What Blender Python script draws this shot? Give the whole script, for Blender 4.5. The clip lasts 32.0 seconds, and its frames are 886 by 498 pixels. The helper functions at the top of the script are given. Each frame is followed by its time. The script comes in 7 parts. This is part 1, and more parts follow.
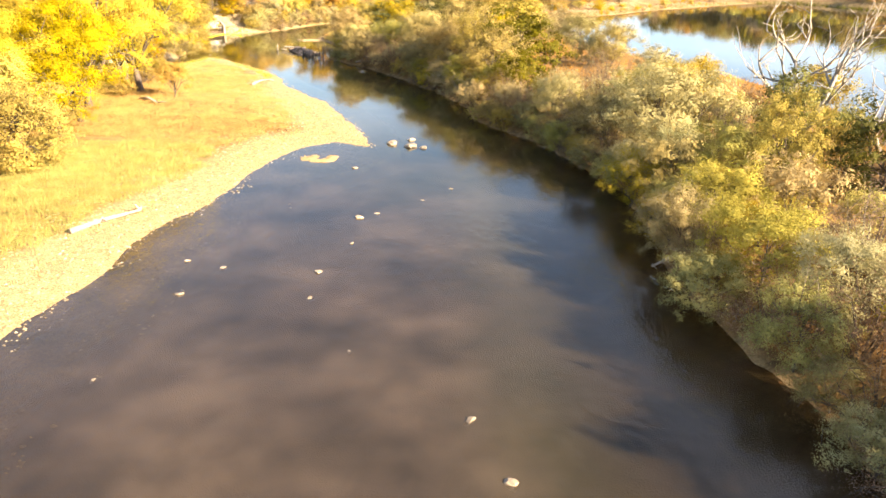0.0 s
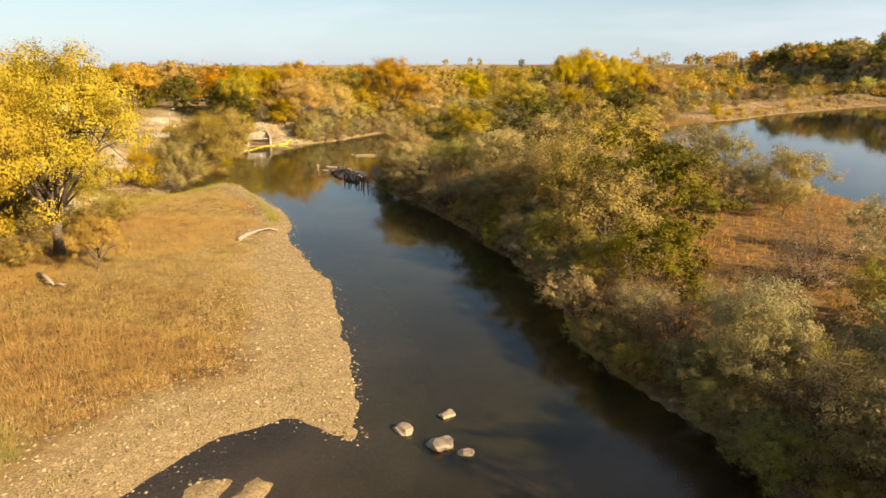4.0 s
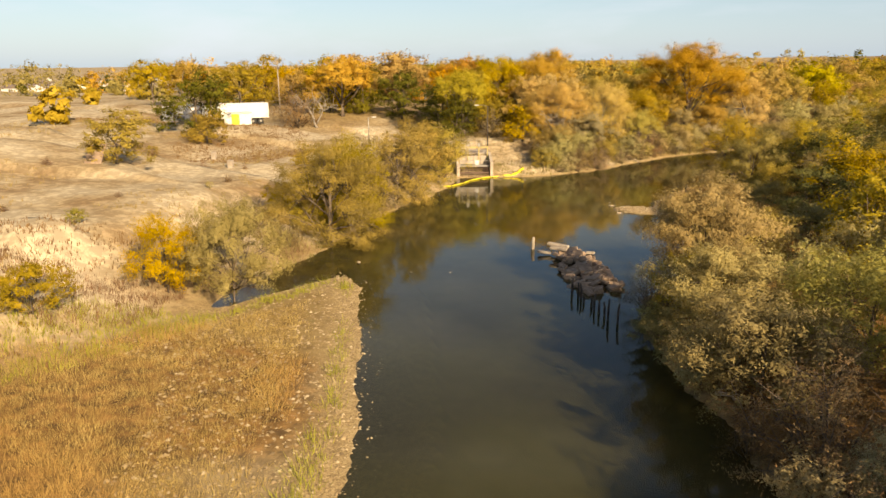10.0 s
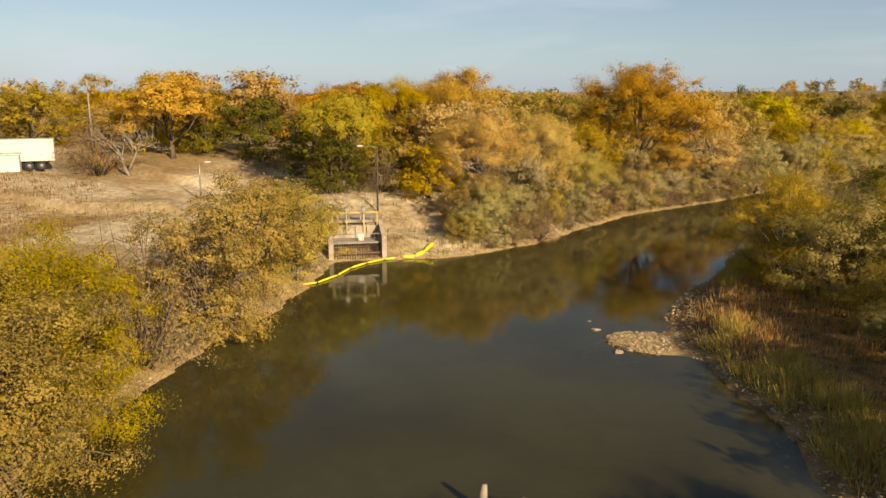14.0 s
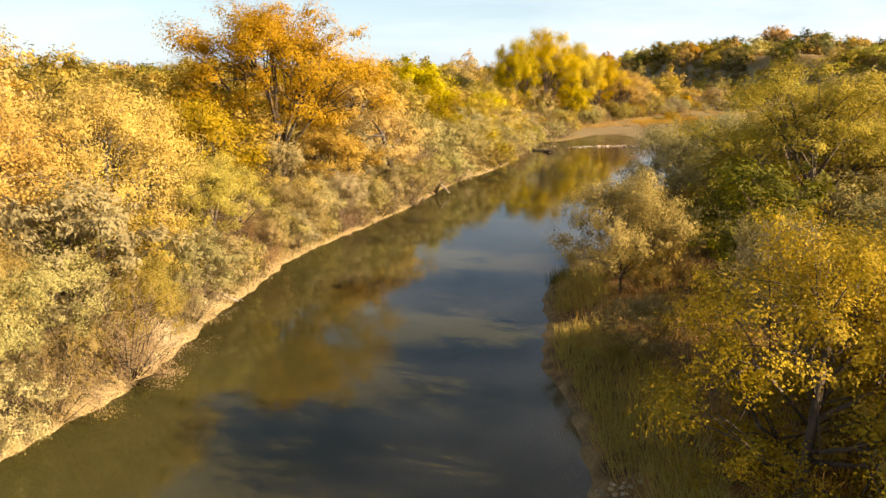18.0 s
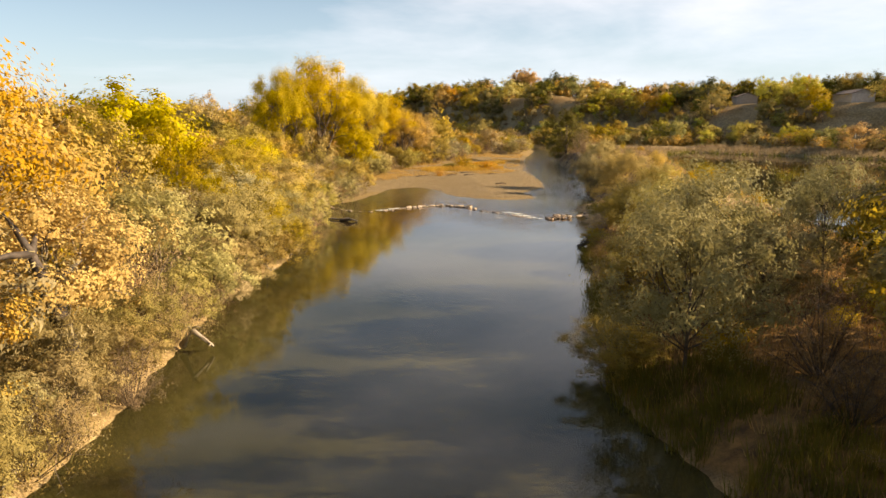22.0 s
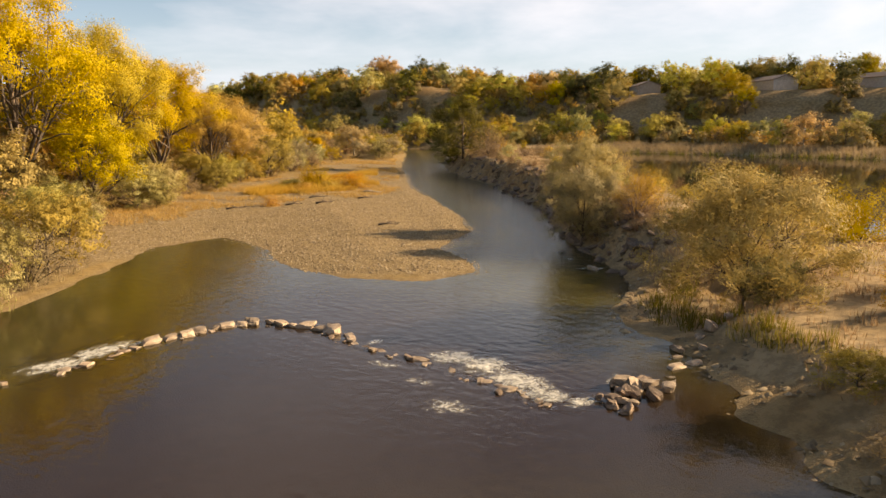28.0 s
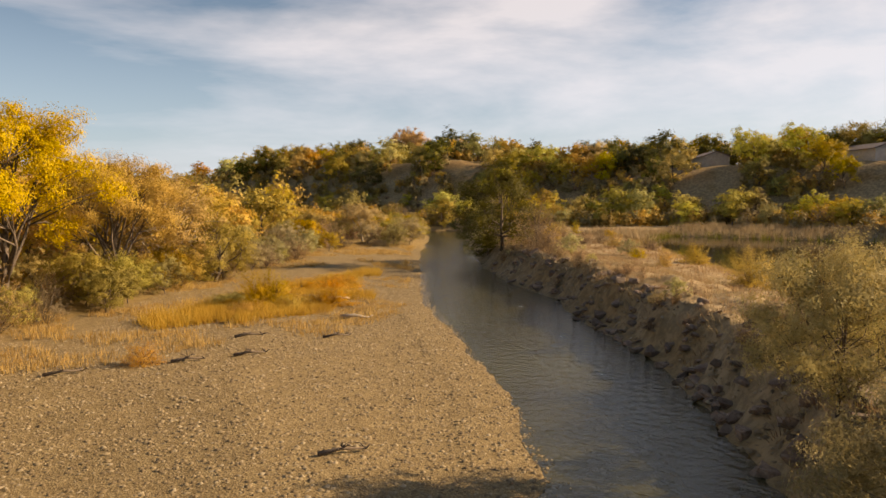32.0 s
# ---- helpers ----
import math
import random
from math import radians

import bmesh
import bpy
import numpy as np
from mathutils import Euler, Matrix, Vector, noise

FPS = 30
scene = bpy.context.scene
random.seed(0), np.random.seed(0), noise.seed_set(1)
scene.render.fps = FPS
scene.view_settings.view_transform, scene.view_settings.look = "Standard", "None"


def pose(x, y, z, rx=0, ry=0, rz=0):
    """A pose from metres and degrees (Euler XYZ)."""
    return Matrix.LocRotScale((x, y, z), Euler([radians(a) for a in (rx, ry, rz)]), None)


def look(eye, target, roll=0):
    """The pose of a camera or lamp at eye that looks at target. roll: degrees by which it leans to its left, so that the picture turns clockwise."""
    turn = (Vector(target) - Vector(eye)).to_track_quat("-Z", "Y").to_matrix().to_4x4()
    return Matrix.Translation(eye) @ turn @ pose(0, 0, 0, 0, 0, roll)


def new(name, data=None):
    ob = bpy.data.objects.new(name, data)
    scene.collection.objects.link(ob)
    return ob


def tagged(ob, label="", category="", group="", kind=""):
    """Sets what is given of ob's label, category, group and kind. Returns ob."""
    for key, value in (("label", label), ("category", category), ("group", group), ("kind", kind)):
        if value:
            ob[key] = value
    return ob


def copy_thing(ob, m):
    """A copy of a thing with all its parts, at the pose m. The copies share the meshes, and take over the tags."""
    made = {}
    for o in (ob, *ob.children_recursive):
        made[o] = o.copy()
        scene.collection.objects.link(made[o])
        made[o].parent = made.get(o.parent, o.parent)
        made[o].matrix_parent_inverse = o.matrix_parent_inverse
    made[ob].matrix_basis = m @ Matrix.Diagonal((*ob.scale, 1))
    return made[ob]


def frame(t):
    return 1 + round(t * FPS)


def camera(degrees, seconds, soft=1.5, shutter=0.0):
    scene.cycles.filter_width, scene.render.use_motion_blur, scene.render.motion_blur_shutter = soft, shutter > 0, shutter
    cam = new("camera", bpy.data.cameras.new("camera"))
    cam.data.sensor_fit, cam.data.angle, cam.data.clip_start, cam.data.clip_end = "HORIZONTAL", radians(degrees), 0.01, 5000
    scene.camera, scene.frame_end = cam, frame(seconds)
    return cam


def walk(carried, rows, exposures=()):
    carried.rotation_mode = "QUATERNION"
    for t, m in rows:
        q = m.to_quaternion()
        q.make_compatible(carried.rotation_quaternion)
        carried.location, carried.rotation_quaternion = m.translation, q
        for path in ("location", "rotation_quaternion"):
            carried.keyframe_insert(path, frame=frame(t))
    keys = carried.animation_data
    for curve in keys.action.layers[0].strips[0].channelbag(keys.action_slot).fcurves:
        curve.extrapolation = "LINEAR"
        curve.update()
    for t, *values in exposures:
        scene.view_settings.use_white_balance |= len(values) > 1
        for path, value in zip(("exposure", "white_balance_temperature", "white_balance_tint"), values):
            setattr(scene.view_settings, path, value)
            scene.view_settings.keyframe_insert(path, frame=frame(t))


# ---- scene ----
cam = camera(62.91, 32.0, soft=1.5)
# seconds, x, y, z, yaw, pitch, roll
ROWS = [
    (0.0, -0.18, -1.96, 16.01, -0.05, -21.30, 0.46),
    (0.5, 0.02, 2.93, 16.10, 0.06, -17.41, 0.15),
    (1.0, 0.24, 7.79, 16.18, 0.16, -16.82, 0.07),
    (1.5, 0.46, 12.62, 16.25, 0.87, -16.86, -0.08),
    (2.0, 0.61, 17.47, 16.29, 3.41, -16.90, -0.21),
    (2.5, 0.69, 22.36, 16.33, 4.65, -15.45, -0.19),
    (4.5, 0.41, 41.94, 16.36, 9.57, -14.12, 0.26),
    (5.0, 0.25, 46.83, 16.33, 13.82, -14.22, -0.02),
    (5.5, -0.10, 51.74, 16.26, 16.88, -14.27, -0.14),
    (6.0, -0.65, 56.61, 16.19, 18.21, -14.30, -0.10),
    (6.5, -1.47, 61.48, 16.13, 20.63, -14.32, -0.02),
    (7.0, -2.50, 66.33, 16.06, 23.79, -14.37, -0.16),
    (7.5, -3.65, 71.09, 16.00, 24.18, -14.37, -0.11),
    (8.0, -4.89, 75.79, 15.92, 24.48, -14.38, 0.01),
    (8.5, -6.22, 80.37, 15.82, 25.82, -14.40, 0.01),
    (9.0, -7.60, 84.95, 15.70, 27.83, -14.44, -0.23),
    (9.5, -9.15, 89.47, 15.58, 28.97, -14.47, -0.32),
    (10.0, -10.86, 93.93, 15.48, 29.23, -14.45, -0.48),
    (10.5, -12.65, 98.32, 15.41, 29.38, -14.49, -0.46),
    (11.0, -14.48, 102.66, 15.37, 29.46, -14.56, -0.41),
    (11.5, -16.43, 106.92, 15.36, 29.49, -14.67, -0.38),
    (12.0, -18.45, 111.15, 15.33, 29.46, -13.62, -0.24),
    (12.5, -20.51, 115.27, 15.22, 29.16, -8.36, 0.01),
    (13.0, -22.52, 119.28, 15.01, 28.07, -8.17, 0.05),
    (13.5, -24.55, 123.44, 14.72, 23.74, -8.13, 0.29),
    (14.0, -26.61, 127.81, 14.38, 21.05, -12.11, 0.28),
    (14.5, -28.54, 132.46, 14.06, 19.31, -14.52, 0.45),
    (15.0, -30.21, 137.23, 13.77, 13.36, -14.38, 0.57),
    (15.5, -31.54, 142.03, 13.50, 6.62, -14.37, 0.15),
    (17.5, -35.03, 162.10, 12.70, -8.88, -13.55, 0.26),
    (18.0, -35.48, 167.25, 12.55, -10.67, -13.54, 0.28),
    (18.5, -35.53, 172.36, 12.44, -12.63, -13.57, 0.33),
    (19.0, -35.27, 177.30, 12.34, -15.58, -13.58, 0.33),
    (19.5, -34.75, 182.06, 12.24, -19.20, -13.59, 0.30),
    (20.0, -34.02, 186.74, 12.11, -22.68, -13.64, 0.34),
    (20.5, -33.00, 191.37, 12.00, -25.12, -13.67, 0.21),
    (21.0, -31.70, 195.98, 11.90, -26.60, -13.68, 0.06),
    (21.5, -30.20, 200.60, 11.81, -28.18, -13.66, -0.03),
    (22.0, -28.46, 205.26, 11.75, -30.33, -10.13, -0.07),
    (22.5, -26.50, 209.91, 11.66, -32.41, -10.10, -0.03),
    (23.0, -24.39, 214.56, 11.51, -34.43, -10.11, 0.09),
    (23.5, -21.84, 219.31, 11.31, -34.66, -10.08, 0.09),
    (24.0, -19.07, 224.12, 11.09, -34.75, -10.04, 0.19),
    (24.5, -16.21, 228.90, 10.87, -35.33, -9.98, 0.08),
    (25.0, -13.28, 233.56, 10.64, -36.90, -9.94, -0.03),
    (25.5, -10.29, 238.07, 10.42, -38.44, -9.92, -0.02),
    (26.0, -7.23, 242.44, 10.22, -39.19, -9.91, 0.06),
    (26.5, -4.11, 246.67, 10.09, -39.65, -9.95, 0.04),
    (28.5, 8.79, 263.00, 9.94, -42.54, -9.79, -0.36),
    (29.0, 12.17, 266.88, 9.94, -42.54, -7.77, -0.40),
    (29.5, 15.48, 270.73, 9.97, -41.70, -7.29, -0.30),
    (30.0, 18.75, 274.51, 10.03, -39.93, -7.27, -0.22),
    (30.5, 22.05, 278.16, 10.09, -39.76, -6.62, -0.31),
    (31.0, 25.30, 281.68, 10.12, -39.71, -4.32, -0.36),
    (31.5, 28.44, 285.03, 10.10, -39.72, -4.29, -0.46),
    (32.0, 31.56, 288.35, 10.08, -39.43, -4.24, -0.62),
]
walk(cam, [(t, pose(x, y, z, 90 + pitch, -roll, yaw)) for t, x, y, z, yaw, pitch, roll in ROWS],
     exposures=[(0.0, 2.61, 6800, 10), (0.5, 2.11, 7000, 10), (1.2, 1.76, 7200, 10), (2.5, 1.56, 7400, 10), (4.5, 1.21, 7500, 10), (9.0, 1.12, 7500, 11), (12.0, 1.01, 7400, 10), (13.0, 0.68, 7300, 10), (14.0, 0.78, 7400, 10), (15.2, 1.31, 7700, 12), (18.0, 1.6, 7600, 10), (20.0, 1.59, 7600, 10), (23.0, 1.34, 7700, 13), (26.0, 1.32, 7900, 14), (29.5, 1.29, 7900, 14), (32.0, 1.03, 7900, 15)])

# ---- world and sun ----
SUN_AZ = (0.85, -0.53)          # level direction towards the sun
SUN_EL = radians(24)
world = bpy.data.worlds.new("world")
scene.world = world
world.use_nodes = True
wn, wl = world.node_tree.nodes, world.node_tree.links
wn.clear()
w_out = wn.new("ShaderNodeOutputWorld")
w_bg = wn.new("ShaderNodeBackground")
w_bg.inputs["Strength"].default_value = 0.055
w_sky = wn.new("ShaderNodeTexSky")
w_sky.sky_type = "NISHITA"
w_sky.sun_disc = False
w_sky.sun_elevation = SUN_EL
w_sky.sun_rotation = math.atan2(SUN_AZ[0], SUN_AZ[1])
w_sky.dust_density = 0.6
w_sky.ozone_density = 3.0
w_tc = wn.new("ShaderNodeTexCoord")
w_map = wn.new("ShaderNodeMapping")
w_map.inputs["Rotation"].default_value = (0, 0, radians(35))
w_map.inputs["Scale"].default_value = (1.1, 2.6, 7.0)
w_noise = wn.new("ShaderNodeTexNoise")
w_noise.inputs["Scale"].default_value = 1.6
w_noise.inputs["Detail"].default_value = 6
w_noise.inputs["Roughness"].default_value = 0.55
w_noise.inputs["Distortion"].default_value = 0.15
w_ramp = wn.new("ShaderNodeValToRGB")
w_ramp.color_ramp.elements[0].position = 0.49
w_ramp.color_ramp.elements[1].position = 0.81
# thin cloud gathers over the east, towards the sun's side
w_sep = wn.new("ShaderNodeVectorMath")
w_sep.operation = "DOT_PRODUCT"
w_sep.inputs[1].default_value = (0.93, 0.30, 0.25)
w_east = wn.new("ShaderNodeMapRange")
w_east.inputs["From Min"].default_value = 0.35
w_east.inputs["From Max"].default_value = 0.9
w_east.inputs["To Min"].default_value = -0.015
w_east.inputs["To Max"].default_value = 0.20
w_add = wn.new("ShaderNodeMath")
w_add.operation = "ADD"
w_mul = wn.new("ShaderNodeMath")
w_mul.operation = "MULTIPLY"
w_mul.inputs[1].default_value = 0.66
w_mix = wn.new("ShaderNodeMixRGB")
w_mix.inputs["Color2"].default_value = (8.8, 8.8, 9.7, 1)
wl.new(w_tc.outputs["Generated"], w_map.inputs["Vector"])
wl.new(w_map.outputs["Vector"], w_noise.inputs["Vector"])
wl.new(w_tc.outputs["Generated"], w_sep.inputs[0])
wl.new(w_sep.outputs["Value"], w_east.inputs["Value"])
wl.new(w_noise.outputs["Fac"], w_add.inputs[0])
wl.new(w_east.outputs["Result"], w_add.inputs[1])
wl.new(w_add.outputs["Value"], w_ramp.inputs["Fac"])
wl.new(w_ramp.outputs["Color"], w_mul.inputs[0])
wl.new(w_mul.outputs["Value"], w_mix.inputs["Fac"])
wl.new(w_sky.outputs["Color"], w_mix.inputs["Color1"])
# pale haze low in the sky
w_xyz = wn.new("ShaderNodeSeparateXYZ")
w_haze = wn.new("ShaderNodeMapRange")
w_haze.inputs["From Min"].default_value, w_haze.inputs["From Max"].default_value = 0.0, 0.24
w_haze.inputs["To Min"].default_value, w_haze.inputs["To Max"].default_value = 0.55, 0.0
w_hmix = wn.new("ShaderNodeMixRGB")
w_hmix.inputs["Color2"].default_value = (5.0, 6.9, 9.9, 1)
wl.new(w_tc.outputs["Generated"], w_xyz.inputs["Vector"])
wl.new(w_xyz.outputs["Z"], w_haze.inputs["Value"])
wl.new(w_haze.outputs["Result"], w_hmix.inputs["Fac"])
wl.new(w_mix.outputs["Color"], w_hmix.inputs["Color1"])
wl.new(w_hmix.outputs["Color"], w_bg.inputs["Color"])
wl.new(w_bg.outputs["Background"], w_out.inputs["Surface"])

sun = new("sun", bpy.data.lights.new("sun", "SUN"))
sun.data.energy, sun.data.angle, sun.data.color = 5.0, radians(0.5), (1.0, 0.80, 0.56)
sun.matrix_world = look((SUN_AZ[0] * 100, SUN_AZ[1] * 100, 100 * math.tan(SUN_EL)), (0, 0, 0))


# ---- materials ----
def mat(name):
    m = bpy.data.materials.new(name)
    m.use_nodes = True
    n, l = m.node_tree.nodes, m.node_tree.links
    return m, n, l, n["Principled BSDF"]


def rgba(c):
    return (c[0], c[1], c[2], 1.0)


def noise_node(n, l, scale, detail=4.0, rough=0.55, coord="Object"):
    tc = n.new("ShaderNodeTexCoord")
    t = n.new("ShaderNodeTexNoise")
    t.inputs["Scale"].default_value, t.inputs["Detail"].default_value, t.inputs["Roughness"].default_value = scale, detail, rough
    l.new(tc.outputs[coord], t.inputs["Vector"])
    return t


def ramp_node(n, l, src, stops):
    r = n.new("ShaderNodeValToRGB")
    while len(r.color_ramp.elements) < len(stops):
        r.color_ramp.elements.new(0.5)
    for e, (p, c) in zip(r.color_ramp.elements, stops):
        e.position, e.color = p, rgba(c)
    l.new(src, r.inputs["Fac"])
    return r


def mix_node(n, l, fac, a, b, mode="MIX"):
    m = n.new("ShaderNodeMixRGB")
    m.blend_type = mode
    for sock, v in ((m.inputs["Fac"], fac), (m.inputs["Color1"], a), (m.inputs["Color2"], b)):
        if isinstance(v, (int, float)):
            sock.default_value = v
        elif isinstance(v, tuple):
            sock.default_value = rgba(v)
        else:
            l.new(v, sock)
    return m.outputs["Color"]


def bump_node(n, l, height, strength, distance, bsdf):
    b = n.new("ShaderNodeBump")
    b.inputs["Strength"].default_value, b.inputs["Distance"].default_value = strength, distance
    l.new(height, b.inputs["Height"])
    l.new(b.outputs["Normal"], bsdf.inputs["Normal"])
    return b


def rough_mat(name, stops, scale=3.0, rough=0.85, bump=0.3, dist=0.02, fine=30.0, per_object=0.15, metal=0.0):
    """A worn solid surface: large stains, fine grain, and some difference from piece to piece."""
    m, n, l, p = mat(name)
    big = noise_node(n, l, scale)
    col = ramp_node(n, l, big.outputs["Fac"], stops).outputs["Color"]
    small = noise_node(n, l, fine, 6.0, 0.65)
    grain = ramp_node(n, l, small.outputs["Fac"], [(0.3, (0.72, 0.72, 0.72)), (0.7, (1.15, 1.15, 1.15))]).outputs["Color"]
    col = mix_node(n, l, 1.0, col, grain, "MULTIPLY")
    if per_object:
        oi = n.new("ShaderNodeObjectInfo")
        v = n.new("ShaderNodeMapRange")
        v.inputs["To Min"].default_value, v.inputs["To Max"].default_value = 1 - per_object, 1 + per_object
        l.new(oi.outputs["Random"], v.inputs["Value"])
        hsv = n.new("ShaderNodeHueSaturation")
        l.new(v.outputs["Result"], hsv.inputs["Value"])
        l.new(col, hsv.inputs["Color"])
        col = hsv.outputs["Color"]
    l.new(col, p.inputs["Base Color"])
    p.inputs["Roughness"].default_value, p.inputs["Metallic"].default_value = rough, metal
    bump_node(n, l, small.outputs["Fac"], bump, dist, p)
    return m


def leaf_mat(name, colours, spread=0.25, hue=0.018):
    """Leaves: colour differs leaf by leaf and tree by tree; some light shines through."""
    m, n, l, p = mat(name)
    geo = n.new("ShaderNodeNewGeometry")
    big = noise_node(n, l, 0.7, 3.0)
    add = n.new("ShaderNodeMath")
    add.operation = "MULTIPLY_ADD"
    add.inputs[1].default_value = 0.28
    l.new(geo.outputs["Random Per Island"], add.inputs[0])
    sub = n.new("ShaderNodeMath")
    sub.operation = "MULTIPLY_ADD"
    sub.inputs[1].default_value, sub.inputs[2].default_value = 1.3, -0.3
    l.new(big.outputs["Fac"], sub.inputs[0])
    l.new(sub.outputs["Value"], add.inputs[2])
    k = len(colours) - 1
    col = ramp_node(n, l, add.outputs["Value"], [(0.1 + 0.8 * i / k, c) for i, c in enumerate(colours)]).outputs["Color"]
    oi = n.new("ShaderNodeObjectInfo")
    hsv = n.new("ShaderNodeHueSaturation")
    for sock, k, lo, hi in (("Value", 1.0, 1 - spread, 1 + spread), ("Hue", 7.31, 0.5 + hue, 0.5 - hue), ("Saturation", 13.7, 0.82, 1.15)):
        mul = n.new("ShaderNodeMath")
        mul.operation = "MULTIPLY"
        mul.inputs[1].default_value = k
        fr = n.new("ShaderNodeMath")
        fr.operation = "FRACT"
        mr = n.new("ShaderNodeMapRange")
        mr.inputs["To Min"].default_value, mr.inputs["To Max"].default_value = lo, hi
        l.new(oi.outputs["Random"], mul.inputs[0])
        l.new(mul.outputs["Value"], fr.inputs[0])
        l.new(fr.outputs["Value"], mr.inputs["Value"])
        l.new(mr.outputs["Result"], hsv.inputs[sock])
    l.new(col, hsv.inputs["Color"])
    l.new(hsv.outputs["Color"], p.inputs["Base Color"])
    p.inputs["Roughness"].default_value = 0.7
    p.inputs["Specular IOR Level"].default_value = 0.2
    tr = n.new("ShaderNodeBsdfTranslucent")
    l.new(hsv.outputs["Color"], tr.inputs["Color"])
    mx = n.new("ShaderNodeMixShader")
    mx.inputs["Fac"].default_value = 0.36
    l.new(p.outputs["BSDF"], mx.inputs[1])
    l.new(tr.outputs["BSDF"], mx.inputs[2])
    l.new(mx.outputs["Shader"], n["Material Output"].inputs["Surface"])
    return m


M_BARK = rough_mat("bark", [(0.3, (0.0702, 0.0507, 0.0351)), (0.7, (0.156, 0.121, 0.0897))], 4, 0.95, 0.6, 0.03)
M_PALE_BARK = rough_mat("pale_bark", [(0.3, (0.234, 0.203, 0.164)), (0.7, (0.374, 0.335, 0.281))], 4, 0.9, 0.5, 0.02)
M_DRIFT = rough_mat("driftwood", [(0.3, (0.234, 0.195, 0.148)), (0.7, (0.406, 0.351, 0.281))], 3, 0.9, 0.5, 0.02)
M_DARK_WOOD = rough_mat("wet_wood", [(0.3, (0.0273, 0.0203, 0.0156)), (0.7, (0.0858, 0.0663, 0.0507))], 3, 0.7, 0.6, 0.03)
M_ROCK = rough_mat("river_rock", [(0.3, (0.211, 0.158, 0.111)), (0.7, (0.421, 0.338, 0.242))], 1.5, 0.85, 0.6, 0.04, 12, 0.3)
M_DARK_ROCK = rough_mat("bank_rock", [(0.3, (0.105, 0.0737, 0.0527)), (0.7, (0.263, 0.194, 0.136))], 1.5, 0.9, 0.7, 0.05, 10, 0.3)
M_CONCRETE = rough_mat("concrete", [(0.3, (0.265, 0.218, 0.164)), (0.7, (0.406, 0.351, 0.281))], 0.9, 0.9, 0.35, 0.02, 14, 0.06)
M_STEEL = rough_mat("galvanised_steel", [(0.3, (0.234, 0.226, 0.203)), (0.7, (0.39, 0.374, 0.335))], 3, 0.5, 0.15, 0.005, 40, 0.08, 0.5)
M_RUST = rough_mat("rusty_steel", [(0.3, (0.0702, 0.0429, 0.0312)), (0.7, (0.156, 0.101, 0.0702))], 3, 0.85, 0.4, 0.01, 25, 0.12)
M_YPAINT = rough_mat("faded_yellow_paint", [(0.3, (0.359, 0.281, 0.0936)), (0.7, (0.468, 0.39, 0.156))], 3, 0.6, 0.2, 0.005)
M_BOOM = rough_mat("yellow_boom_fabric", [(0.3, (0.585, 0.484, 0.0156)), (0.7, (0.663, 0.585, 0.039))], 2, 0.5, 0.3, 0.02, 12, 0.05)
M_WHITE = rough_mat("white_sheet_metal", [(0.3, (0.53, 0.523, 0.499)), (0.7, (0.64, 0.632, 0.608))], 0.8, 0.5, 0.12, 0.01, 8, 0.04)
M_GREYSHEET = rough_mat("grey_sheet_metal", [(0.3, (0.156, 0.164, 0.172)), (0.7, (0.234, 0.242, 0.25))], 0.8, 0.6, 0.12, 0.01, 8, 0.04)
M_YDOOR = rough_mat("yellow_door_paint", [(0.3, (0.624, 0.468, 0.0156)), (0.7, (0.686, 0.53, 0.0312))], 2, 0.5, 0.1, 0.005)
M_TYRE = rough_mat("tyre_rubber", [(0.3, (0.0156, 0.0156, 0.0156)), (0.7, (0.0312, 0.0312, 0.0312))], 4, 0.9, 0.3, 0.01)
M_ROOF = rough_mat("roof_shingle", [(0.3, (0.125, 0.0936, 0.078)), (0.7, (0.203, 0.156, 0.133))], 2, 0.9, 0.4, 0.03, 9, 0.25)
M_SIDING = rough_mat("house_siding", [(0.3, (0.39, 0.343, 0.296)), (0.7, (0.515, 0.468, 0.413))], 1, 0.8, 0.15, 0.01, 9, 0.25)
M_DARKGLASS, _n, _l, _p = mat("window_glass")
_p.inputs["Base Color"].default_value = (0.03, 0.035, 0.04, 1)
_p.inputs["Roughness"].default_value = 0.08

L_YELLOW = leaf_mat("leaves_yellow", [(0.294, 0.219, 0.00789), (0.448, 0.35, 0.0177), (0.555, 0.455, 0.0336)], 0.14, 0.012)
L_GOLD = leaf_mat("leaves_gold", [(0.272, 0.17, 0.00766), (0.442, 0.302, 0.0255), (0.528, 0.392, 0.046)], 0.18, 0.012)
L_ORANGE = leaf_mat("leaves_orange", [(0.326, 0.168, 0.013), (0.487, 0.283, 0.0367), (0.578, 0.369, 0.0601)], 0.16, 0.012)
L_PEACH = leaf_mat("leaves_peach", [(0.315, 0.206, 0.0489), (0.471, 0.323, 0.0769), (0.559, 0.411, 0.112)], 0.16, 0.012)
L_GREEN = leaf_mat("leaves_green_turning", [(0.178, 0.134, 0.0199), (0.355, 0.263, 0.0331), (0.532, 0.382, 0.0496)], 0.2, 0.01)
# bluff foliage, brightened in its colour for missing fill light
L_BLUFF_LIT = leaf_mat("leaves_yellow_olive_lit", [(0.264, 0.221, 0.04), (0.415, 0.351, 0.0667), (0.547, 0.471, 0.107)], 0.3, 0.02)
L_DKGREEN = leaf_mat("leaves_dark_green", [(0.0644, 0.0634, 0.0108), (0.117, 0.108, 0.0173), (0.186, 0.168, 0.0281)], 0.25, 0.012)
L_OLIVE = leaf_mat("leaves_olive", [(0.211, 0.167, 0.0453), (0.338, 0.273, 0.0786), (0.44, 0.356, 0.112)], 0.25, 0.02)
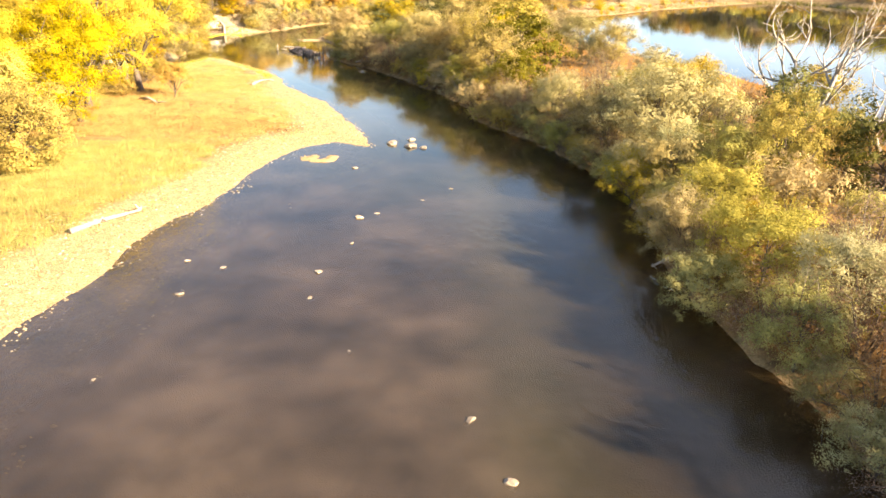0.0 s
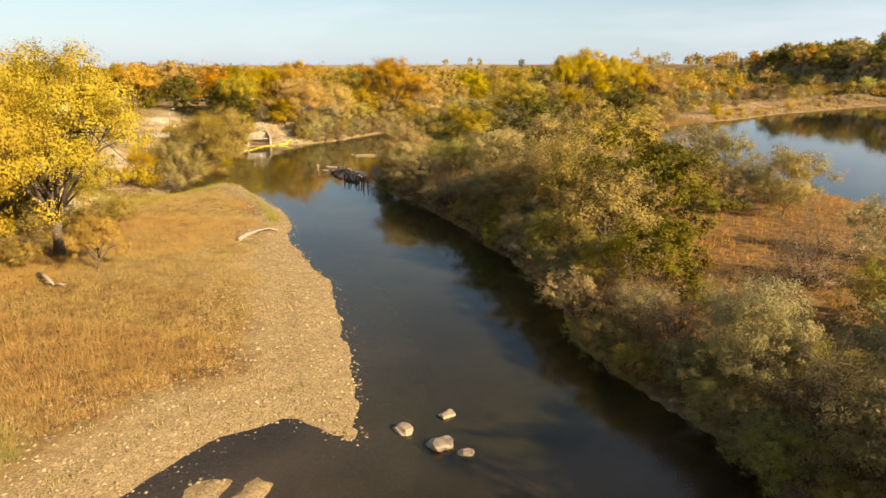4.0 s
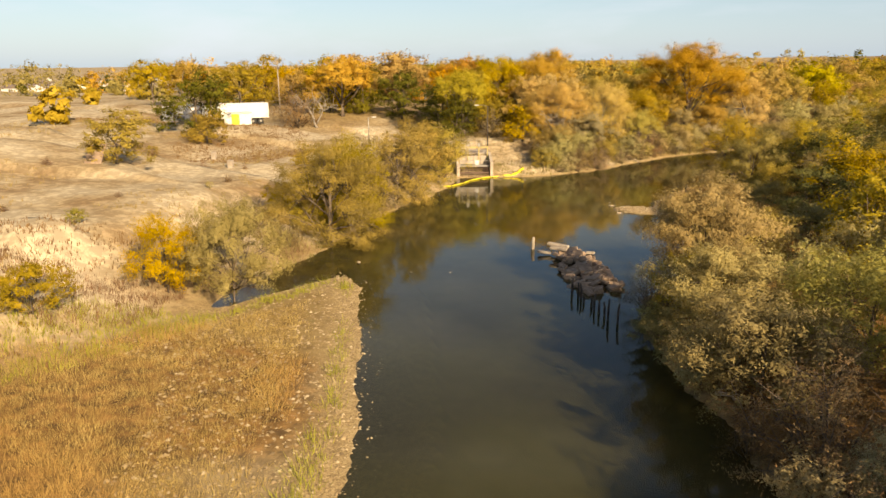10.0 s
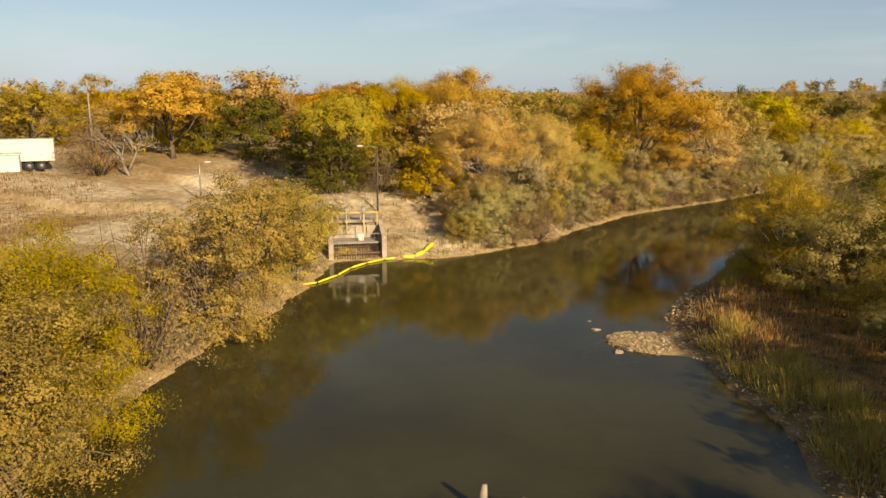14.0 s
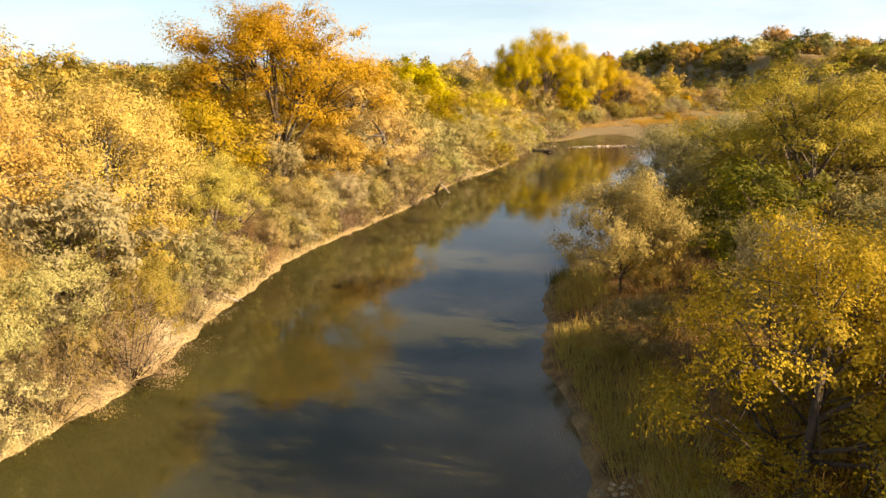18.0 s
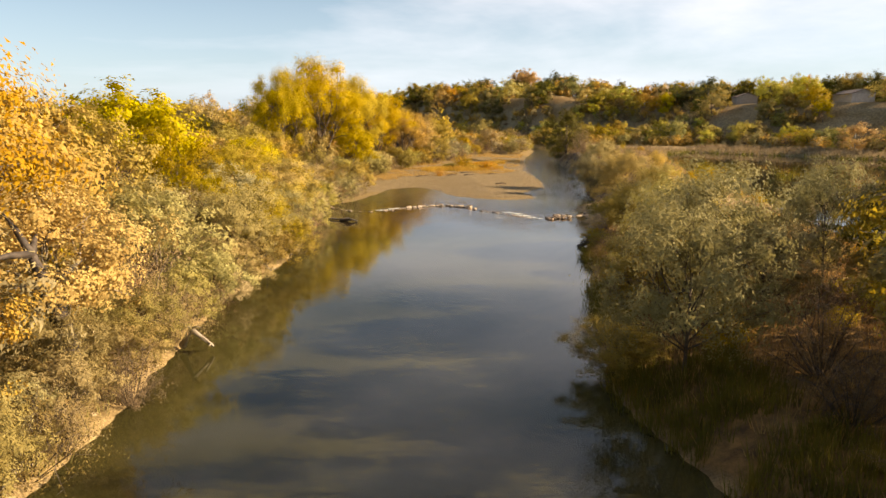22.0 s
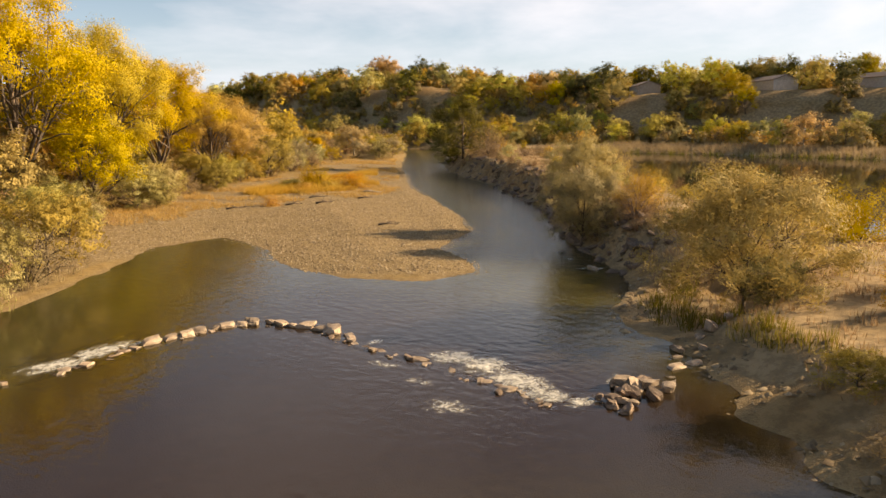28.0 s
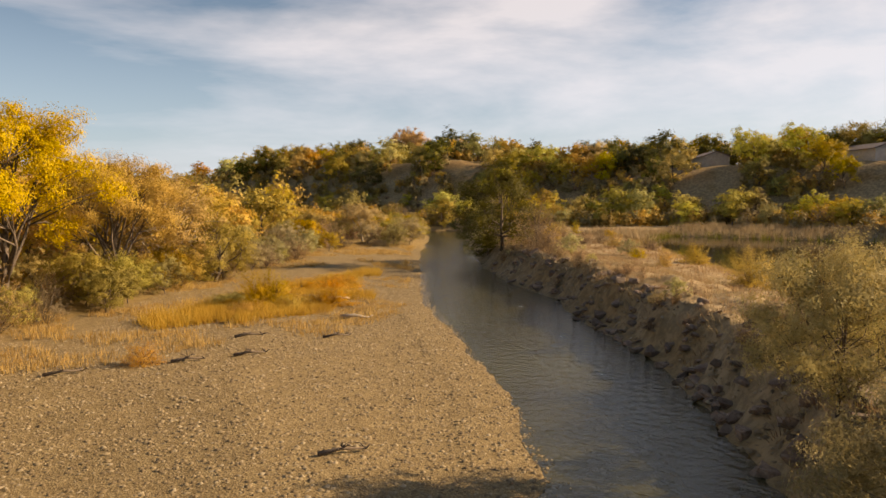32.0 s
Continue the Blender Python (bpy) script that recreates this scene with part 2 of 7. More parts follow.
L_GREY = leaf_mat("leaves_grey_green", [(0.222, 0.183, 0.0694), (0.349, 0.296, 0.118), (0.452, 0.389, 0.173)], 0.22, 0.02)
L_BROWN = leaf_mat("leaves_brown_sparse", [(0.14, 0.088, 0.04), (0.25, 0.165, 0.078), (0.35, 0.25, 0.125)], 0.25, 0.02)
L_RUSTY = leaf_mat("leaves_rust_orange", [(0.351, 0.167, 0.0188), (0.502, 0.267, 0.0301), (0.552, 0.343, 0.0451)], 0.15)
G_GOLD = leaf_mat("grass_gold", [(0.301, 0.2, 0.0468), (0.435, 0.309, 0.0769), (0.502, 0.385, 0.114)], 0.05)
G_RUST = leaf_mat("grass_rust", [(0.317, 0.147, 0.0286), (0.455, 0.232, 0.0487), (0.529, 0.304, 0.0687)], 0.05)
G_SCRUB = leaf_mat("scrub_brown", [(0.14, 0.085, 0.042), (0.22, 0.14, 0.07), (0.3, 0.205, 0.11)], 0.05)
G_GREEN = leaf_mat("grass_green", [(0.076, 0.076, 0.0152), (0.152, 0.137, 0.0228), (0.258, 0.213, 0.0456)], 0.05)
G_LIME = leaf_mat("grass_yellow_green", [(0.209, 0.209, 0.0268), (0.326, 0.318, 0.0468), (0.418, 0.393, 0.0803)], 0.05)
G_ORANGE = leaf_mat("grass_orange", [(0.376, 0.218, 0.0401), (0.502, 0.309, 0.0635), (0.569, 0.385, 0.0933)], 0.05)
G_TAN = leaf_mat("grass_tan", [(0.228, 0.158, 0.0669), (0.315, 0.228, 0.104), (0.384, 0.297, 0.149)], 0.05)

# ---- plan ----
LEFT_SOUTH = [(-24, -60), (-21, 0), (-20, 27), (-19, 34), (-19, 40), (-17, 46), (-16, 54), (-15.2, 58), (-14.2, 62), (-12.8, 65.2), (-10.6, 67.4), (-8.6, 66.5), (-7.2, 65.8), (-7.4, 69), (-9.3, 75),
              (-12, 82), (-15, 90), (-19.5, 97), (-23, 104), (-25, 111), (-29, 118), (-36, 128), (-40, 134), (-43, 136), (-44.6, 131), (-45.4, 126),
              (-46.2, 126), (-46.8, 131), (-48.5, 138), (-50, 145), (-52, 153), (-53.4, 160), (-53.8, 168), (-55.6, 175), (-57, 180.6), (-57.4, 182), (-53.6, 184.4), (-49.6, 186.6), (-46, 190.4)]
LEFT_NORTH = [(-42.4, 198.6), (-40, 207.6), (-37.4, 215), (-34, 222), (-31, 227), (-25, 238), (-21, 246), (-15, 256), (-9, 265), (-4, 275), (0, 283), (4, 293),
              (7.5, 300), (13, 302.5), (21, 311), (26, 317), (32.5, 318), (32.5, 310), (30, 302), (30.5, 297), (34, 293), (38, 292), (40.5, 296), (42, 301),
              (50, 305), (57, 314), (64, 326), (70, 337), (83, 355), (108, 388), (140, 425), (158, 452)]
RIGHT = [(172, 446), (150, 423), (124, 391), (110, 375), (98, 360), (90, 347), (83, 334), (76, 325), (71, 317), (65, 309), (60, 304), (54, 298), (49.6, 292.4),
         (44.6, 286), (41, 282.8), (37, 280.6), (34.6, 278), (34.2, 275.4), (31.6, 272), (30.8, 270.0), (28.6, 269.6), (27.8, 267.2), (25.6, 266.4), (25.0, 263.8), (22.8, 262), (18, 257.2), (13, 251.8), (8, 245), (3, 240), (-3, 232), (-6.6, 227.4), (-8.8, 222.5), (-10.4, 217.4),
         (-11.4, 213.2), (-14.4, 210.8), (-17.4, 209.8), (-20.2, 209.2), (-21.6, 206.4), (-23, 202.6), (-25, 197), (-26.5, 190), (-28, 183), (-29, 176), (-28, 171), (-25.5, 166), (-23, 161), (-21.5, 155), (-20.5, 148),
         (-21.5, 141), (-20, 134), (-17, 129), (-12, 121), (-6, 110), (-2, 101), (1, 94), (3, 86), (3.5, 79), (6, 73.5), (10, 67)]
RIGHT_SOUTH = [(12, 58), (14, 52), (13.5, 42), (13, 32), (14.5, 22), (16, 0), (17, -60)]
LAKE = [(44, 40), (47, 90), (45, 110), (37, 138), (31, 165), (28, 190), (31, 215), (36, 240), (50, 258), (63, 272), (83, 300), (107, 325), (131, 352), (157, 376),
        (173, 381), (178, 345), (180, 305), (188, 260), (194, 200), (196, 120), (180, 40), (130, -30), (70, -20)]
BAR_SOUTH = [(-8, 64), (-9, 75), (-15, 90), (-23, 104), (-29, 118), (-38, 132), (-43, 137), (-45, 124), (-46, 108), (-44, 100), (-41, 84), (-43, 60), (-45, 30),
             (-49, -60), (-24, -60), (-21, 0), (-20, 30), (-16, 54)]
BAR_NORTH = [(7, 300), (20, 314), (32, 320), (31, 300), (38, 292), (50, 305), (70, 337), (90, 362), (115, 395), (108, 402), (80, 380), (58, 362), (40, 344), (24, 325), (8, 308)]
BLUFF = [(300, -200), (262, 150), (240, 240), (226, 310), (216, 370), (205, 430), (190, 485), (165, 560), (120, 650), (40, 800), (-60, 1000)]
LAKE_Z = 0.5


def seg_dist(px, py, line, closed):
    pts = np.array(line, float)
    a = pts if closed else pts[:-1]
    b = np.roll(pts, -1, 0) if closed else pts[1:]
    best = np.full(px.shape, 1e9)
    side = np.zeros(px.shape)
    for (ax, ay), (bx, by) in zip(a, b):
        dx, dy = bx - ax, by - ay
        u = np.clip(((px - ax) * dx + (py - ay) * dy) / (dx * dx + dy * dy + 1e-9), 0, 1)
        d = np.hypot(px - ax - u * dx, py - ay - u * dy)
        cr = dx * (py - ay) - dy * (px - ax)
        near = d < best
        side = np.where(near, cr, side)
        best = np.where(near, d, best)
    return best, side


def inside(px, py, poly):
    pts = np.array(poly, float)
    odd = np.zeros(px.shape, bool)
    for (ax, ay), (bx, by) in zip(pts, np.roll(pts, -1, 0)):
        if ay == by:
            continue
        odd ^= ((ay > py) != (by > py)) & (px < (bx - ax) * (py - ay) / (by - ay) + ax)
    return odd


def sdist(px, py, poly):
    """Metres outside a closed outline, minus inside."""
    d, _ = seg_dist(px, py, poly, True)
    return np.where(inside(px, py, poly), -d, d)


def smooth(v, a, b):
    t = np.clip((v - a) / (b - a), 0, 1)
    return t * t * (3 - 2 * t)


RNG = np.random.default_rng(7)
_G = RNG.random((64, 64))


def vnoise(x, y, s):
    """Smooth random field, 0 to 1, with cells of s metres."""
    u, v = np.asarray(x, float) / s, np.asarray(y, float) / s
    i, j = np.floor(u).astype(int), np.floor(v).astype(int)
    fu, fv = u - i, v - j
    fu, fv = fu * fu * (3 - 2 * fu), fv * fv * (3 - 2 * fv)
    g = lambda a, b: _G[a % 64, b % 64]
    return (g(i, j) * (1 - fu) + g(i + 1, j) * fu) * (1 - fv) + (g(i, j + 1) * (1 - fu) + g(i + 1, j + 1) * fu) * fv


RIVER = LEFT_SOUTH + LEFT_NORTH + RIGHT + RIGHT_SOUTH


def river_dist(x, y):
    d = sdist(x, y, RIVER)
    return d + (vnoise(x, y, 1.7) - 0.5) * 0.5 + (vnoise(x + 50, y, 7.3) - 0.5) * 0.8


def left_of_river(x, y):
    """1 on the west bank, 0 on the strip between river and lake."""
    d1, _ = seg_dist(x, y, LEFT_SOUTH + LEFT_NORTH, False)
    d2, _ = seg_dist(x, y, RIGHT + RIGHT_SOUTH, False)
    return d1 < d2


def lake_d(x, y):
    return sdist(x, y, LAKE)


def ground(x, y):
    x, y = np.asarray(x, float), np.asarray(y, float)
    d = river_dist(x, y)
    west = left_of_river(x, y)
    bars, barn = sdist(x, y, BAR_SOUTH), sdist(x, y, BAR_NORTH)
    bar = np.maximum(1 - smooth(bars, 0, 7), 1 - smooth(barn, 0, 9))
    bar = np.maximum(bar, smooth(np.hypot((x - 39) / 5.6, (y - 277.4) / 3.8), 1.2, 0.75))
    dd = np.maximum(d, 0)
    rough = (vnoise(x, y, 3.1) - 0.5) * 0.25 + (vnoise(x + 9, y + 4, 11) - 0.5) * 0.7
    z_bar = 0.05 * np.minimum(dd, 14) + 0.02 * dd * (dd < 3) + 0.10 * (vnoise(x, y, 2.3) - 0.5) * smooth(dd, 1, 4)
    z_west = 0.15 + 1.1 * smooth(dd, 0, 4) + 2.2 * smooth(dd, 3, 16) + 1.3 * smooth(dd, 14, 60) + 1.3 * smooth(dd, 25, 52) * smooth(y, 260, 215) + rough * smooth(dd, 1, 8)
    south_west = smooth(y, 150, 112) * smooth(x, -35, -48)
    z_west = z_west - south_west * 0.8 * smooth(dd, 14, 3)
    # low scarps where the sand has been dug away
    dug = smooth(dd, 9, 14) * smooth(y, 212, 196) * smooth(x, -46, -52)
    z_west = z_west + dug * (1.1 * smooth(vnoise(x + 13, y * 1.6, 26), 0.46, 0.50) + 0.8 * smooth(vnoise(x, y * 1.5 + 40, 15), 0.55, 0.59) - 0.6)
    z_west = np.where(y > 285, 0.15 + 0.9 * smooth(dd, 0, 6) + 1.0 * smooth(dd, 10, 50) + rough * smooth(dd, 1, 8), z_west)
    z_east = 0.15 + 1.2 * smooth(dd, 0, 3.5) + 0.4 * smooth(dd, 4, 12) + 0.6 * rough * smooth(dd, 1, 6)
    levee = smooth(y, 276, 292) * smooth(lake_d(x, y), 3, 14)
    z_east = z_east + levee * (1.8 * smooth(dd, 0.2, 3.0) - 1.6 * smooth(dd, 5, 15) + (0.9 * (vnoise(x, y, 2.3) - 0.5) + 0.5 * (vnoise(x + 7, y, 1.1) - 0.5)) * smooth(dd, 0.3, 1.5) * smooth(dd, 14, 8))
    z = np.where(west, z_west, z_east) * (1 - bar) + z_bar * bar
    # the lake's bowl and its margin
    lk = sdist(x, y, LAKE)
    z = np.where(lk < 14, z * smooth(lk, -1, 9) + (LAKE_Z + 0.06 * np.maximum(lk, 0)) * (1 - smooth(lk, -1, 9)), z)
    z = np.where(lk < 0, LAKE_Z - np.minimum(1.4, 0.25 * -lk), z)
    # bluff on the far side of the lake
    bd, side = seg_dist(x, y, BLUFF, False)
    up = np.where(side < 0, bd, -bd)
    z = z + (16 + 5 * smooth(np.hypot(x - 200, y - 545), 85, 35)) * smooth(up + (vnoise(x, y, 40) - 0.5) * 14, -14, 22) + (0.6 + 1.6 * vnoise(x, y, 7)) * smooth(np.hypot((x - 212) / 40, (y - 490) / 19) + 0.25 * (vnoise(x, y, 7) - 0.5), 1.05, 0.72)
    # riverbed
    bed = -0.012 - np.minimum(1.5, np.where(bar > 0.4, 0.05, 0.30) * -d) + np.where(bar > 0.4, 0.05, 0.12) * (vnoise(x, y, 4.0) - 0.5) * smooth(-d, 0, 2)
    shoal = np.exp(-(((x + 31) / 2.6) ** 2 + ((y - 170) / 2.2) ** 2)) * 1.7
    notch = np.exp(-(((x + 10.5) / 1.6) ** 2 + ((y - 61) / 1.3) ** 2)) * 0.66 * smooth(vnoise(x, y, 1.1) + 0.6 * vnoise(x + 3, y, 0.6), 0.35, 1.0)
    bed = bed + shoal + notch
    z = np.where(d < 0, np.minimum(bed, 0.12), z)
    return z


def d_at(x, y):
    return float(river_dist(np.array([x]), np.array([y]))[0])


def gz(x, y):
    return float(ground(np.array([x]), np.array([y]))[0])


# ---- mesh helpers ----
def mesh_of(name, verts, faces, material=None, smooth_shade=False):
    me = bpy.data.meshes.new(name)
    verts = np.asarray(verts, np.float32)
    if isinstance(faces, np.ndarray):
        k = faces.shape[1]
        me.vertices.add(len(verts))
        me.vertices.foreach_set("co", verts.ravel())
        me.loops.add(faces.size)
        me.loops.foreach_set("vertex_index", faces.astype(np.int32).ravel())
        me.polygons.add(len(faces))
        me.polygons.foreach_set("loop_start", np.arange(0, faces.size, k, dtype=np.int32))
        me.polygons.foreach_set("loop_total", np.full(len(faces), k, dtype=np.int32))
        me.update(calc_edges=True)
    else:
        me.from_pydata([tuple(map(float, v)) for v in verts], [], faces)
    if material:
        me.materials.append(material)
    if smooth_shade:
        me.polygons.foreach_set("use_smooth", np.ones(len(me.polygons), bool))
    return me


def part(name, data, parent, label=""):
    """Links a mesh as one object under a thing or a part."""
    ob = new(name, data)
    ob.parent = parent
    return tagged(ob, label) if label else ob


def bm_mesh(name, bm, material, smooth_shade=False):
    me = bpy.data.meshes.new(name)
    bm.to_mesh(me)
    bm.free()
    me.materials.append(material)
    if smooth_shade:
        me.polygons.foreach_set("use_smooth", np.ones(len(me.polygons), bool))
    return me


def box_bm(size, at=(0, 0, 0), bevel=0.0, bm=None, rot=None):
    bm = bm or bmesh.new()
    m = Matrix.Translation(at) @ (rot or Matrix.Identity(4)) @ Matrix.Diagonal((*size, 1))
    r = bmesh.ops.create_cube(bm, size=1, matrix=m)
    if bevel:
        es = list({e for v in r["verts"] for e in v.link_edges})
        bmesh.ops.bevel(bm, geom=es, offset=bevel, segments=1, affect="EDGES")
    return bm


def tubes(paths, sides=6):
    """Tapered tubes along polylines of (point, radius) rows: verts, faces."""
    vs, fs = [], []
    for path in paths:
        pts = [Vector(p) for p, r in path]
        base = len(vs)
        for i, (p, r) in enumerate(path):
            d = (pts[min(i + 1, len(pts) - 1)] - pts[max(i - 1, 0)]).normalized()
            a = d.orthogonal().normalized()
            b = d.cross(a)
            for k in range(sides):
                t = 2 * math.pi * k / sides
                vs.append(pts[i] + (a * math.cos(t) + b * math.sin(t)) * r)
        for i in range(len(path) - 1):
            for k in range(sides):
                q, w = base + i * sides, base + (i + 1) * sides
                fs.append((q + k, q + (k + 1) % sides, w + (k + 1) % sides, w + k))
        fs.append(tuple(base + k for k in reversed(range(sides))))
        fs.append(tuple(base + (len(path) - 1) * sides + k for k in range(sides)))
    return [tuple(v) for v in vs], fs


def tube_mesh(name, paths, material, sides=6):
    v, f = tubes(paths, sides)
    return mesh_of(name, v, f, material, True)


# ---- ground ----
def axis(lo, hi, step, far):
    core = np.arange(lo, hi + step, step)
    out, s = [], step
    v = hi + step
    while v < far:
        s = min(s * 1.14, 4.0 if v < hi + 190 else 220)
        v += s
        out.append(v)
    left, s, v = [], step, lo
    while v > -far:
        s = min(s * 1.14, 220)
        v -= s
        left.append(v)
    return np.array(left[::-1] + list(core) + out)


GX, GY = axis(-66, 84, 0.6, 4300), axis(-6, 360, 0.6, 4300)
gx, gy = np.meshgrid(GX, GY)
gzz = ground(gx.ravel(), gy.ravel())
nx, ny = len(GX), len(GY)
idx = np.arange(nx * ny).reshape(ny, nx)
quads = np.stack([idx[:-1, :-1], idx[:-1, 1:], idx[1:, 1:], idx[1:, :-1]], -1).reshape(-1, 4)
gme = mesh_of("ground", np.stack([gx.ravel(), gy.ravel(), gzz], 1), quads, None, True)
fx, fy = gx.ravel(), gy.ravel()
d_r = river_dist(fx, fy)
b_s, b_n = sdist(fx, fy, BAR_SOUTH), sdist(fx, fy, BAR_NORTH)
wst = left_of_river(fx, fy)
# cover: red = gravel, green = grass litter, blue = rust-coloured weeds
edge = (vnoise(fx, fy, 4) - 0.5) * 4
stony = smooth(7.5 - 3.6 * smooth(fy, 88, 112) - d_r + edge * 0.6, 0, 3) * (b_s < 3) + (b_n < 1.5) * smooth(np.maximum(20 - d_r, 355 - fy) + edge * 1.5, 0, 4)
stony = np.clip(np.where(d_r < 0.3, 1, stony) + 0.5 * smooth(1.2 - d_r, 0, 1.2), 0, 1)
stony = np.where(~wst & (d_r > 0.3), stony * (b_n < 1) * 0.5, stony)
stony = np.where(~wst, stony * 0.45, stony)
weeds = np.where(wst, smooth(b_s, 4, -2) * smooth(vnoise(fx, fy, 9), 0.3, 0.6), smooth(d_r, -1.2, -0.3))
litter = np.clip(np.where(wst, np.maximum(smooth(b_s + edge * 2.2 + (vnoise(fx, fy, 13) - 0.5) * 12, 8, -1), smooth(fy + (vnoise(fx, fy, 20) - 0.5) * 34 + (vnoise(fx, fy, 6) - 0.5) * 16, 190, 218)), 0.75), 0, 1)
# tan soil on the bluff, its colour lightened to offset the shaded face
bd_, side_ = seg_dist(fx, fy, BLUFF, False)
high = smooth(np.where(side_ < 0, bd_, -bd_), -30, -12)
weeds, litter = weeds * (1 - 0.6 * high), litter * (1 - 0.35 * high)
levee_top = smooth(fy, 256, 268) * (~wst) * (1 - high)
weeds, litter = weeds * (1 - 0.72 * levee_top), litter * (1 - 0.4 * levee_top)
litter = litter * np.where(wst, 1 - 0.75 * smooth(fx, -95, -150), 1)
tone = 1 - 0.36 * smooth(fy, 255, 285)      # the upper bar is of darker stone
cover = np.stack([stony, litter, weeds, tone], 1)
att = gme.attributes.new("cover", "FLOAT_COLOR", "POINT")
att.data.foreach_set("color", cover.astype(np.float32).ravel())

m, n, l, p = mat("ground_cover")
a = n.new("ShaderNodeAttribute")
a.attribute_name = "cover"
sep = n.new("ShaderNodeSeparateColor")
l.new(a.outputs["Color"], sep.inputs["Color"])
n1, n2, n3 = noise_node(n, l, 0.12, 6), noise_node(n, l, 1.3, 6, 0.65), noise_node(n, l, 9, 4, 0.7)
sand = ramp_node(n, l, n1.outputs["Fac"], [(0.34, (0.298, 0.207, 0.108)), (0.46, (0.414, 0.324, 0.19)), (0.56, (0.514, 0.431, 0.286)), (0.68, (0.547, 0.464, 0.319))]).outputs["Color"]
scrub = ramp_node(n, l, n2.outputs["Fac"], [(0.46, (0.15, 0.105, 0.055)), (0.58, (1, 1, 1))]).outputs["Color"]
sand = mix_node(n, l, 0.35, sand, mix_node(n, l, 1.0, sand, scrub, "MULTIPLY"))
grass = ramp_node(n, l, n2.outputs["Fac"], [(0.3, (0.133, 0.0888, 0.037)), (0.55, (0.252, 0.178, 0.074)), (0.75, (0.178, 0.148, 0.0592))]).outputs["Color"]
rust = ramp_node(n, l, n2.outputs["Fac"], [(0.35, (0.0866, 0.0529, 0.0231)), (0.52, (0.192, 0.111, 0.0385)), (0.72, (0.346, 0.192, 0.0654))]).outputs["Color"]
tcv = n.new("ShaderNodeTexCoord")
vor = n.new("ShaderNodeTexVoronoi")
vor.inputs["Scale"].default_value = 13.0
l.new(tcv.outputs["Object"], vor.inputs["Vector"])
peb = ramp_node(n, l, vor.outputs["Color"], [(0.1, (0.221, 0.158, 0.0794)), (0.5, (0.357, 0.268, 0.138)), (0.9, (0.452, 0.352, 0.185))]).outputs["Color"]
peb = mix_node(n, l, 0.7, peb, ramp_node(n, l, n2.outputs["Fac"], [(0.3, (0.62, 0.58, 0.52)), (0.7, (1.1, 1.08, 1.05))]).outputs["Color"], "MULTIPLY")
peb = mix_node(n, l, 1.0, peb, a.outputs["Alpha"], "MULTIPLY")
c1 = mix_node(n, l, sep.outputs["Green"], sand, grass)
c1 = mix_node(n, l, sep.outputs["Blue"], c1, rust)
c1 = mix_node(n, l, sep.outputs["Red"], c1, peb)
# silt on the bed, darkened with depth for light lost in water
geo = n.new("ShaderNodeNewGeometry")
sxyz = n.new("ShaderNodeSeparateXYZ")
l.new(geo.outputs["Position"], sxyz.inputs["Vector"])
mr = n.new("ShaderNodeMapRange")
mr.inputs["From Min"].default_value, mr.inputs["From Max"].default_value = -0.02, -0.8
l.new(sxyz.outputs["Z"], mr.inputs["Value"])
silt = ramp_node(n, l, n1.outputs["Fac"], [(0.36, (0.042, 0.0282, 0.0198)), (0.5, (0.12, 0.078, 0.057)), (0.62, (0.24, 0.159, 0.114))]).outputs["Color"]
c1 = mix_node(n, l, mr.outputs["Result"], c1, silt)
l.new(c1, p.inputs["Base Color"])
p.inputs["Roughness"].default_value = 0.95
p.inputs["Specular IOR Level"].default_value = 0.15
hsum = n.new("ShaderNodeMath")
hsum.operation = "ADD"
l.new(vor.outputs["Distance"], hsum.inputs[0])
l.new(n3.outputs["Fac"], hsum.inputs[1])
bump_node(n, l, hsum.outputs["Value"], 0.55, 0.035, p)
gme.materials.append(m)
tagged(new("ground", gme), "sandy ground with dry grass, gravel bars and banks", "ground", kind="structure")

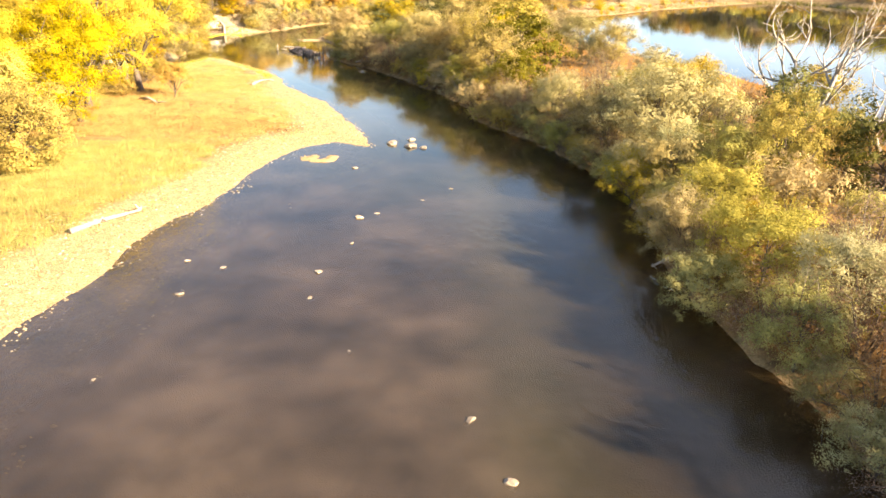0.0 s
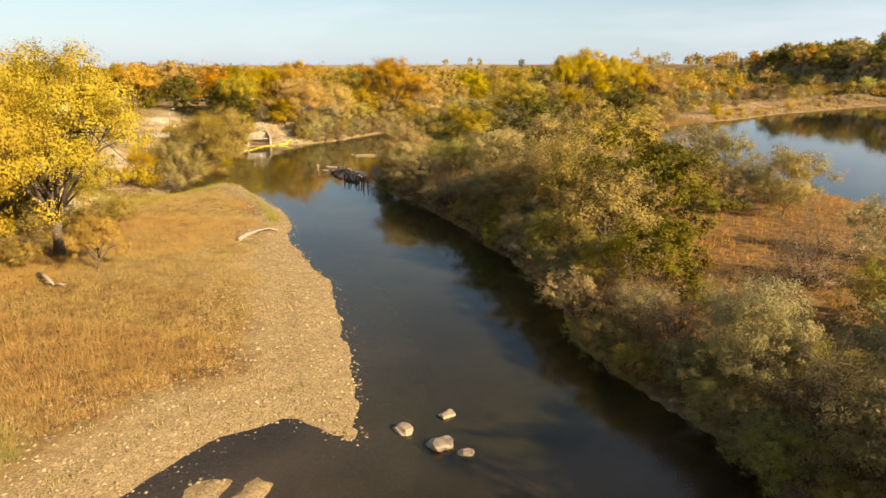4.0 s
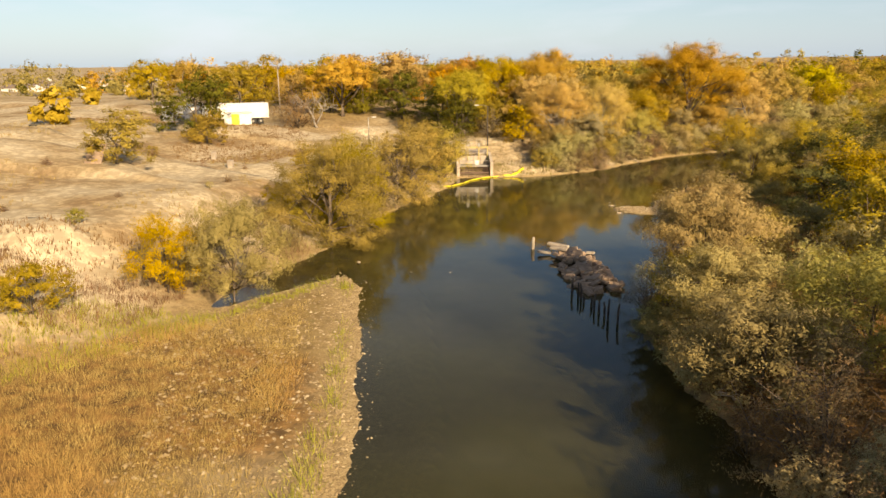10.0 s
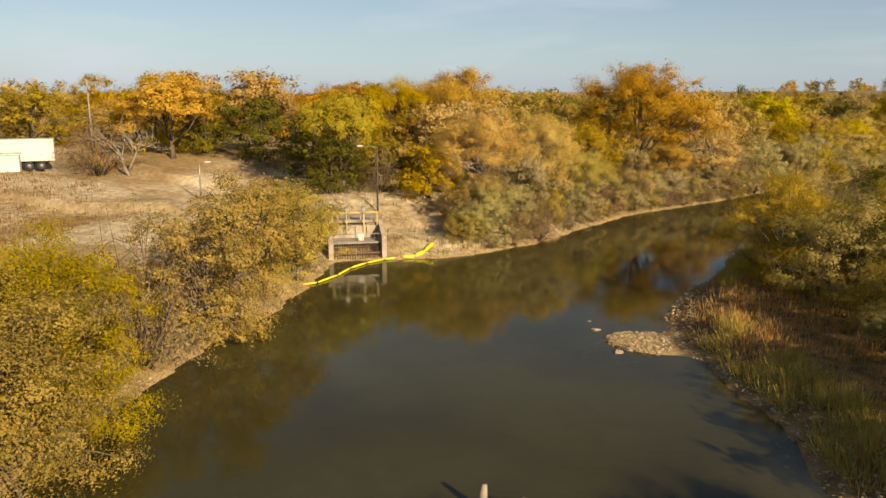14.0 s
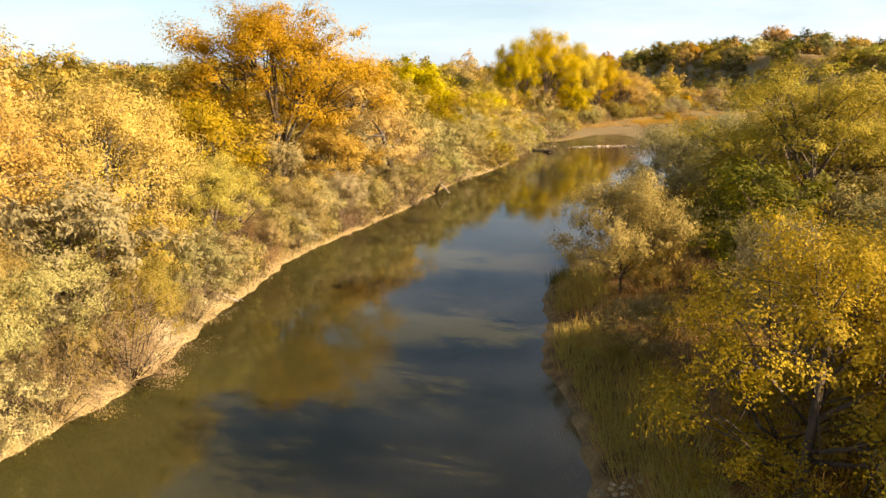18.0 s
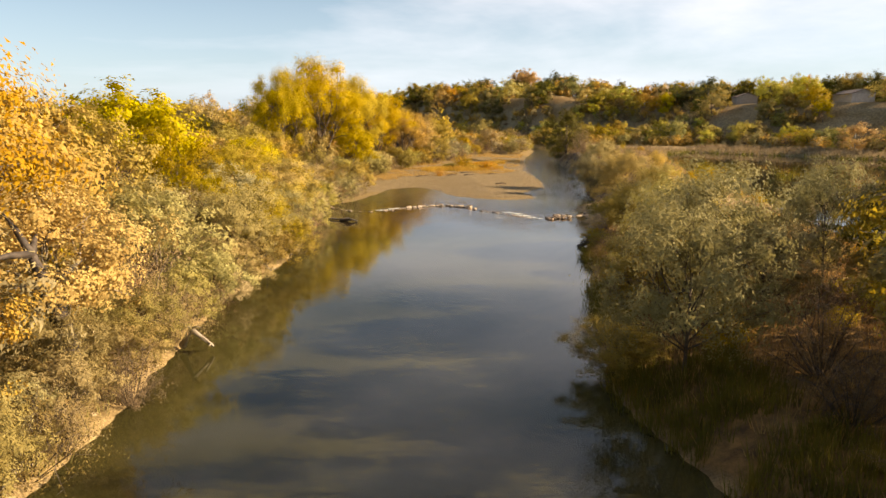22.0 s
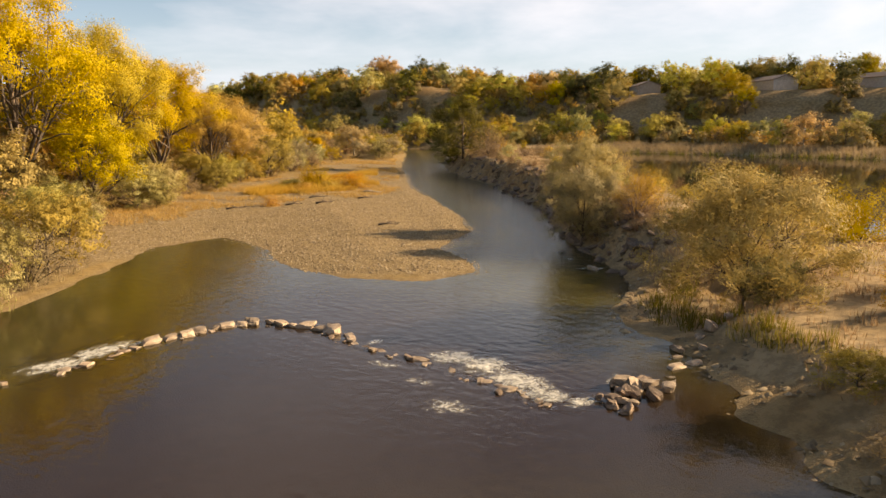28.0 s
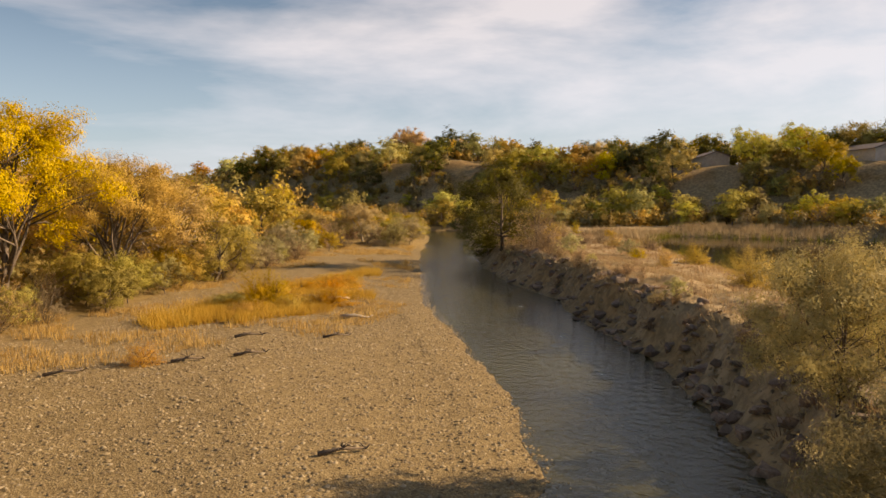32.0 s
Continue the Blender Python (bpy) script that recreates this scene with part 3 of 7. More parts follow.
# ---- water ----
def water_mat(name, murk, clear, clearness, calm):
    m, n, l, p = mat(name)
    n.remove(p)
    tc = n.new("ShaderNodeTexCoord")
    mp = n.new("ShaderNodeMapping")
    mp.inputs["Scale"].default_value = (1.0, 0.6, 1.0)
    mp.inputs["Rotation"].default_value = (0, 0, radians(25))
    l.new(tc.outputs["Object"], mp.inputs["Vector"])
    w1 = n.new("ShaderNodeTexNoise")
    w1.inputs["Scale"].default_value, w1.inputs["Detail"].default_value, w1.inputs["Roughness"].default_value = 2.2, 4, 0.55
    l.new(mp.outputs["Vector"], w1.inputs["Vector"])
    # wind and current roughen the water in patches
    att = n.new("ShaderNodeAttribute")
    att.attribute_name = "rough_water"
    patch = noise_node(n, l, 0.09, 3)
    pr = n.new("ShaderNodeMapRange")
    pr.inputs["From Min"].default_value, pr.inputs["From Max"].default_value = 0.45, 0.7
    pr.inputs["To Min"].default_value, pr.inputs["To Max"].default_value = calm, calm * 2
    l.new(patch.outputs["Fac"], pr.inputs["Value"])
    st = n.new("ShaderNodeMath")
    st.operation = "ADD"
    l.new(pr.outputs["Result"], st.inputs[0])
    l.new(att.outputs["Fac"], st.inputs[1])
    b = n.new("ShaderNodeBump")
    b.inputs["Distance"].default_value = 0.12
    l.new(st.outputs["Value"], b.inputs["Strength"])
    l.new(w1.outputs["Fac"], b.inputs["Height"])
    gl = n.new("ShaderNodeBsdfGlossy")
    gl.inputs["Roughness"].default_value = 0.03
    l.new(b.outputs["Normal"], gl.inputs["Normal"])
    gl.inputs["Color"].default_value = (0.95, 0.95, 0.95, 1)
    df = n.new("ShaderNodeBsdfDiffuse")
    mk = ramp_node(n, l, noise_node(n, l, 0.07, 3).outputs["Fac"], [(0.35, murk[0]), (0.65, murk[1])])
    south = n.new("ShaderNodeAttribute")
    south.attribute_name = "silt"
    blot = ramp_node(n, l, noise_node(n, l, 0.16, 5, 0.6).outputs["Fac"], [(0.36, (0.0495, 0.036, 0.0299)), (0.52, (0.104, 0.0738, 0.0564)), (0.64, (0.162, 0.115, 0.0838))])
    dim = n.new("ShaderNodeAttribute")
    dim.attribute_name = "brown_water"
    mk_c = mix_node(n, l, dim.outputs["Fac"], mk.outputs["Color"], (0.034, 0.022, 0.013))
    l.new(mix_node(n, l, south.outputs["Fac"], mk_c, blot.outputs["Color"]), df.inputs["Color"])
    tr = n.new("ShaderNodeBsdfTransparent")
    tr.inputs["Color"].default_value = rgba(clear)
    body = n.new("ShaderNodeMixShader")
    cl = n.new("ShaderNodeAttribute")
    cl.attribute_name = "clear_water"
    ca = n.new("ShaderNodeMath")
    ca.operation = "ADD"
    ca.inputs[1].default_value = clearness
    l.new(cl.outputs["Fac"], ca.inputs[0])
    l.new(ca.outputs["Value"], body.inputs["Fac"])
    l.new(df.outputs["BSDF"], body.inputs[1])
    l.new(tr.outputs["BSDF"], body.inputs[2])
    fr = n.new("ShaderNodeFresnel")
    fr.inputs["IOR"].default_value = 1.33
    l.new(b.outputs["Normal"], fr.inputs["Normal"])
    mx = n.new("ShaderNodeMixShader")
    l.new(fr.outputs["Fac"], mx.inputs["Fac"])
    l.new(body.outputs["Shader"], mx.inputs[1])
    l.new(gl.outputs["BSDF"], mx.inputs[2])
    l.new(mx.outputs["Shader"], n["Material Output"].inputs["Surface"])
    return m


def water_sheet(name, poly, z, step, margin, material, label, choppy=None):
    pts = np.array(poly)
    X = np.arange(pts[:, 0].min() - margin, pts[:, 0].max() + margin + step, step)
    Y = np.arange(pts[:, 1].min() - margin, pts[:, 1].max() + margin + step, step)
    x, y = np.meshgrid(X, Y)
    keep = sdist(x.ravel(), y.ravel(), poly) < margin
    k = keep.reshape(x.shape)
    cell = k[:-1, :-1] | k[:-1, 1:] | k[1:, 1:] | k[1:, :-1]
    i = np.arange(x.size).reshape(x.shape)
    q = np.stack([i[:-1, :-1], i[:-1, 1:], i[1:, 1:], i[1:, :-1]], -1)[cell]
    used, inv = np.unique(q, return_inverse=True)
    v = np.stack([x.ravel()[used], y.ravel()[used], np.full(len(used), z)], 1)
    me = mesh_of(name, v, inv.reshape(-1, 4), material, True)
    at = me.attributes.new("rough_water", "FLOAT", "POINT")
    at.data.foreach_set("value", (choppy(v[:, 0], v[:, 1]) if choppy else np.zeros(len(v))).astype(np.float32))
    cl = me.attributes.new("clear_water", "FLOAT", "POINT")
    cl.data.foreach_set("value", (0.15 * smooth(v[:, 1], 120, 60) + 0.08 * smooth(v[:, 1], 175, 145)).astype(np.float32) if choppy else np.zeros(len(v), np.float32))
    sl = me.attributes.new("silt", "FLOAT", "POINT")
    sl.data.foreach_set("value", (0.8 * smooth(v[:, 1] + 1.1 * v[:, 0], 85, 25) * smooth(v[:, 0], 9, -1)).astype(np.float32) if choppy else np.zeros(len(v), np.float32))
    # darker brown by the weir, off the south-east bank and in the bay
    bp = me.attributes.new("brown_water", "FLOAT", "POINT")
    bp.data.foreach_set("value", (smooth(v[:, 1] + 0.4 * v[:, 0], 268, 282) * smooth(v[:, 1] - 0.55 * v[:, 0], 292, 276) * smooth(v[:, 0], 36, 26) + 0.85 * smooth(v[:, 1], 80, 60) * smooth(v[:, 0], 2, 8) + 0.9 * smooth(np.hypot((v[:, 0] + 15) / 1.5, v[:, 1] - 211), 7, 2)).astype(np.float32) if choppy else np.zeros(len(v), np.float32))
    return tagged(new(name, me), label, "water", kind="structure")


def chop(x, y):
    below = smooth(y - 0.05 * x, 268, 276) * smooth(x, 14, 24)
    riffle = np.exp(-((y - 20) / 30) ** 2) * 0.34
    broken = 0.22 * np.exp(-(((x - 20) / 5.5) ** 2 + ((y - 271) / 6.5) ** 2))
    return 0.26 * below + broken + 0.12 * smooth(y, 272, 280) * smooth(x, 4, 12) + riffle + 0.6 * smooth(x, 36, 46) * smooth(y, 282, 292)


M_RIVER = water_mat("river_water", ((0.046, 0.042, 0.014), (0.074, 0.07, 0.022)), (0.8, 0.65, 0.5), 0.32, 0.035)
M_LAKE = water_mat("lake_water", ((0.018, 0.017, 0.01), (0.028, 0.025, 0.014)), (0.5, 0.45, 0.3), 0.2, 0.02)
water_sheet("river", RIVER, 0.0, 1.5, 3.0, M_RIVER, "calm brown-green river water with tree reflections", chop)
water_sheet("lake", LAKE, LAKE_Z, 4.0, 4.0, M_LAKE, "still dark lake mirroring the sky and trees")

# ---- trees and shrubs ----
def leaf_tris(pos, along, out, size, aspect, rng, loose=0.22):
    """One small pointed leaf at every place, its blade turned roughly to the outside: verts, triangles."""
    k = len(pos)
    o = out / (np.linalg.norm(out, axis=1, keepdims=True) + 1e-9) + rng.normal(size=(k, 3)) * loose
    o /= np.linalg.norm(o, axis=1, keepdims=True) + 1e-9
    d = along + rng.normal(size=(k, 3)) * 0.8
    d -= o * (d * o).sum(1, keepdims=True)
    d /= np.linalg.norm(d, axis=1, keepdims=True) + 1e-9
    s = np.cross(o, d)
    ln = size * rng.uniform(0.6, 1.45, (k, 1))
    w = ln * aspect * 0.5
    v = np.stack([pos - d * ln * 0.3 - s * w, pos + d * ln * 0.7, pos - d * ln * 0.3 + s * w], 1)[:, ::-1].reshape(-1, 3)
    return v, np.arange(3 * k).reshape(-1, 3)


def unit(v):
    return v / (np.linalg.norm(v) + 1e-9)


def tree_form(h, r, low, n_leaf, size, aspect, seed, limbs=8, subs=4, lobe=(0.17, 0.30), trunk_r=None, fill=0.55, tuft_of=22):
    """Trunk, limbs and a crown of uneven lobes with gaps between them: limb paths, leaf verts, leaf triangles."""
    LOW_EL = -20 if low > 0.1 else -52
    rng = np.random.default_rng(seed)
    tr = trunk_r or 0.024 * h
    mid_z, half_z = h * (low + 1) / 2, h * (1 - low) / 2
    hull = np.array([r, r, half_z])
    lean = rng.normal(size=2) * 0.03 * h
    fork = h * max(0.14, low * 1.05)
    top = np.array([lean[0], lean[1], fork])
    paths = [[((0, 0, -0.4), tr * 1.5), ((lean[0] * 0.3, lean[1] * 0.3, fork * 0.45), tr), (tuple(top), tr * 0.85), ((lean[0] * 1.3, lean[1] * 1.3, max(fork * 1.1, 0.62 * h)), tr * 0.35)]]
    lobes = []
    for i in range(limbs):
        u = (i + 0.5) / limbs
        az, el = i * 2.4 + rng.uniform(-0.4, 0.4), math.radians(LOW_EL + (88 - LOW_EL) * u ** 0.9)
        d = np.array([math.cos(az) * math.cos(el), math.sin(az) * math.cos(el), math.sin(el)])
        centre = np.array([lean[0], lean[1], mid_z])
        end = centre + d * hull * rng.uniform(0.5, 0.78)
        mid = top * 0.5 + end * 0.5 + rng.normal(size=3) * 0.03 * h - np.array([0, 0, 0.03 * h])
        rr = tr * 0.55
        rise = max(0.0, u - 0.25) * (0.62 * h - fork)
        rr *= 1 - 0.45 * u
        origin = top + np.array([lean[0] * 0.3 * u, lean[1] * 0.3 * u, rise - fork * 0.15 * rng.random()])
        mid = origin * 0.5 + end * 0.5 + rng.normal(size=3) * 0.03 * h - np.array([0, 0, 0.02 * h])
        paths.append([(tuple(origin), rr), (tuple(mid), rr * 0.7), (tuple(end), rr * 0.3)])
        lobes.append((end, r * rng.uniform(*lobe)))
        for _ in range(subs):
            d2 = unit(d + rng.normal(size=3) * 0.5)
            e2 = centre + d2 * hull * rng.uniform(0.5, 1.08)
            e2[2] = max(e2[2], h * max(low, 0) * 0.6 + 0.05 * h)
            s = r * rng.uniform(*lobe)
            lobes.append((e2, s))
            f = rng.uniform(0.0, 0.6)
            st = mid * (1 - f) + end * f
            paths.append([(tuple(st), rr * 0.4), (tuple(st * 0.5 + e2 * 0.5 + np.array([0, 0, 0.02 * h])), rr * 0.25), (tuple(e2), rr * 0.08)])
    area = sum(s * s for _, s in lobes)
    pos, out, nrm = [], [], []
    for c, s in lobes:
        k = max(6, int(n_leaf * s * s / area))
        d = rng.normal(size=(k, 3))
        d /= np.linalg.norm(d, axis=1, keepdims=True)
        # leaves sit in tufts on the lobe
        tuft = rng.normal(size=(max(4, k // tuft_of), 3))
        tuft /= np.linalg.norm(tuft, axis=1, keepdims=True)
        d = d * 0.42 + tuft[rng.integers(0, len(tuft), k)]
        rad = s * (fill + (1.1 - fill) * rng.random((k, 1)) ** 0.6)
        pos.append(c + d * rad * np.array([1, 1, 0.78]))
        out.append(d * 0.7)
        q = pos[-1] - np.array([0, 0, mid_z - 0.15 * h])
        nrm.append(d / (np.linalg.norm(d, axis=1, keepdims=True) + 1e-9) + 0.9 * q / (np.linalg.norm(q, axis=1, keepdims=True) + 1e-9))
    pos, out, nrm = np.concatenate(pos), np.concatenate(out), np.concatenate(nrm)
    pos[:, 2] = np.maximum(pos[:, 2], 0.1)
    out[:, 2] -= 0.15
    v, t = leaf_tris(pos, out, nrm, size, aspect, rng)
    return paths, v, t


def shrub_form(h, r, n_leaf, size, aspect, seed, stems=34, bare=0.0, twigs=0):
    """A many-stemmed willow: arching rods with leaves in sprays along their outer part."""
    rng = np.random.default_rng(seed)
    paths, pos, out, lump = [], [], [], []
    for i in range(stems):
        u = (i + 0.5) / stems
        az = i * 2.4 + rng.uniform(-0.5, 0.5)
        tilt = math.radians(6 + 86 * u ** 0.7 + rng.uniform(-8, 8))
        ln = rng.uniform(0.72, 1.08)
        foot = np.array([math.cos(az), math.sin(az), 0]) * r * 0.16 * u + np.array([0, 0, -0.1])
        end = np.array([math.cos(az) * math.sin(tilt) * r * ln, math.sin(az) * math.sin(tilt) * r * ln, max(0.07 * h, (0.06 + 0.95 * math.cos(tilt)) * h * ln)])
        mid = foot * 0.5 + end * 0.5 + np.array([0, 0, 0.14 * h]) + rng.normal(size=3) * 0.04 * h
        rr = 0.008 * h
        paths.append([(tuple(foot), rr), (tuple(mid), rr * 0.6), (tuple(end), rr * 0.12)])
        k = int(n_leaf / stems * rng.uniform(0.6, 1.4))
        t = rng.random(k) ** 0.75
        t = 0.22 + 0.83 * t
        sp = (1 - t)[:, None] ** 2 * foot + 2 * (t * (1 - t))[:, None] * mid * 1.0 + (t ** 2)[:, None] * end
        # side sprays
        n_sp = 7
        side = rng.normal(size=(n_sp, 3)) * np.array([1, 1, 0.8]) * r * 0.17
        which = rng.integers(0, n_sp, k)
        sp = sp + side[which] + rng.normal(size=(k, 3)) * r * 0.045
        pos.append(sp)
        lump.append(side[which] / (r * 0.15))
        o = np.tile(unit(end - mid), (k, 1)) + side[which] / (r * 0.2)
        o[:, 2] += 0.5
        out.append(o)
        for j in range(twigs):
            f = rng.uniform(0.3, 0.95)
            st = (1 - f) ** 2 * foot + 2 * f * (1 - f) * mid + f * f * end
            e2 = st + rng.normal(size=3) * 0.13 * h + np.array([0, 0, 0.08 * h])
            e2[2] = max(e2[2], 0.05)
            paths.append([(tuple(st), rr * 0.4), (tuple(st * 0.5 + e2 * 0.5), rr * 0.3), (tuple(e2), rr * 0.1)])
    pos, out, lump = np.concatenate(pos), np.concatenate(out), np.concatenate(lump)
    if bare:
        keep = rng.random(len(pos)) > bare
        pos, out, lump = pos[keep], out[keep], lump[keep]
    pos[:, 2] = np.maximum(pos[:, 2], 0.06)
    q = pos - np.array([0, 0, 0.2 * h])
    nrm = q / (np.linalg.norm(q, axis=1, keepdims=True) + 1e-9) + 0.3 * lump
    v, t = leaf_tris(pos, out, nrm, size, aspect, rng)
    return paths, v, t


# kind: label, category, name, leaf, bark, form
KINDS = {
    "yellow": ("cottonwood tree with bright yellow autumn leaves", "tree", "cottonwood_tree", L_YELLOW, M_BARK, "tree", 0.16),
    "gold": ("cottonwood tree with golden autumn leaves", "tree", "cottonwood_tree", L_GOLD, M_BARK, "tree", 0.14),
    "orange": ("cottonwood tree with orange-brown autumn leaves", "tree", "cottonwood_tree", L_ORANGE, M_BARK, "tree", 0.16),
    "peach": ("cottonwood tree with fading peach leaves and pale limbs", "tree", "cottonwood_tree", L_PEACH, M_PALE_BARK, "tree", 0.12),
    "green": ("broad elm tree with olive-green leaves turning yellow", "tree", "elm_tree", L_GREEN, M_BARK, "tree", -0.2),
    "dark": ("dense elm tree with dark green leaves", "tree", "elm_tree", L_DKGREEN, M_BARK, "tree", -0.2),
    # no separate species: paler leaves to offset the bluff's shade
    "ash": ("bluff tree with yellow-olive leaves brightened in place of fill light", "tree", "ash_tree", L_BLUFF_LIT, M_BARK, "tree", -0.2),
    "olive": ("rounded olive-green willow shrub on the river bank", "shrub", "willow_shrub", L_OLIVE, M_BARK, "shrub", 0),
    "grey": ("silvery grey-green willow shrub near the water", "shrub", "silver_willow", L_GREY, M_BARK, "shrub", 0),
    "brown": ("half-bare brown thicket shrub with thin twigs", "shrub", "thicket_shrub", L_BROWN, M_BARK, "bare", 0),
    "ygreen": ("yellow-green willow bush turning in autumn", "shrub", "turning_willow", L_GREEN, M_BARK, "shrub", 0),
    "ybush": ("small bush with golden yellow leaves", "shrub", "bush", L_GOLD, M_BARK, "shrub", 0),
    "rusty": ("low bush with rust-orange autumn leaves", "shrub", "bush", L_RUSTY, M_BARK, "shrub", 0),
}
PLACED = {}
SPOTS = [np.zeros((0, 3))]


def plant(key, x, y, h, w, level):
    big = KINDS[key][5] == "tree" and h > 12.5
    PLACED.setdefault((key, level, big), []).append((x, y, h, w))
    SPOTS[0] = np.vstack([SPOTS[0], [[x, y, w]]])


def form_of(key, level, big, seed):
    f, low = KINDS[key][5], KINDS[key][6]
    if f == "tree":
        h, r = (16.0, 8.0) if big else (9.0, 4.6)
        n_leaf = ((70000, 15000, 4600, 90000) if big else (24000, 9000, 3200, 62000))[level]
        size = ((0.135, 0.28, 0.5, 0.12) if big else (0.13, 0.22, 0.38, 0.082))[level]
        limbs, subs = ((13, 8), (10, 5), (8, 3), (13, 9))[level] if big else ((11, 7), (9, 5), (7, 3), (13, 9))[level]
        lobe = ((0.09, 0.21), (0.12, 0.26), (0.24, 0.38), (0.09, 0.2))[level] if big else ((0.12, 0.27), (0.15, 0.3), (0.26, 0.4), (0.1, 0.24))[level]
        return (h, r), tree_form(h, r, low if level != 2 else -0.25, n_leaf, size, 0.8, seed, limbs, subs, lobe, fill=0.35)
    h, r = 5.0, 3.1
    n_leaf, size = ((13000, 0.125), (5200, 0.2), (1100, 0.5), (30000, 0.08))[level]
    if f == "bare":
        return (h, r), shrub_form(h, r, n_leaf, size * 0.8, 0.34, seed, 26, 0.28, (5, 3, 1, 9)[level])
    if key in ("olive", "grey", "ygreen"):
        n_leaf, size = ((22000, 0.115), (7600, 0.18), (1400, 0.44), (52000, 0.088))[level]
        limbs, subs = ((13, 6), (12, 4), (8, 3), (15, 8))[level]
        return (h, r), tree_form(h, r, 0.07, n_leaf, size, 0.42, seed, limbs, subs, ((0.13, 0.27), (0.15, 0.3), (0.24, 0.4), (0.1, 0.24))[level], trunk_r=0.016 * h, fill=0.3, tuft_of=30)
    return (h, r), shrub_form(h, r, n_leaf, size, 0.34 if key in ("olive", "grey") else 0.48, seed, (26, 22, 16, 34)[level])


# trees that stand out: kind, x, y, height, radius, level
WEST = [
    ("yellow", -38.8, 92, 18.5, 8.6, 0), ("yellow", -45, 100, 12.3, 6, 0), ("gold", -33.2, 88.5, 4.8, 2.3, 0), ("yellow", -40.5, 81, 19, 7.6, 0), ("green", -33, 55, 7.4, 5.2, 0), ("green", -38.5, 57, 7, 4.6, 0), ("yellow", -46, 71, 11, 5.4, 1), ("ygreen", -40.5, 104, 3.4, 2.0, 0), ("brown", -41.5, 99.5, 3.2, 2.4, 0), ("yellow", -47.5, 84, 15, 6.8, 0),
    ("yellow", -38, 60, 9, 4.5, 0), ("green", -36, 49, 7, 4.5, 0), ("green", -34.5, 40, 6, 4, 0), ("yellow", -46, 48, 12, 6, 1), ("gold", -58, 96, 11, 5, 1), ("yellow", -37.5, 73, 13, 6.2, 0), ("yellow", -43, 65, 13.5, 6.4, 0), ("yellow", -36.5, 66, 8, 4.2, 0), ("yellow", -47, 90, 14, 6.4, 1), ("yellow", -44, 57, 12, 6, 0),
    ("green", -49.8, 142.8, 9.8, 5.3, 3), ("green", -52.4, 148.5, 9.2, 4.4, 3), ("brown", -54.2, 155.5, 9.6, 4.6, 0), ("green", -54.4, 161.4, 9.0, 4.6, 0), ("green", -56.2, 167.5, 8.8, 4.8, 0),
    ("green", -56.8, 174.2, 8.0, 4.6, 0), ("ygreen", -60, 179, 7.0, 3.2, 0), ("ygreen", -49.9, 125.5, 6.2, 2.6, 0), ("grey", -45.8, 127.4, 8.0, 3.5, 3),
    ("green", -80, 145, 6.3, 4.0, 1), ("dark", -102, 176.6, 10, 6.4, 1), ("green", -94, 170.8, 5.4, 3.4, 1), ("green", -125, 210, 10.5, 7, 1),
    ("brown", -96.6, 194, 9, 4.8, 1), ("green", -100.6, 209, 11.3, 5, 1), ("dark", -94.7, 212, 11.2, 4.8, 1), ("dark", -86, 212, 10, 5.4, 1),
    ("dark", -72, 203, 8.5, 5, 1), ("yellow", -66, 199.5, 11.5, 5, 0), ("yellow", -70, 206, 11, 4.5, 1), ("gold", -64, 212, 14.2, 5.6, 0), ("peach", -58.2, 214, 15, 6.6, 0),
    ("dark", -65.5, 195, 7, 3.6, 1), ("peach", -51, 203.5, 10.5, 5.6, 3), ("peach", -47, 210, 11, 5, 3), ("gold", -48.8, 196.5, 5.5, 2.8, 3), ("green", -56, 200, 7, 4, 1),
    ("orange", -38.4, 235, 17.2, 9.2, 0), ("gold", -44, 222, 9, 5, 0), ("peach", -27.5, 239, 9.0, 4.6, 0), ("gold", -33, 231, 7.5, 4.2, 0), ("yellow", -41, 214, 7, 3.4, 3),
    ("green", -17, 271, 9, 4.4, 0), ("ygreen", -11.6, 263, 6.6, 3.2, 0), ("olive", -15, 258.4, 7.4, 3.8, 0), ("grey", -8.4, 269.6, 6.2, 3.2, 0), ("green", -10, 277, 8.5, 4.4, 0), ("ygreen", -5.4, 276.5, 6, 3, 0), ("brown", -24, 244, 6.6, 3.2, 0), ("grey", 1.5, 293.5, 5.6, 3.2, 0), ("olive", 5.6, 302.6, 6.6, 3.6, 0)]
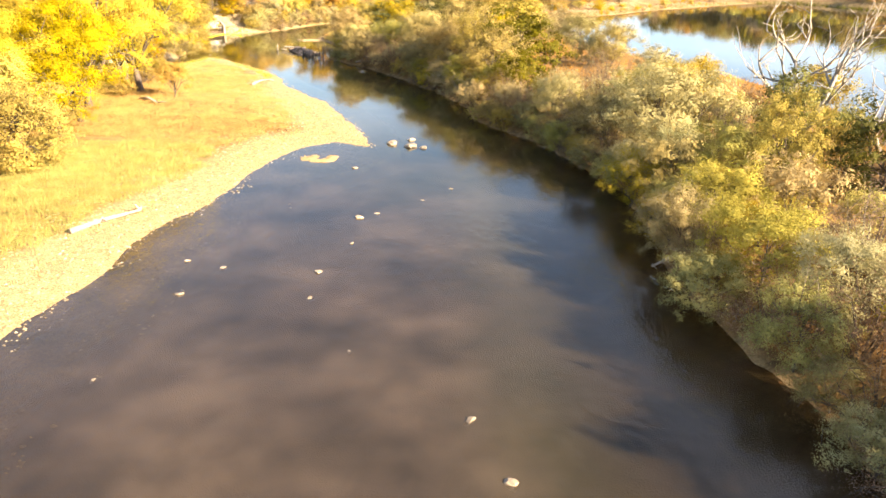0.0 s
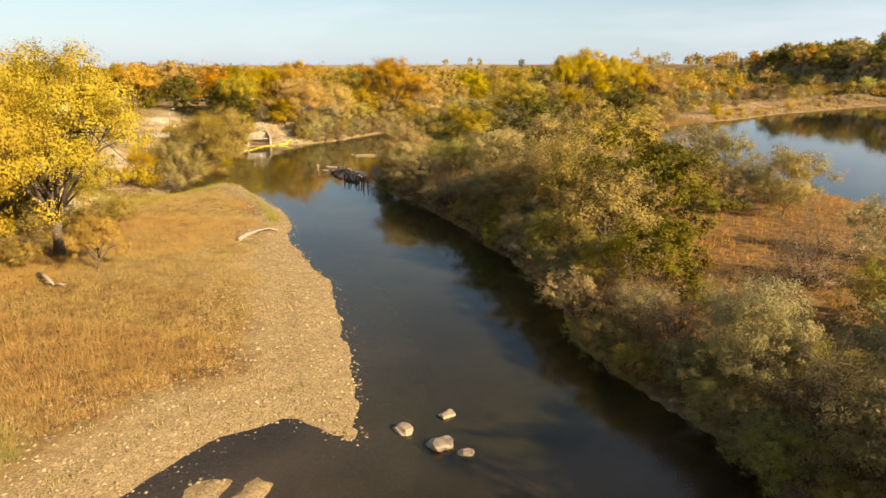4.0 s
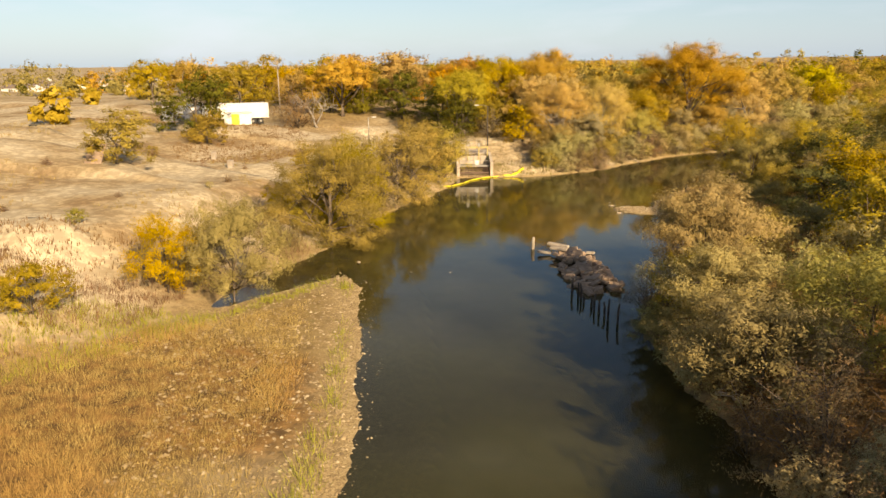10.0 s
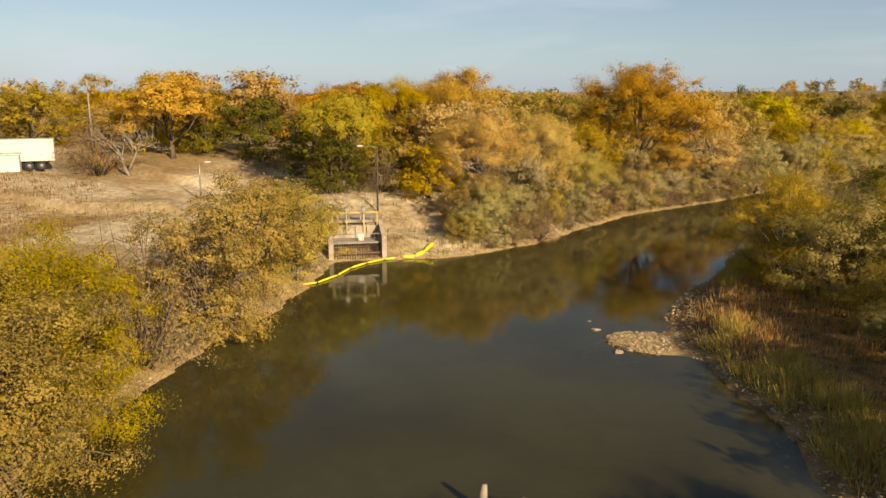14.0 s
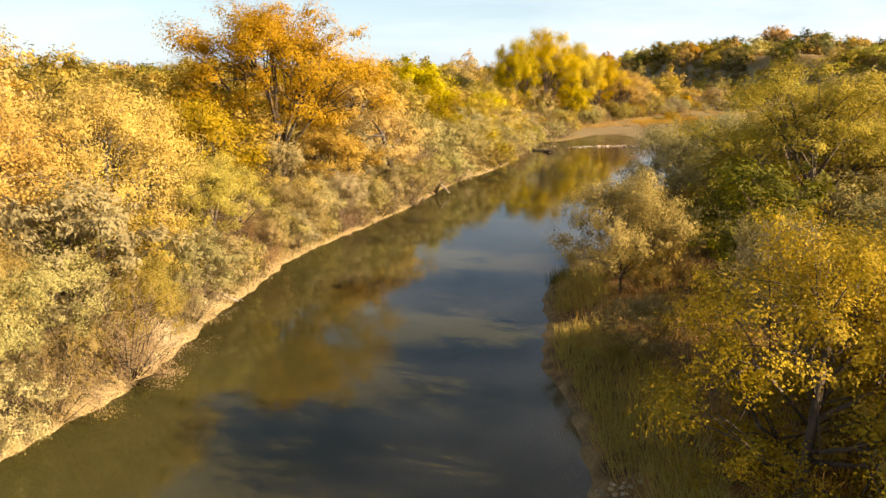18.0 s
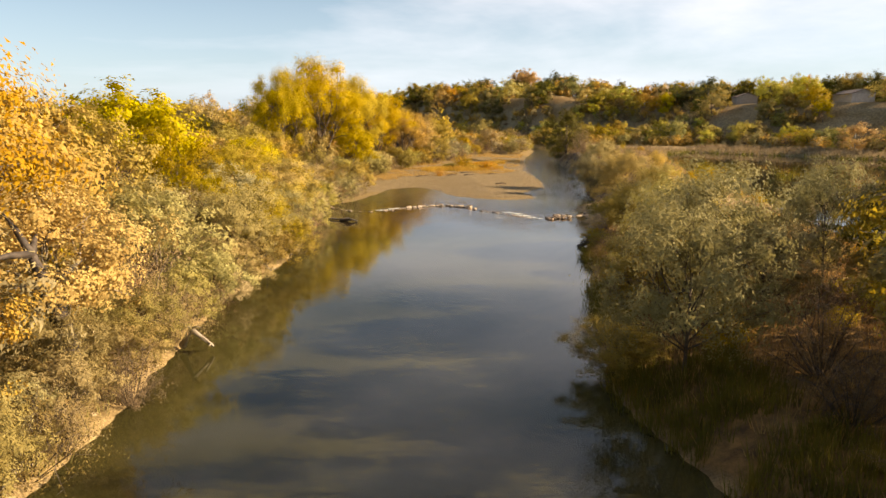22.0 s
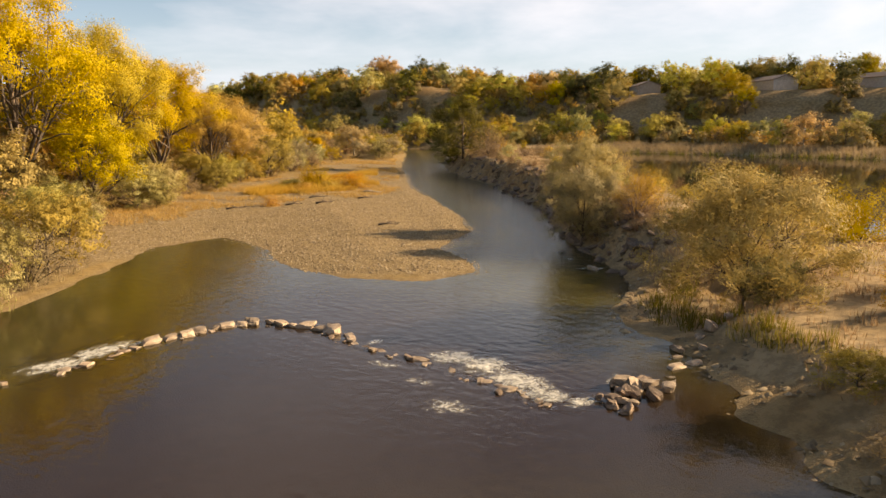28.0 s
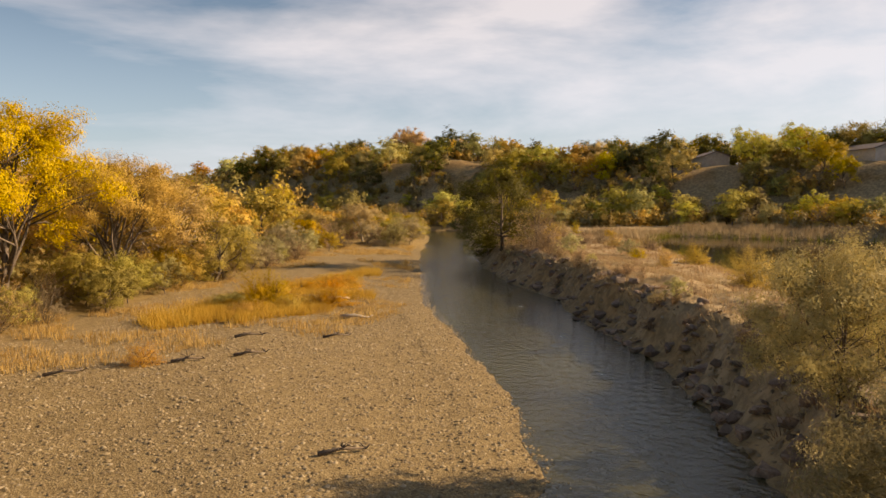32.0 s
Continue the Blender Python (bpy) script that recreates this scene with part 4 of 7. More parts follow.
NORTH = [
    ("yellow", 21.7, 339, 22.5, 9.6, 0), ("yellow", 12.4, 332.3, 20.5, 6.6, 0), ("gold", -15, 334, 14, 6, 1), ("peach", 8, 385, 16, 8, 1), ("yellow", 31.7, 344.6, 19.6, 7.6, 0), ("gold", 40.5, 353, 18.4, 7.4, 0), ("gold", 50.5, 360, 14.6, 6.4, 0), ("yellow", 27, 334, 10, 5, 0), ("peach", 57, 366, 12.5, 6.5, 0), ("gold", 30, 370, 16, 8.5, 1),
    ("gold", 45, 385, 15, 7.5, 1), ("green", 63, 367, 9, 4.6, 0), ("brown", 58, 374, 12.5, 6, 0), ("peach", 70, 392, 11, 6, 1), ("yellow", -6, 290, 8, 4.5, 0), ("yellow", -2, 300, 9, 4.5, 0),
    ("dark", 101.5, 360.5, 12.4, 6.0, 0), ("brown", 99, 351.5, 8.4, 3.8, 0), ("dark", 106, 368, 9, 5, 0), ("brown", 96.5, 347.5, 5, 3, 0),
    ("grey", 50.0, 293.0, 7.2, 3.2, 3), ("olive", 53.0, 295.6, 3.4, 2.2, 0), ("ybush", 53.0, 289.6, 4.4, 2.1, 0), ("grey", 39.8, 275.2, 8.4, 4.8, 3), ("ybush", 57, 276, 4.8, 3.2, 0), ("ybush", 93.7, 320.6, 4.6, 2.6, 0), ("brown", 70.6, 304, 5.6, 2.4, 0), ("brown", 46.3, 279.6, 3.4, 2.8, 0), ("olive", 50.4, 280.8, 3.2, 2.8, 0), ("grey", 57.4, 298.6, 7.0, 3.3, 3), ("brown", 50.6, 288.6, 2.6, 2.2, 0), ("brown", 64, 302, 3.0, 2.4, 0), ("ybush", 70, 296, 1.9, 2.4, 0),
    ("rusty", 58.3, 346, 3.6, 2.2, 0), ("ybush", 59.6, 345.6, 4.2, 1.6, 0), ("rusty", 64, 343.6, 2.2, 2.4, 0), ("rusty", 44, 330.5, 1.8, 1.2, 0), ("rusty", 61.5, 349, 1.9, 2.4, 0), ("rusty", 66, 353, 1.6, 3.0, 0), ("rusty", 55.5, 343, 1.5, 2.0, 0), ("rusty", 69.5, 352.5, 1.5, 2.6, 0), ("rusty", 63, 344.5, 1.6, 2.2, 0), ("rusty", 73, 356.5, 1.5, 2.6, 1), ("ybush", 60, 343.2, 1.8, 1.8, 0), ("olive", 56.5, 347, 1.6, 2.2, 0)]
STRIP_NORTH = [
    # elms at x -10.5 to -8 are added to shade the spit
    ("green", -19, 183, 6.2, 3.4, 0), ("green", -22.9, 182.4, 8.6, 4.1, 3), ("grey", -17.5, 190, 6.5, 3.2, 0), ("green", -13, 187, 8, 4.2, 0), ("dark", -14, 178, 7, 4, 0), ("olive", -22.6, 192.8, 3.4, 2.0, 0), ("green", -17.6, 186.6, 5.6, 3.0, 0), ("green", -14.6, 182, 7.6, 4.2, 0), ("green", -10, 160, 8, 4.6, 1), ("green", -10.5, 167, 6.4, 4, 0), ("green", -8, 175, 6.5, 4, 0), ("ygreen", -17.5, 172, 4.6, 2.6, 0), ("green", -19.5, 178, 7, 3.6, 0), ("rusty", -18.4, 179.6, 1.8, 2.0, 0),
    ("grey", -19.2, 202, 7.4, 3.3, 3), ("ybush", -16.4, 204.6, 6.4, 2.8, 0), ("grey", -14.2, 196.5, 5.4, 2.6, 0), ("grey", -15.8, 190.5, 4.0, 2.0, 0),
    # four elms inland, x 5 to 17, are added to shade the bay
    ("green", -2.8, 211, 12.8, 8.4, 3), ("green", 5, 216.5, 11.6, 6.4, 1), ("green", 12, 221.5, 10.6, 6, 1), ("dark", 17, 227, 9.4, 5, 1), ("green", 10, 212, 11, 6, 1), ("brown", -4.4, 218.4, 3.4, 2.4, 3), ("brown", -1.2, 221.6, 4.6, 3.0, 0), ("brown", -6.6, 214.6, 2.6, 2.0, 3), ("olive", -10.4, 208.6, 3.4, 2.2, 3), ("olive", -5.4, 229.2, 3.2, 2.4, 3), ("dark", 5, 205, 9, 5, 0), ("grey", -4.6, 225.6, 8.2, 3.9, 0), ("grey", 2.2, 231, 9.2, 4.6, 0), ("grey", 8.4, 238.4, 8.2, 4.0, 0), ("grey", 13.6, 231, 8.4, 3.2, 0),
    ("olive", 1.2, 233.2, 5.0, 3.4, 3), ("olive", 11.6, 235.6, 5.4, 3.6, 0), ("olive", 5, 229, 5.6, 3.6, 0), ("olive", 20.4, 250.8, 7.2, 3.6, 3), ("olive", 17.4, 250.6, 5.2, 3.2, 3), ("olive", 20.4, 254.2, 4.4, 2.8, 3), ("ygreen", 17.8, 255.8, 1.7, 1.4, 3), ("brown", 24.6, 261.8, 2.3, 2.3, 3), ("brown", 27.2, 263.6, 2.2, 2.2, 3), ("brown", 25.4, 258.6, 2.6, 2.4, 3), ("ygreen", 30.4, 266.8, 1.6, 1.5, 0), ("brown", 13.4, 244.2, 4.8, 3.0, 3),
    ("brown", 22, 247, 3.2, 2.6, 3), ("grey", 28, 257, 3.4, 2.2, 0), ("olive", 21.5, 254.5, 3.6, 2.2, 0), ("brown", 28.5, 261.6, 3.0, 2.4, 0),
    ("grey", 34, 264, 3.6, 2.6, 0), ("olive", 40, 274, 3.2, 2.0, 0), ("brown", 66, 303, 3.2, 2.6, 0), ("grey", 62, 299, 2.6, 2.0, 0)]
STRIP_SOUTH = [
    ("green", 22.2, 44.4, 8.0, 3.2, 0), ("grey", 15.6, 46.5, 6.0, 3.4, 0), ("olive", 16, 38, 5.2, 3.4, 0), ("grey", 17.4, 56, 9.4, 5.6, 0), ("grey", 13.2, 36.4, 5.4, 2.3, 3), ("brown", 19.2, 87, 6, 4.2, 0), ("olive", 14.2, 61, 6.2, 3.8, 0), ("olive", 15.8, 31, 5.0, 3.4, 0),
    ("brown", 17, 24, 5.0, 3.6, 0), ("brown", 14.8, 27, 4.2, 2.8, 0), ("brown", 15.6, 20, 4.4, 3.0, 0), ("brown", 14.2, 34, 3.8, 2.6, 0), ("brown", 15.2, 49.5, 4.0, 2.4, 0), ("brown", 13.0, 65.5, 5.4, 3.6, 3), ("olive", 21, 66, 7.4, 4.2, 0), ("ygreen", 25, 72, 7.2, 4, 0), ("olive", 19.5, 45.5, 6.4, 3.6, 0), ("brown", 21, 31.5, 6, 3.6, 0),
    ("brown", 8.6, 74.5, 4.8, 3.2, 3), ("brown", 6.8, 79.5, 5.0, 3.2, 0), ("ygreen", 5.6, 83, 4.4, 2.2, 0), ("green", 6.6, 91, 8.6, 4.8, 0), ("olive", 3.0, 92, 5.8, 3.4, 0),
    ("green", 4.6, 99.5, 9.2, 5.0, 0), ("olive", 0.9, 104.5, 8.4, 4.6, 3), ("olive", -3.4, 109.4, 6.4, 4.0, 3), ("green", 3.6, 112.4, 11, 6.2, 0), ("grey", 22, 138.4, 8.2, 4.6, 0), ("grey", 24.2, 129, 8, 4.2, 0), ("grey", 25.8, 112, 8.2, 4.2, 0), ("brown", 26.6, 120, 6.4, 3.6, 0), ("brown", -7.4, 115.6, 6.4, 4.0, 0), ("olive", 0.2, 97.8, 4.6, 2.8, 0),
    ("brown", -10.2, 121, 6.0, 4.0, 0), ("olive", -13, 126, 6.4, 4.0, 0), ("olive", -16.0, 131.5, 6.4, 4.2, 3), ("olive", -9, 130, 6.6, 4.4, 0), ("olive", -17.4, 137.6, 8.6, 3.9, 3), ("brown", -20.9, 138.4, 3.6, 2.3, 0),
    ("olive", -3, 122, 9.0, 5.0, 0), ("dark", -2, 140, 9, 5.2, 1), ("green", -8, 150, 8.5, 5.0, 1), ("olive", -16.6, 146, 5.6, 3.6, 0), ("dark", -12, 160, 6.5, 4.4, 0), ("brown", -17, 156, 3.6, 2.8, 0), ("grey", -17.4, 168, 3.2, 2.2, 0)]
for row in WEST + NORTH + STRIP_NORTH + STRIP_SOUTH:
    plant(*row)

RT = np.random.default_rng(11)


class Plan:
    """Distances from the plan's lines at many places at once."""

    def __init__(self, x, y):
        self.x, self.y = x, y
        self.d = river_dist(x, y)
        self.west = left_of_river(x, y)
        self.lake = sdist(x, y, LAKE)
        self.bs, self.bn = sdist(x, y, BAR_SOUTH), sdist(x, y, BAR_NORTH)
        bd, side = seg_dist(x, y, BLUFF, False)
        self.up = np.where(side < 0, bd, -bd)


def spots(count, box, test, mix, size, spread, gap):
    """Free places for trees of a mix of kinds, no nearer to one another than their width allows."""
    keys = [k for k, _ in mix]
    pr = np.array([w for _, w in mix], float)
    made = 0
    for _ in range(7):
        x, y = RT.uniform(box[0], box[2], 4500), RT.uniform(box[1], box[3], 4500)
        ok = test(Plan(x, y))
        x, y = x[ok], y[ok]
        pick = RT.choice(len(keys), len(x), p=pr / pr.sum())
        for i in range(len(x)):
            if made >= count:
                return
            key = keys[pick[i]]
            h = size * RT.uniform(1 - spread, 1 + spread) * (0.62 if KINDS[key][1] == "shrub" else 1)
            w = h * RT.uniform(0.46, 0.62)
            s = SPOTS[0]
            if np.any(np.hypot(s[:, 0] - x[i], s[:, 1] - y[i]) < gap * (w + s[:, 2])):
                continue
            made += 1
            yield key, float(x[i]), float(y[i]), h, w


def thicket(count, box, test, mix, size, spread, level, gap):
    for key, x, y, h, w in spots(count, box, test, mix, size, spread, gap):
        plant(key, x, y, h, w, level)


SHRUBS = [("olive", 4), ("grey", 4), ("brown", 3), ("ygreen", 1.5)]
STRIP = [("olive", 4), ("grey", 3), ("brown", 3), ("ygreen", 0.6), ("dark", 0.4)]
WOODS = [("gold", 3), ("orange", 3), ("peach", 2.5), ("green", 2.5), ("yellow", 1.5), ("dark", 0.8)]


def on_track(q):
    u = q.x - 0.05 * (q.y - 78)
    return (u > 10.5) & (u < 21) & (q.y > 72) & (q.y < 150)


# willows that overhang the water on the strip between river and lake
thicket(34, (0, 4, 30, 76), lambda q: (q.d > -0.3) & (q.d < 0.9) & ~q.west & (q.lake > 4), SHRUBS, 6.4, 0.35, 0, 0.4)
thicket(34, (0, -8, 30, 76), lambda q: (q.d > 1.2) & (q.d < 4) & ~q.west & (q.lake > 4), SHRUBS, 8.4, 0.3, 0, 0.44)
thicket(36, (-30, 72, 14, 140), lambda q: (q.d > -0.2) & (q.d < 1.0) & ~q.west & (q.lake > 4) & ~((q.x > -24) & (q.y > 134)), STRIP, 5.6, 0.4, 1, 0.5)
thicket(30, (-30, 72, 14, 140), lambda q: (q.d > 1.0) & (q.d < 3.6) & ~q.west & (q.lake > 4), STRIP, 7.4, 0.3, 0, 0.45)
thicket(8, (2, 236, 32, 266), lambda q: (q.d > 0.8) & (q.d < 2) & ~q.west & (q.y < 252), [("brown", 3), ("olive", 1)], 4.2, 0.35, 0, 0.5)
thicket(60, (-6, -5, 44, 130), lambda q: (q.d > 2.5) & (q.d < 30) & (q.lake > 4) & ~q.west & ~on_track(q), STRIP + [("dark", 1)], 8.5, 0.25, 1, 0.55)
thicket(60, (-20, 130, 34, 262), lambda q: (q.d > 3.5) & (q.d < 40) & (q.lake > 3) & ~q.west & (q.y < 222) & ~((q.d < 8) & (q.y > 150) & (q.y < 205)) & ~((q.y < 182) & (q.x < -14)) & ~on_track(q), STRIP + [("green", 2), ("dark", 1.5)], 9.5, 0.25, 1, 0.55)
thicket(34, (-10, 218, 60, 270), lambda q: (q.d > 3.5) & (q.lake > 2) & ~q.west & (q.y < 236), [("olive", 2), ("grey", 3), ("brown", 4), ("ybush", 1)], 3.6, 0.3, 1, 0.6)
thicket(34, (22, 245, 150, 420), lambda q: (q.d > 4.5) & (q.d < 26) & (q.lake > 2) & ~q.west & ((q.y < 280) | (q.y > 335)), [("brown", 3), ("grey", 3), ("ybush", 2)], 4.6, 0.3, 1, 0.9)
thicket(16, (55, 255, 130, 340), lambda q: (q.lake > 0.8) & (q.lake < 5) & ~q.west, [("brown", 2), ("ybush", 4)], 3.0, 0.3, 1, 0.9)
thicket(40, (46, 285, 120, 380), lambda q: (q.d > 0.8) & (q.d < 5) & ~q.west, [("brown", 5), ("grey", 1)], 2.2, 0.35, 1, 0.5)
# west bank above the intake: willows at the water, cottonwoods behind
thicket(30, (-50, 187, -24, 242), lambda q: (q.d > 0.3) & (q.d < 4.5) & q.west, [("grey", 4), ("brown", 3), ("olive", 1.5)], 6.8, 0.25, 0, 0.3)
thicket(30, (-30, 236, 12, 302), lambda q: (q.d > -0.3) & (q.d < 0.7) & q.west, [("grey", 4), ("olive", 4), ("brown", 3)], 6.4, 0.3, 1, 0.36)
thicket(16, (-48, 58, -33, 102), lambda q: (q.bs > -3) & (q.d > 8), [("brown", 4), ("ygreen", 3), ("olive", 2)], 6.5, 0.3, 1, 0.1)
thicket(70, (-60, 186, 12, 300), lambda q: (q.d > 0.25) & (q.d < 1.7) & q.west & ~((q.y < 195) & (q.x < -46)), [("grey", 4), ("brown", 3), ("olive", 2)], 5.6, 0.35, 1, 0.4)
thicket(100, (-60, 186, 20, 312), lambda q: (q.d > 2.2) & (q.d < 7) & q.west & ~((q.y < 195) & (q.x < -46)), SHRUBS + [("ygreen", 2), ("rusty", 0.3)], 10, 0.25, 1, 0.38)
thicket(110, (-75, 196, 20, 345), lambda q: (q.d > 7) & (q.d < 34) & q.west & (q.bn > 2), [("gold", 2), ("peach", 3), ("brown", 3), ("olive", 2), ("ygreen", 2), ("yellow", 0.8), ("green", 2)], 9.5, 0.25, 1, 0.42)
thicket(14, (-60, 138, -44, 184), lambda q: (q.d > 0.8) & (q.d < 7) & q.west & ~((q.y > 178)), [("green", 3), ("brown", 2), ("ygreen", 2)], 5.5, 0.25, 0, 0.5)
# behind the upper gravel bar
thicket(60, (8, 300, 90, 385), lambda q: (q.bn > 0.2) & (q.bn < 7) & q.west & (q.d > 3), [("grey", 5), ("olive", 4), ("brown", 3), ("ygreen", 1)], 7.2, 0.3, 1, 0.24)
thicket(75, (5, 305, 140, 440), lambda q: (q.bn > 2.5) & (q.d > 3) & q.west & (q.y < 322 + 0.95 * q.x), SHRUBS + [("ygreen", 1), ("peach", 1), ("gold", 0.7)], 8, 0.3, 1, 0.52)
thicket(30, (70, 370, 170, 480), lambda q: (q.d > 2) & (q.d < 18) & q.west & (q.bn > 1), [("olive", 3), ("ygreen", 3), ("brown", 2)], 7, 0.3, 1, 0.6)
# lower west bank
thicket(34, (-75, -5, -36, 118), lambda q: (q.bs > 3) & (q.d > 5), [("brown", 2.5), ("ygreen", 2), ("yellow", 1.5), ("olive", 1)], 7, 0.3, 1, 0.7)
thicket(26, (-95, 100, -50, 160), lambda q: q.d > 6, [("brown", 3), ("olive", 1)], 2.0, 0.4, 1, 1.2)
# the edge of the woods
thicket(80, (-160, 205, -30, 330), lambda q: (q.d > 20) & q.west & ~((q.x > -135) & (q.x < -98) & (q.y < 208)), WOODS, 10.5, 0.25, 1, 0.5)
thicket(60, (-60, 300, 120, 420), lambda q: q.west & (q.d > 28) & (q.bn > 12), WOODS, 12, 0.25, 2, 0.5)
HOUSES_AT = [(238.5, 410, 48, 12), (243.5, 366.5, 52, 18), (250, 336, 55, 16), (258, 303, 58, 14), (222, 530, 35, 9)]


def clear(q):
    """No trees on or just before the houses, nor on the bare mound."""
    ok = np.hypot((q.x - 208) / 1.6, q.y - 486) > 9
    for a, b, c, w in HOUSES_AT:
        along = np.clip(-(q.x - a) * 0.85 - (q.y - b) * 0.53, 0, 34)
        ok &= np.hypot(q.x - a + 0.85 * along, q.y - b + 0.53 * along) > w * 0.5 + 2.4
    return ok


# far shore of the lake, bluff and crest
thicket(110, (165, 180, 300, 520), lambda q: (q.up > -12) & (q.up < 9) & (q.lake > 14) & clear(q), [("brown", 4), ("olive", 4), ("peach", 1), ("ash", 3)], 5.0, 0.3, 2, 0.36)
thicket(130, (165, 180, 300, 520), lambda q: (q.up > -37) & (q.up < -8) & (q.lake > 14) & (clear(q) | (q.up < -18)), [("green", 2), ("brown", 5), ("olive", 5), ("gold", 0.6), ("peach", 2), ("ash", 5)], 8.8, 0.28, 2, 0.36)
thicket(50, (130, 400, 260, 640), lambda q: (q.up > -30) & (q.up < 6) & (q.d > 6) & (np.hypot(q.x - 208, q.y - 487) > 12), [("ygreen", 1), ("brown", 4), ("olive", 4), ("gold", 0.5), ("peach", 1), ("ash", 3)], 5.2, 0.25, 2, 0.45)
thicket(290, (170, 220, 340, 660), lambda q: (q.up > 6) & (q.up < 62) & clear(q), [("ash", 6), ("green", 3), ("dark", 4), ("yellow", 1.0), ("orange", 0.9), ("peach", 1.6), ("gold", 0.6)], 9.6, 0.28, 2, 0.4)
for row in (("yellow", 226, 371, 10, 5, 1), ("yellow", 222, 364, 8.5, 4, 1), ("orange", 229, 552, 19, 10, 1), ("orange", 252, 548, 16, 9, 1), ("orange", 240, 566, 17, 9, 1), ("dark", 215, 570, 14, 8, 1)):
    plant(*row)
# garden trees behind the houses
for x, y, rz, lx in HOUSES_AT[:4]:
    for side, back, h, key in ((-9, 13, 11, "dark"), (1, 15, 13, "green"), (9, 12, 10.5, "dark"), (15, 17, 12, "yellow")):
        plant(key, x + 0.85 * back - 0.53 * side, y + 0.53 * back + 0.85 * side, h, h * 0.46, 2)

for (key, level, big), rows in PLACED.items():
    label, category, name, leaf, bark, f, low = KINDS[key]
    variants = 1 if len(rows) < 3 else (2 if len(rows) < 10 or level == 2 else 3)
    zs = ground(np.array([q[0] for q in rows]), np.array([q[1] for q in rows]))
    for vi in range(variants):
        seed = 100 * sorted(KINDS).index(key) + 10 * level + vi + (1000 if big else 0)
        (h0, r0), (paths, v, t) = form_of(key, level, big, seed)
        model = new(name)
        wood = part("trunk" if f == "tree" else "branchwork", tube_mesh("trunk", paths, bark, 5 if level in (0, 3) and f == "tree" else 3), model)
        if f != "tree":
            tagged(wood, kind="stuff")
        part("crown", mesh_of("crown", v, t, leaf), model)
        tagged(model, label, category, group="trees of the river woods" if category == "tree" else "shrubs of the river banks")
        spread = []
        for (x, y, h, w), z in list(zip(rows, zs))[vi::variants]:
            e = Euler((RT.uniform(-0.05, 0.05), RT.uniform(-0.05, 0.05), RT.uniform(0, 6.28)))
            spread.append(Matrix.LocRotScale((x, y, float(z) - 0.08), e, (w / r0, w / r0, h / h0 * (0.92 if f == "tree" else 0.85))))
        for mm in spread[1:]:
            copy_thing(model, mm)
        model.matrix_basis = spread[0]


# far woods that nobody could count, one joined mass for each colour
def far_wood(name, label, leaf, rows, n_leaf, size):
    vs = []
    for i, (x, y, h, w) in enumerate(rows):
        _, v, _ = tree_form(h, w, -0.25, n_leaf, size, 0.85, 5000 + i % 40, 7, 3, (0.26, 0.42))
        vs.append(v + np.array([x, y, gz_many[(name, i)]]))
    v = np.concatenate(vs)
    tagged(new(name, mesh_of(name, v, np.arange(len(v)).reshape(-1, 3), leaf)), label, "woods", kind="stuff")


gz_many = {}
FAR = {k: [] for k in ("gold", "orange", "peach", "green", "yellow", "dark")}
for args in (
        (200, (-260, 310, 170, 620), lambda q: q.west & (q.d > 30) & (q.bn > 12), WOODS, 12.5, 0.25, 0.5),
        (90, (-420, 240, -130, 760), lambda q: q.y > 250, [("green", 3), ("dark", 2), ("gold", 3), ("orange", 1)], 11, 0.25, 0.6),
        (70, (-420, 60, -90, 300), lambda q: (np.hypot(q.x + 112, q.y - 196) > 30) & (q.d > 60), [("green", 2), ("peach", 1), ("dark", 1)], 5, 0.4, 1.6),
        (170, (-700, 620, 250, 1300), lambda q: q.y > 600, WOODS, 11, 0.2, 0.6),
        (250, (180, -100, 700, 1000), lambda q: (q.up > 45) & (q.up < 260), WOODS + [("dark", 2), ("green", 4)], 10, 0.2, 0.62)):
    for key, x, y, h, w in spots(*args):
        FAR[key].append((x, y, h, w))
        SPOTS[0] = np.vstack([SPOTS[0], [[x, y, w]]])
for key, rows in FAR.items():
    nm = {"gold": "golden_woods", "orange": "orange_woods", "peach": "tan_woods", "green": "olive_woods", "yellow": "yellow_woods", "dark": "dark_woods"}[key]
    for i, z in enumerate(ground(np.array([q[0] for q in rows]), np.array([q[1] for q in rows]))):
        gz_many[(nm, i)] = z
    far_wood(nm, "distant autumn cottonwood woods behind the river", KINDS[key][3], rows, 720, 0.78)


def far_brush(name, label, leaf, rows, seed):
    vs = []
    zs = ground(np.array([q[0] for q in rows]), np.array([q[1] for q in rows]))
    for i, (x, y, h, w) in enumerate(rows):
        _, v, _ = shrub_form(h, w, 260, 0.7, 0.6, seed + i % 30, 12)
        vs.append(v + np.array([x, y, zs[i]]))
    v = np.concatenate(vs)
    tagged(new(name, mesh_of(name, v, np.arange(len(v)).reshape(-1, 3), leaf)), label, "brush", kind="stuff")


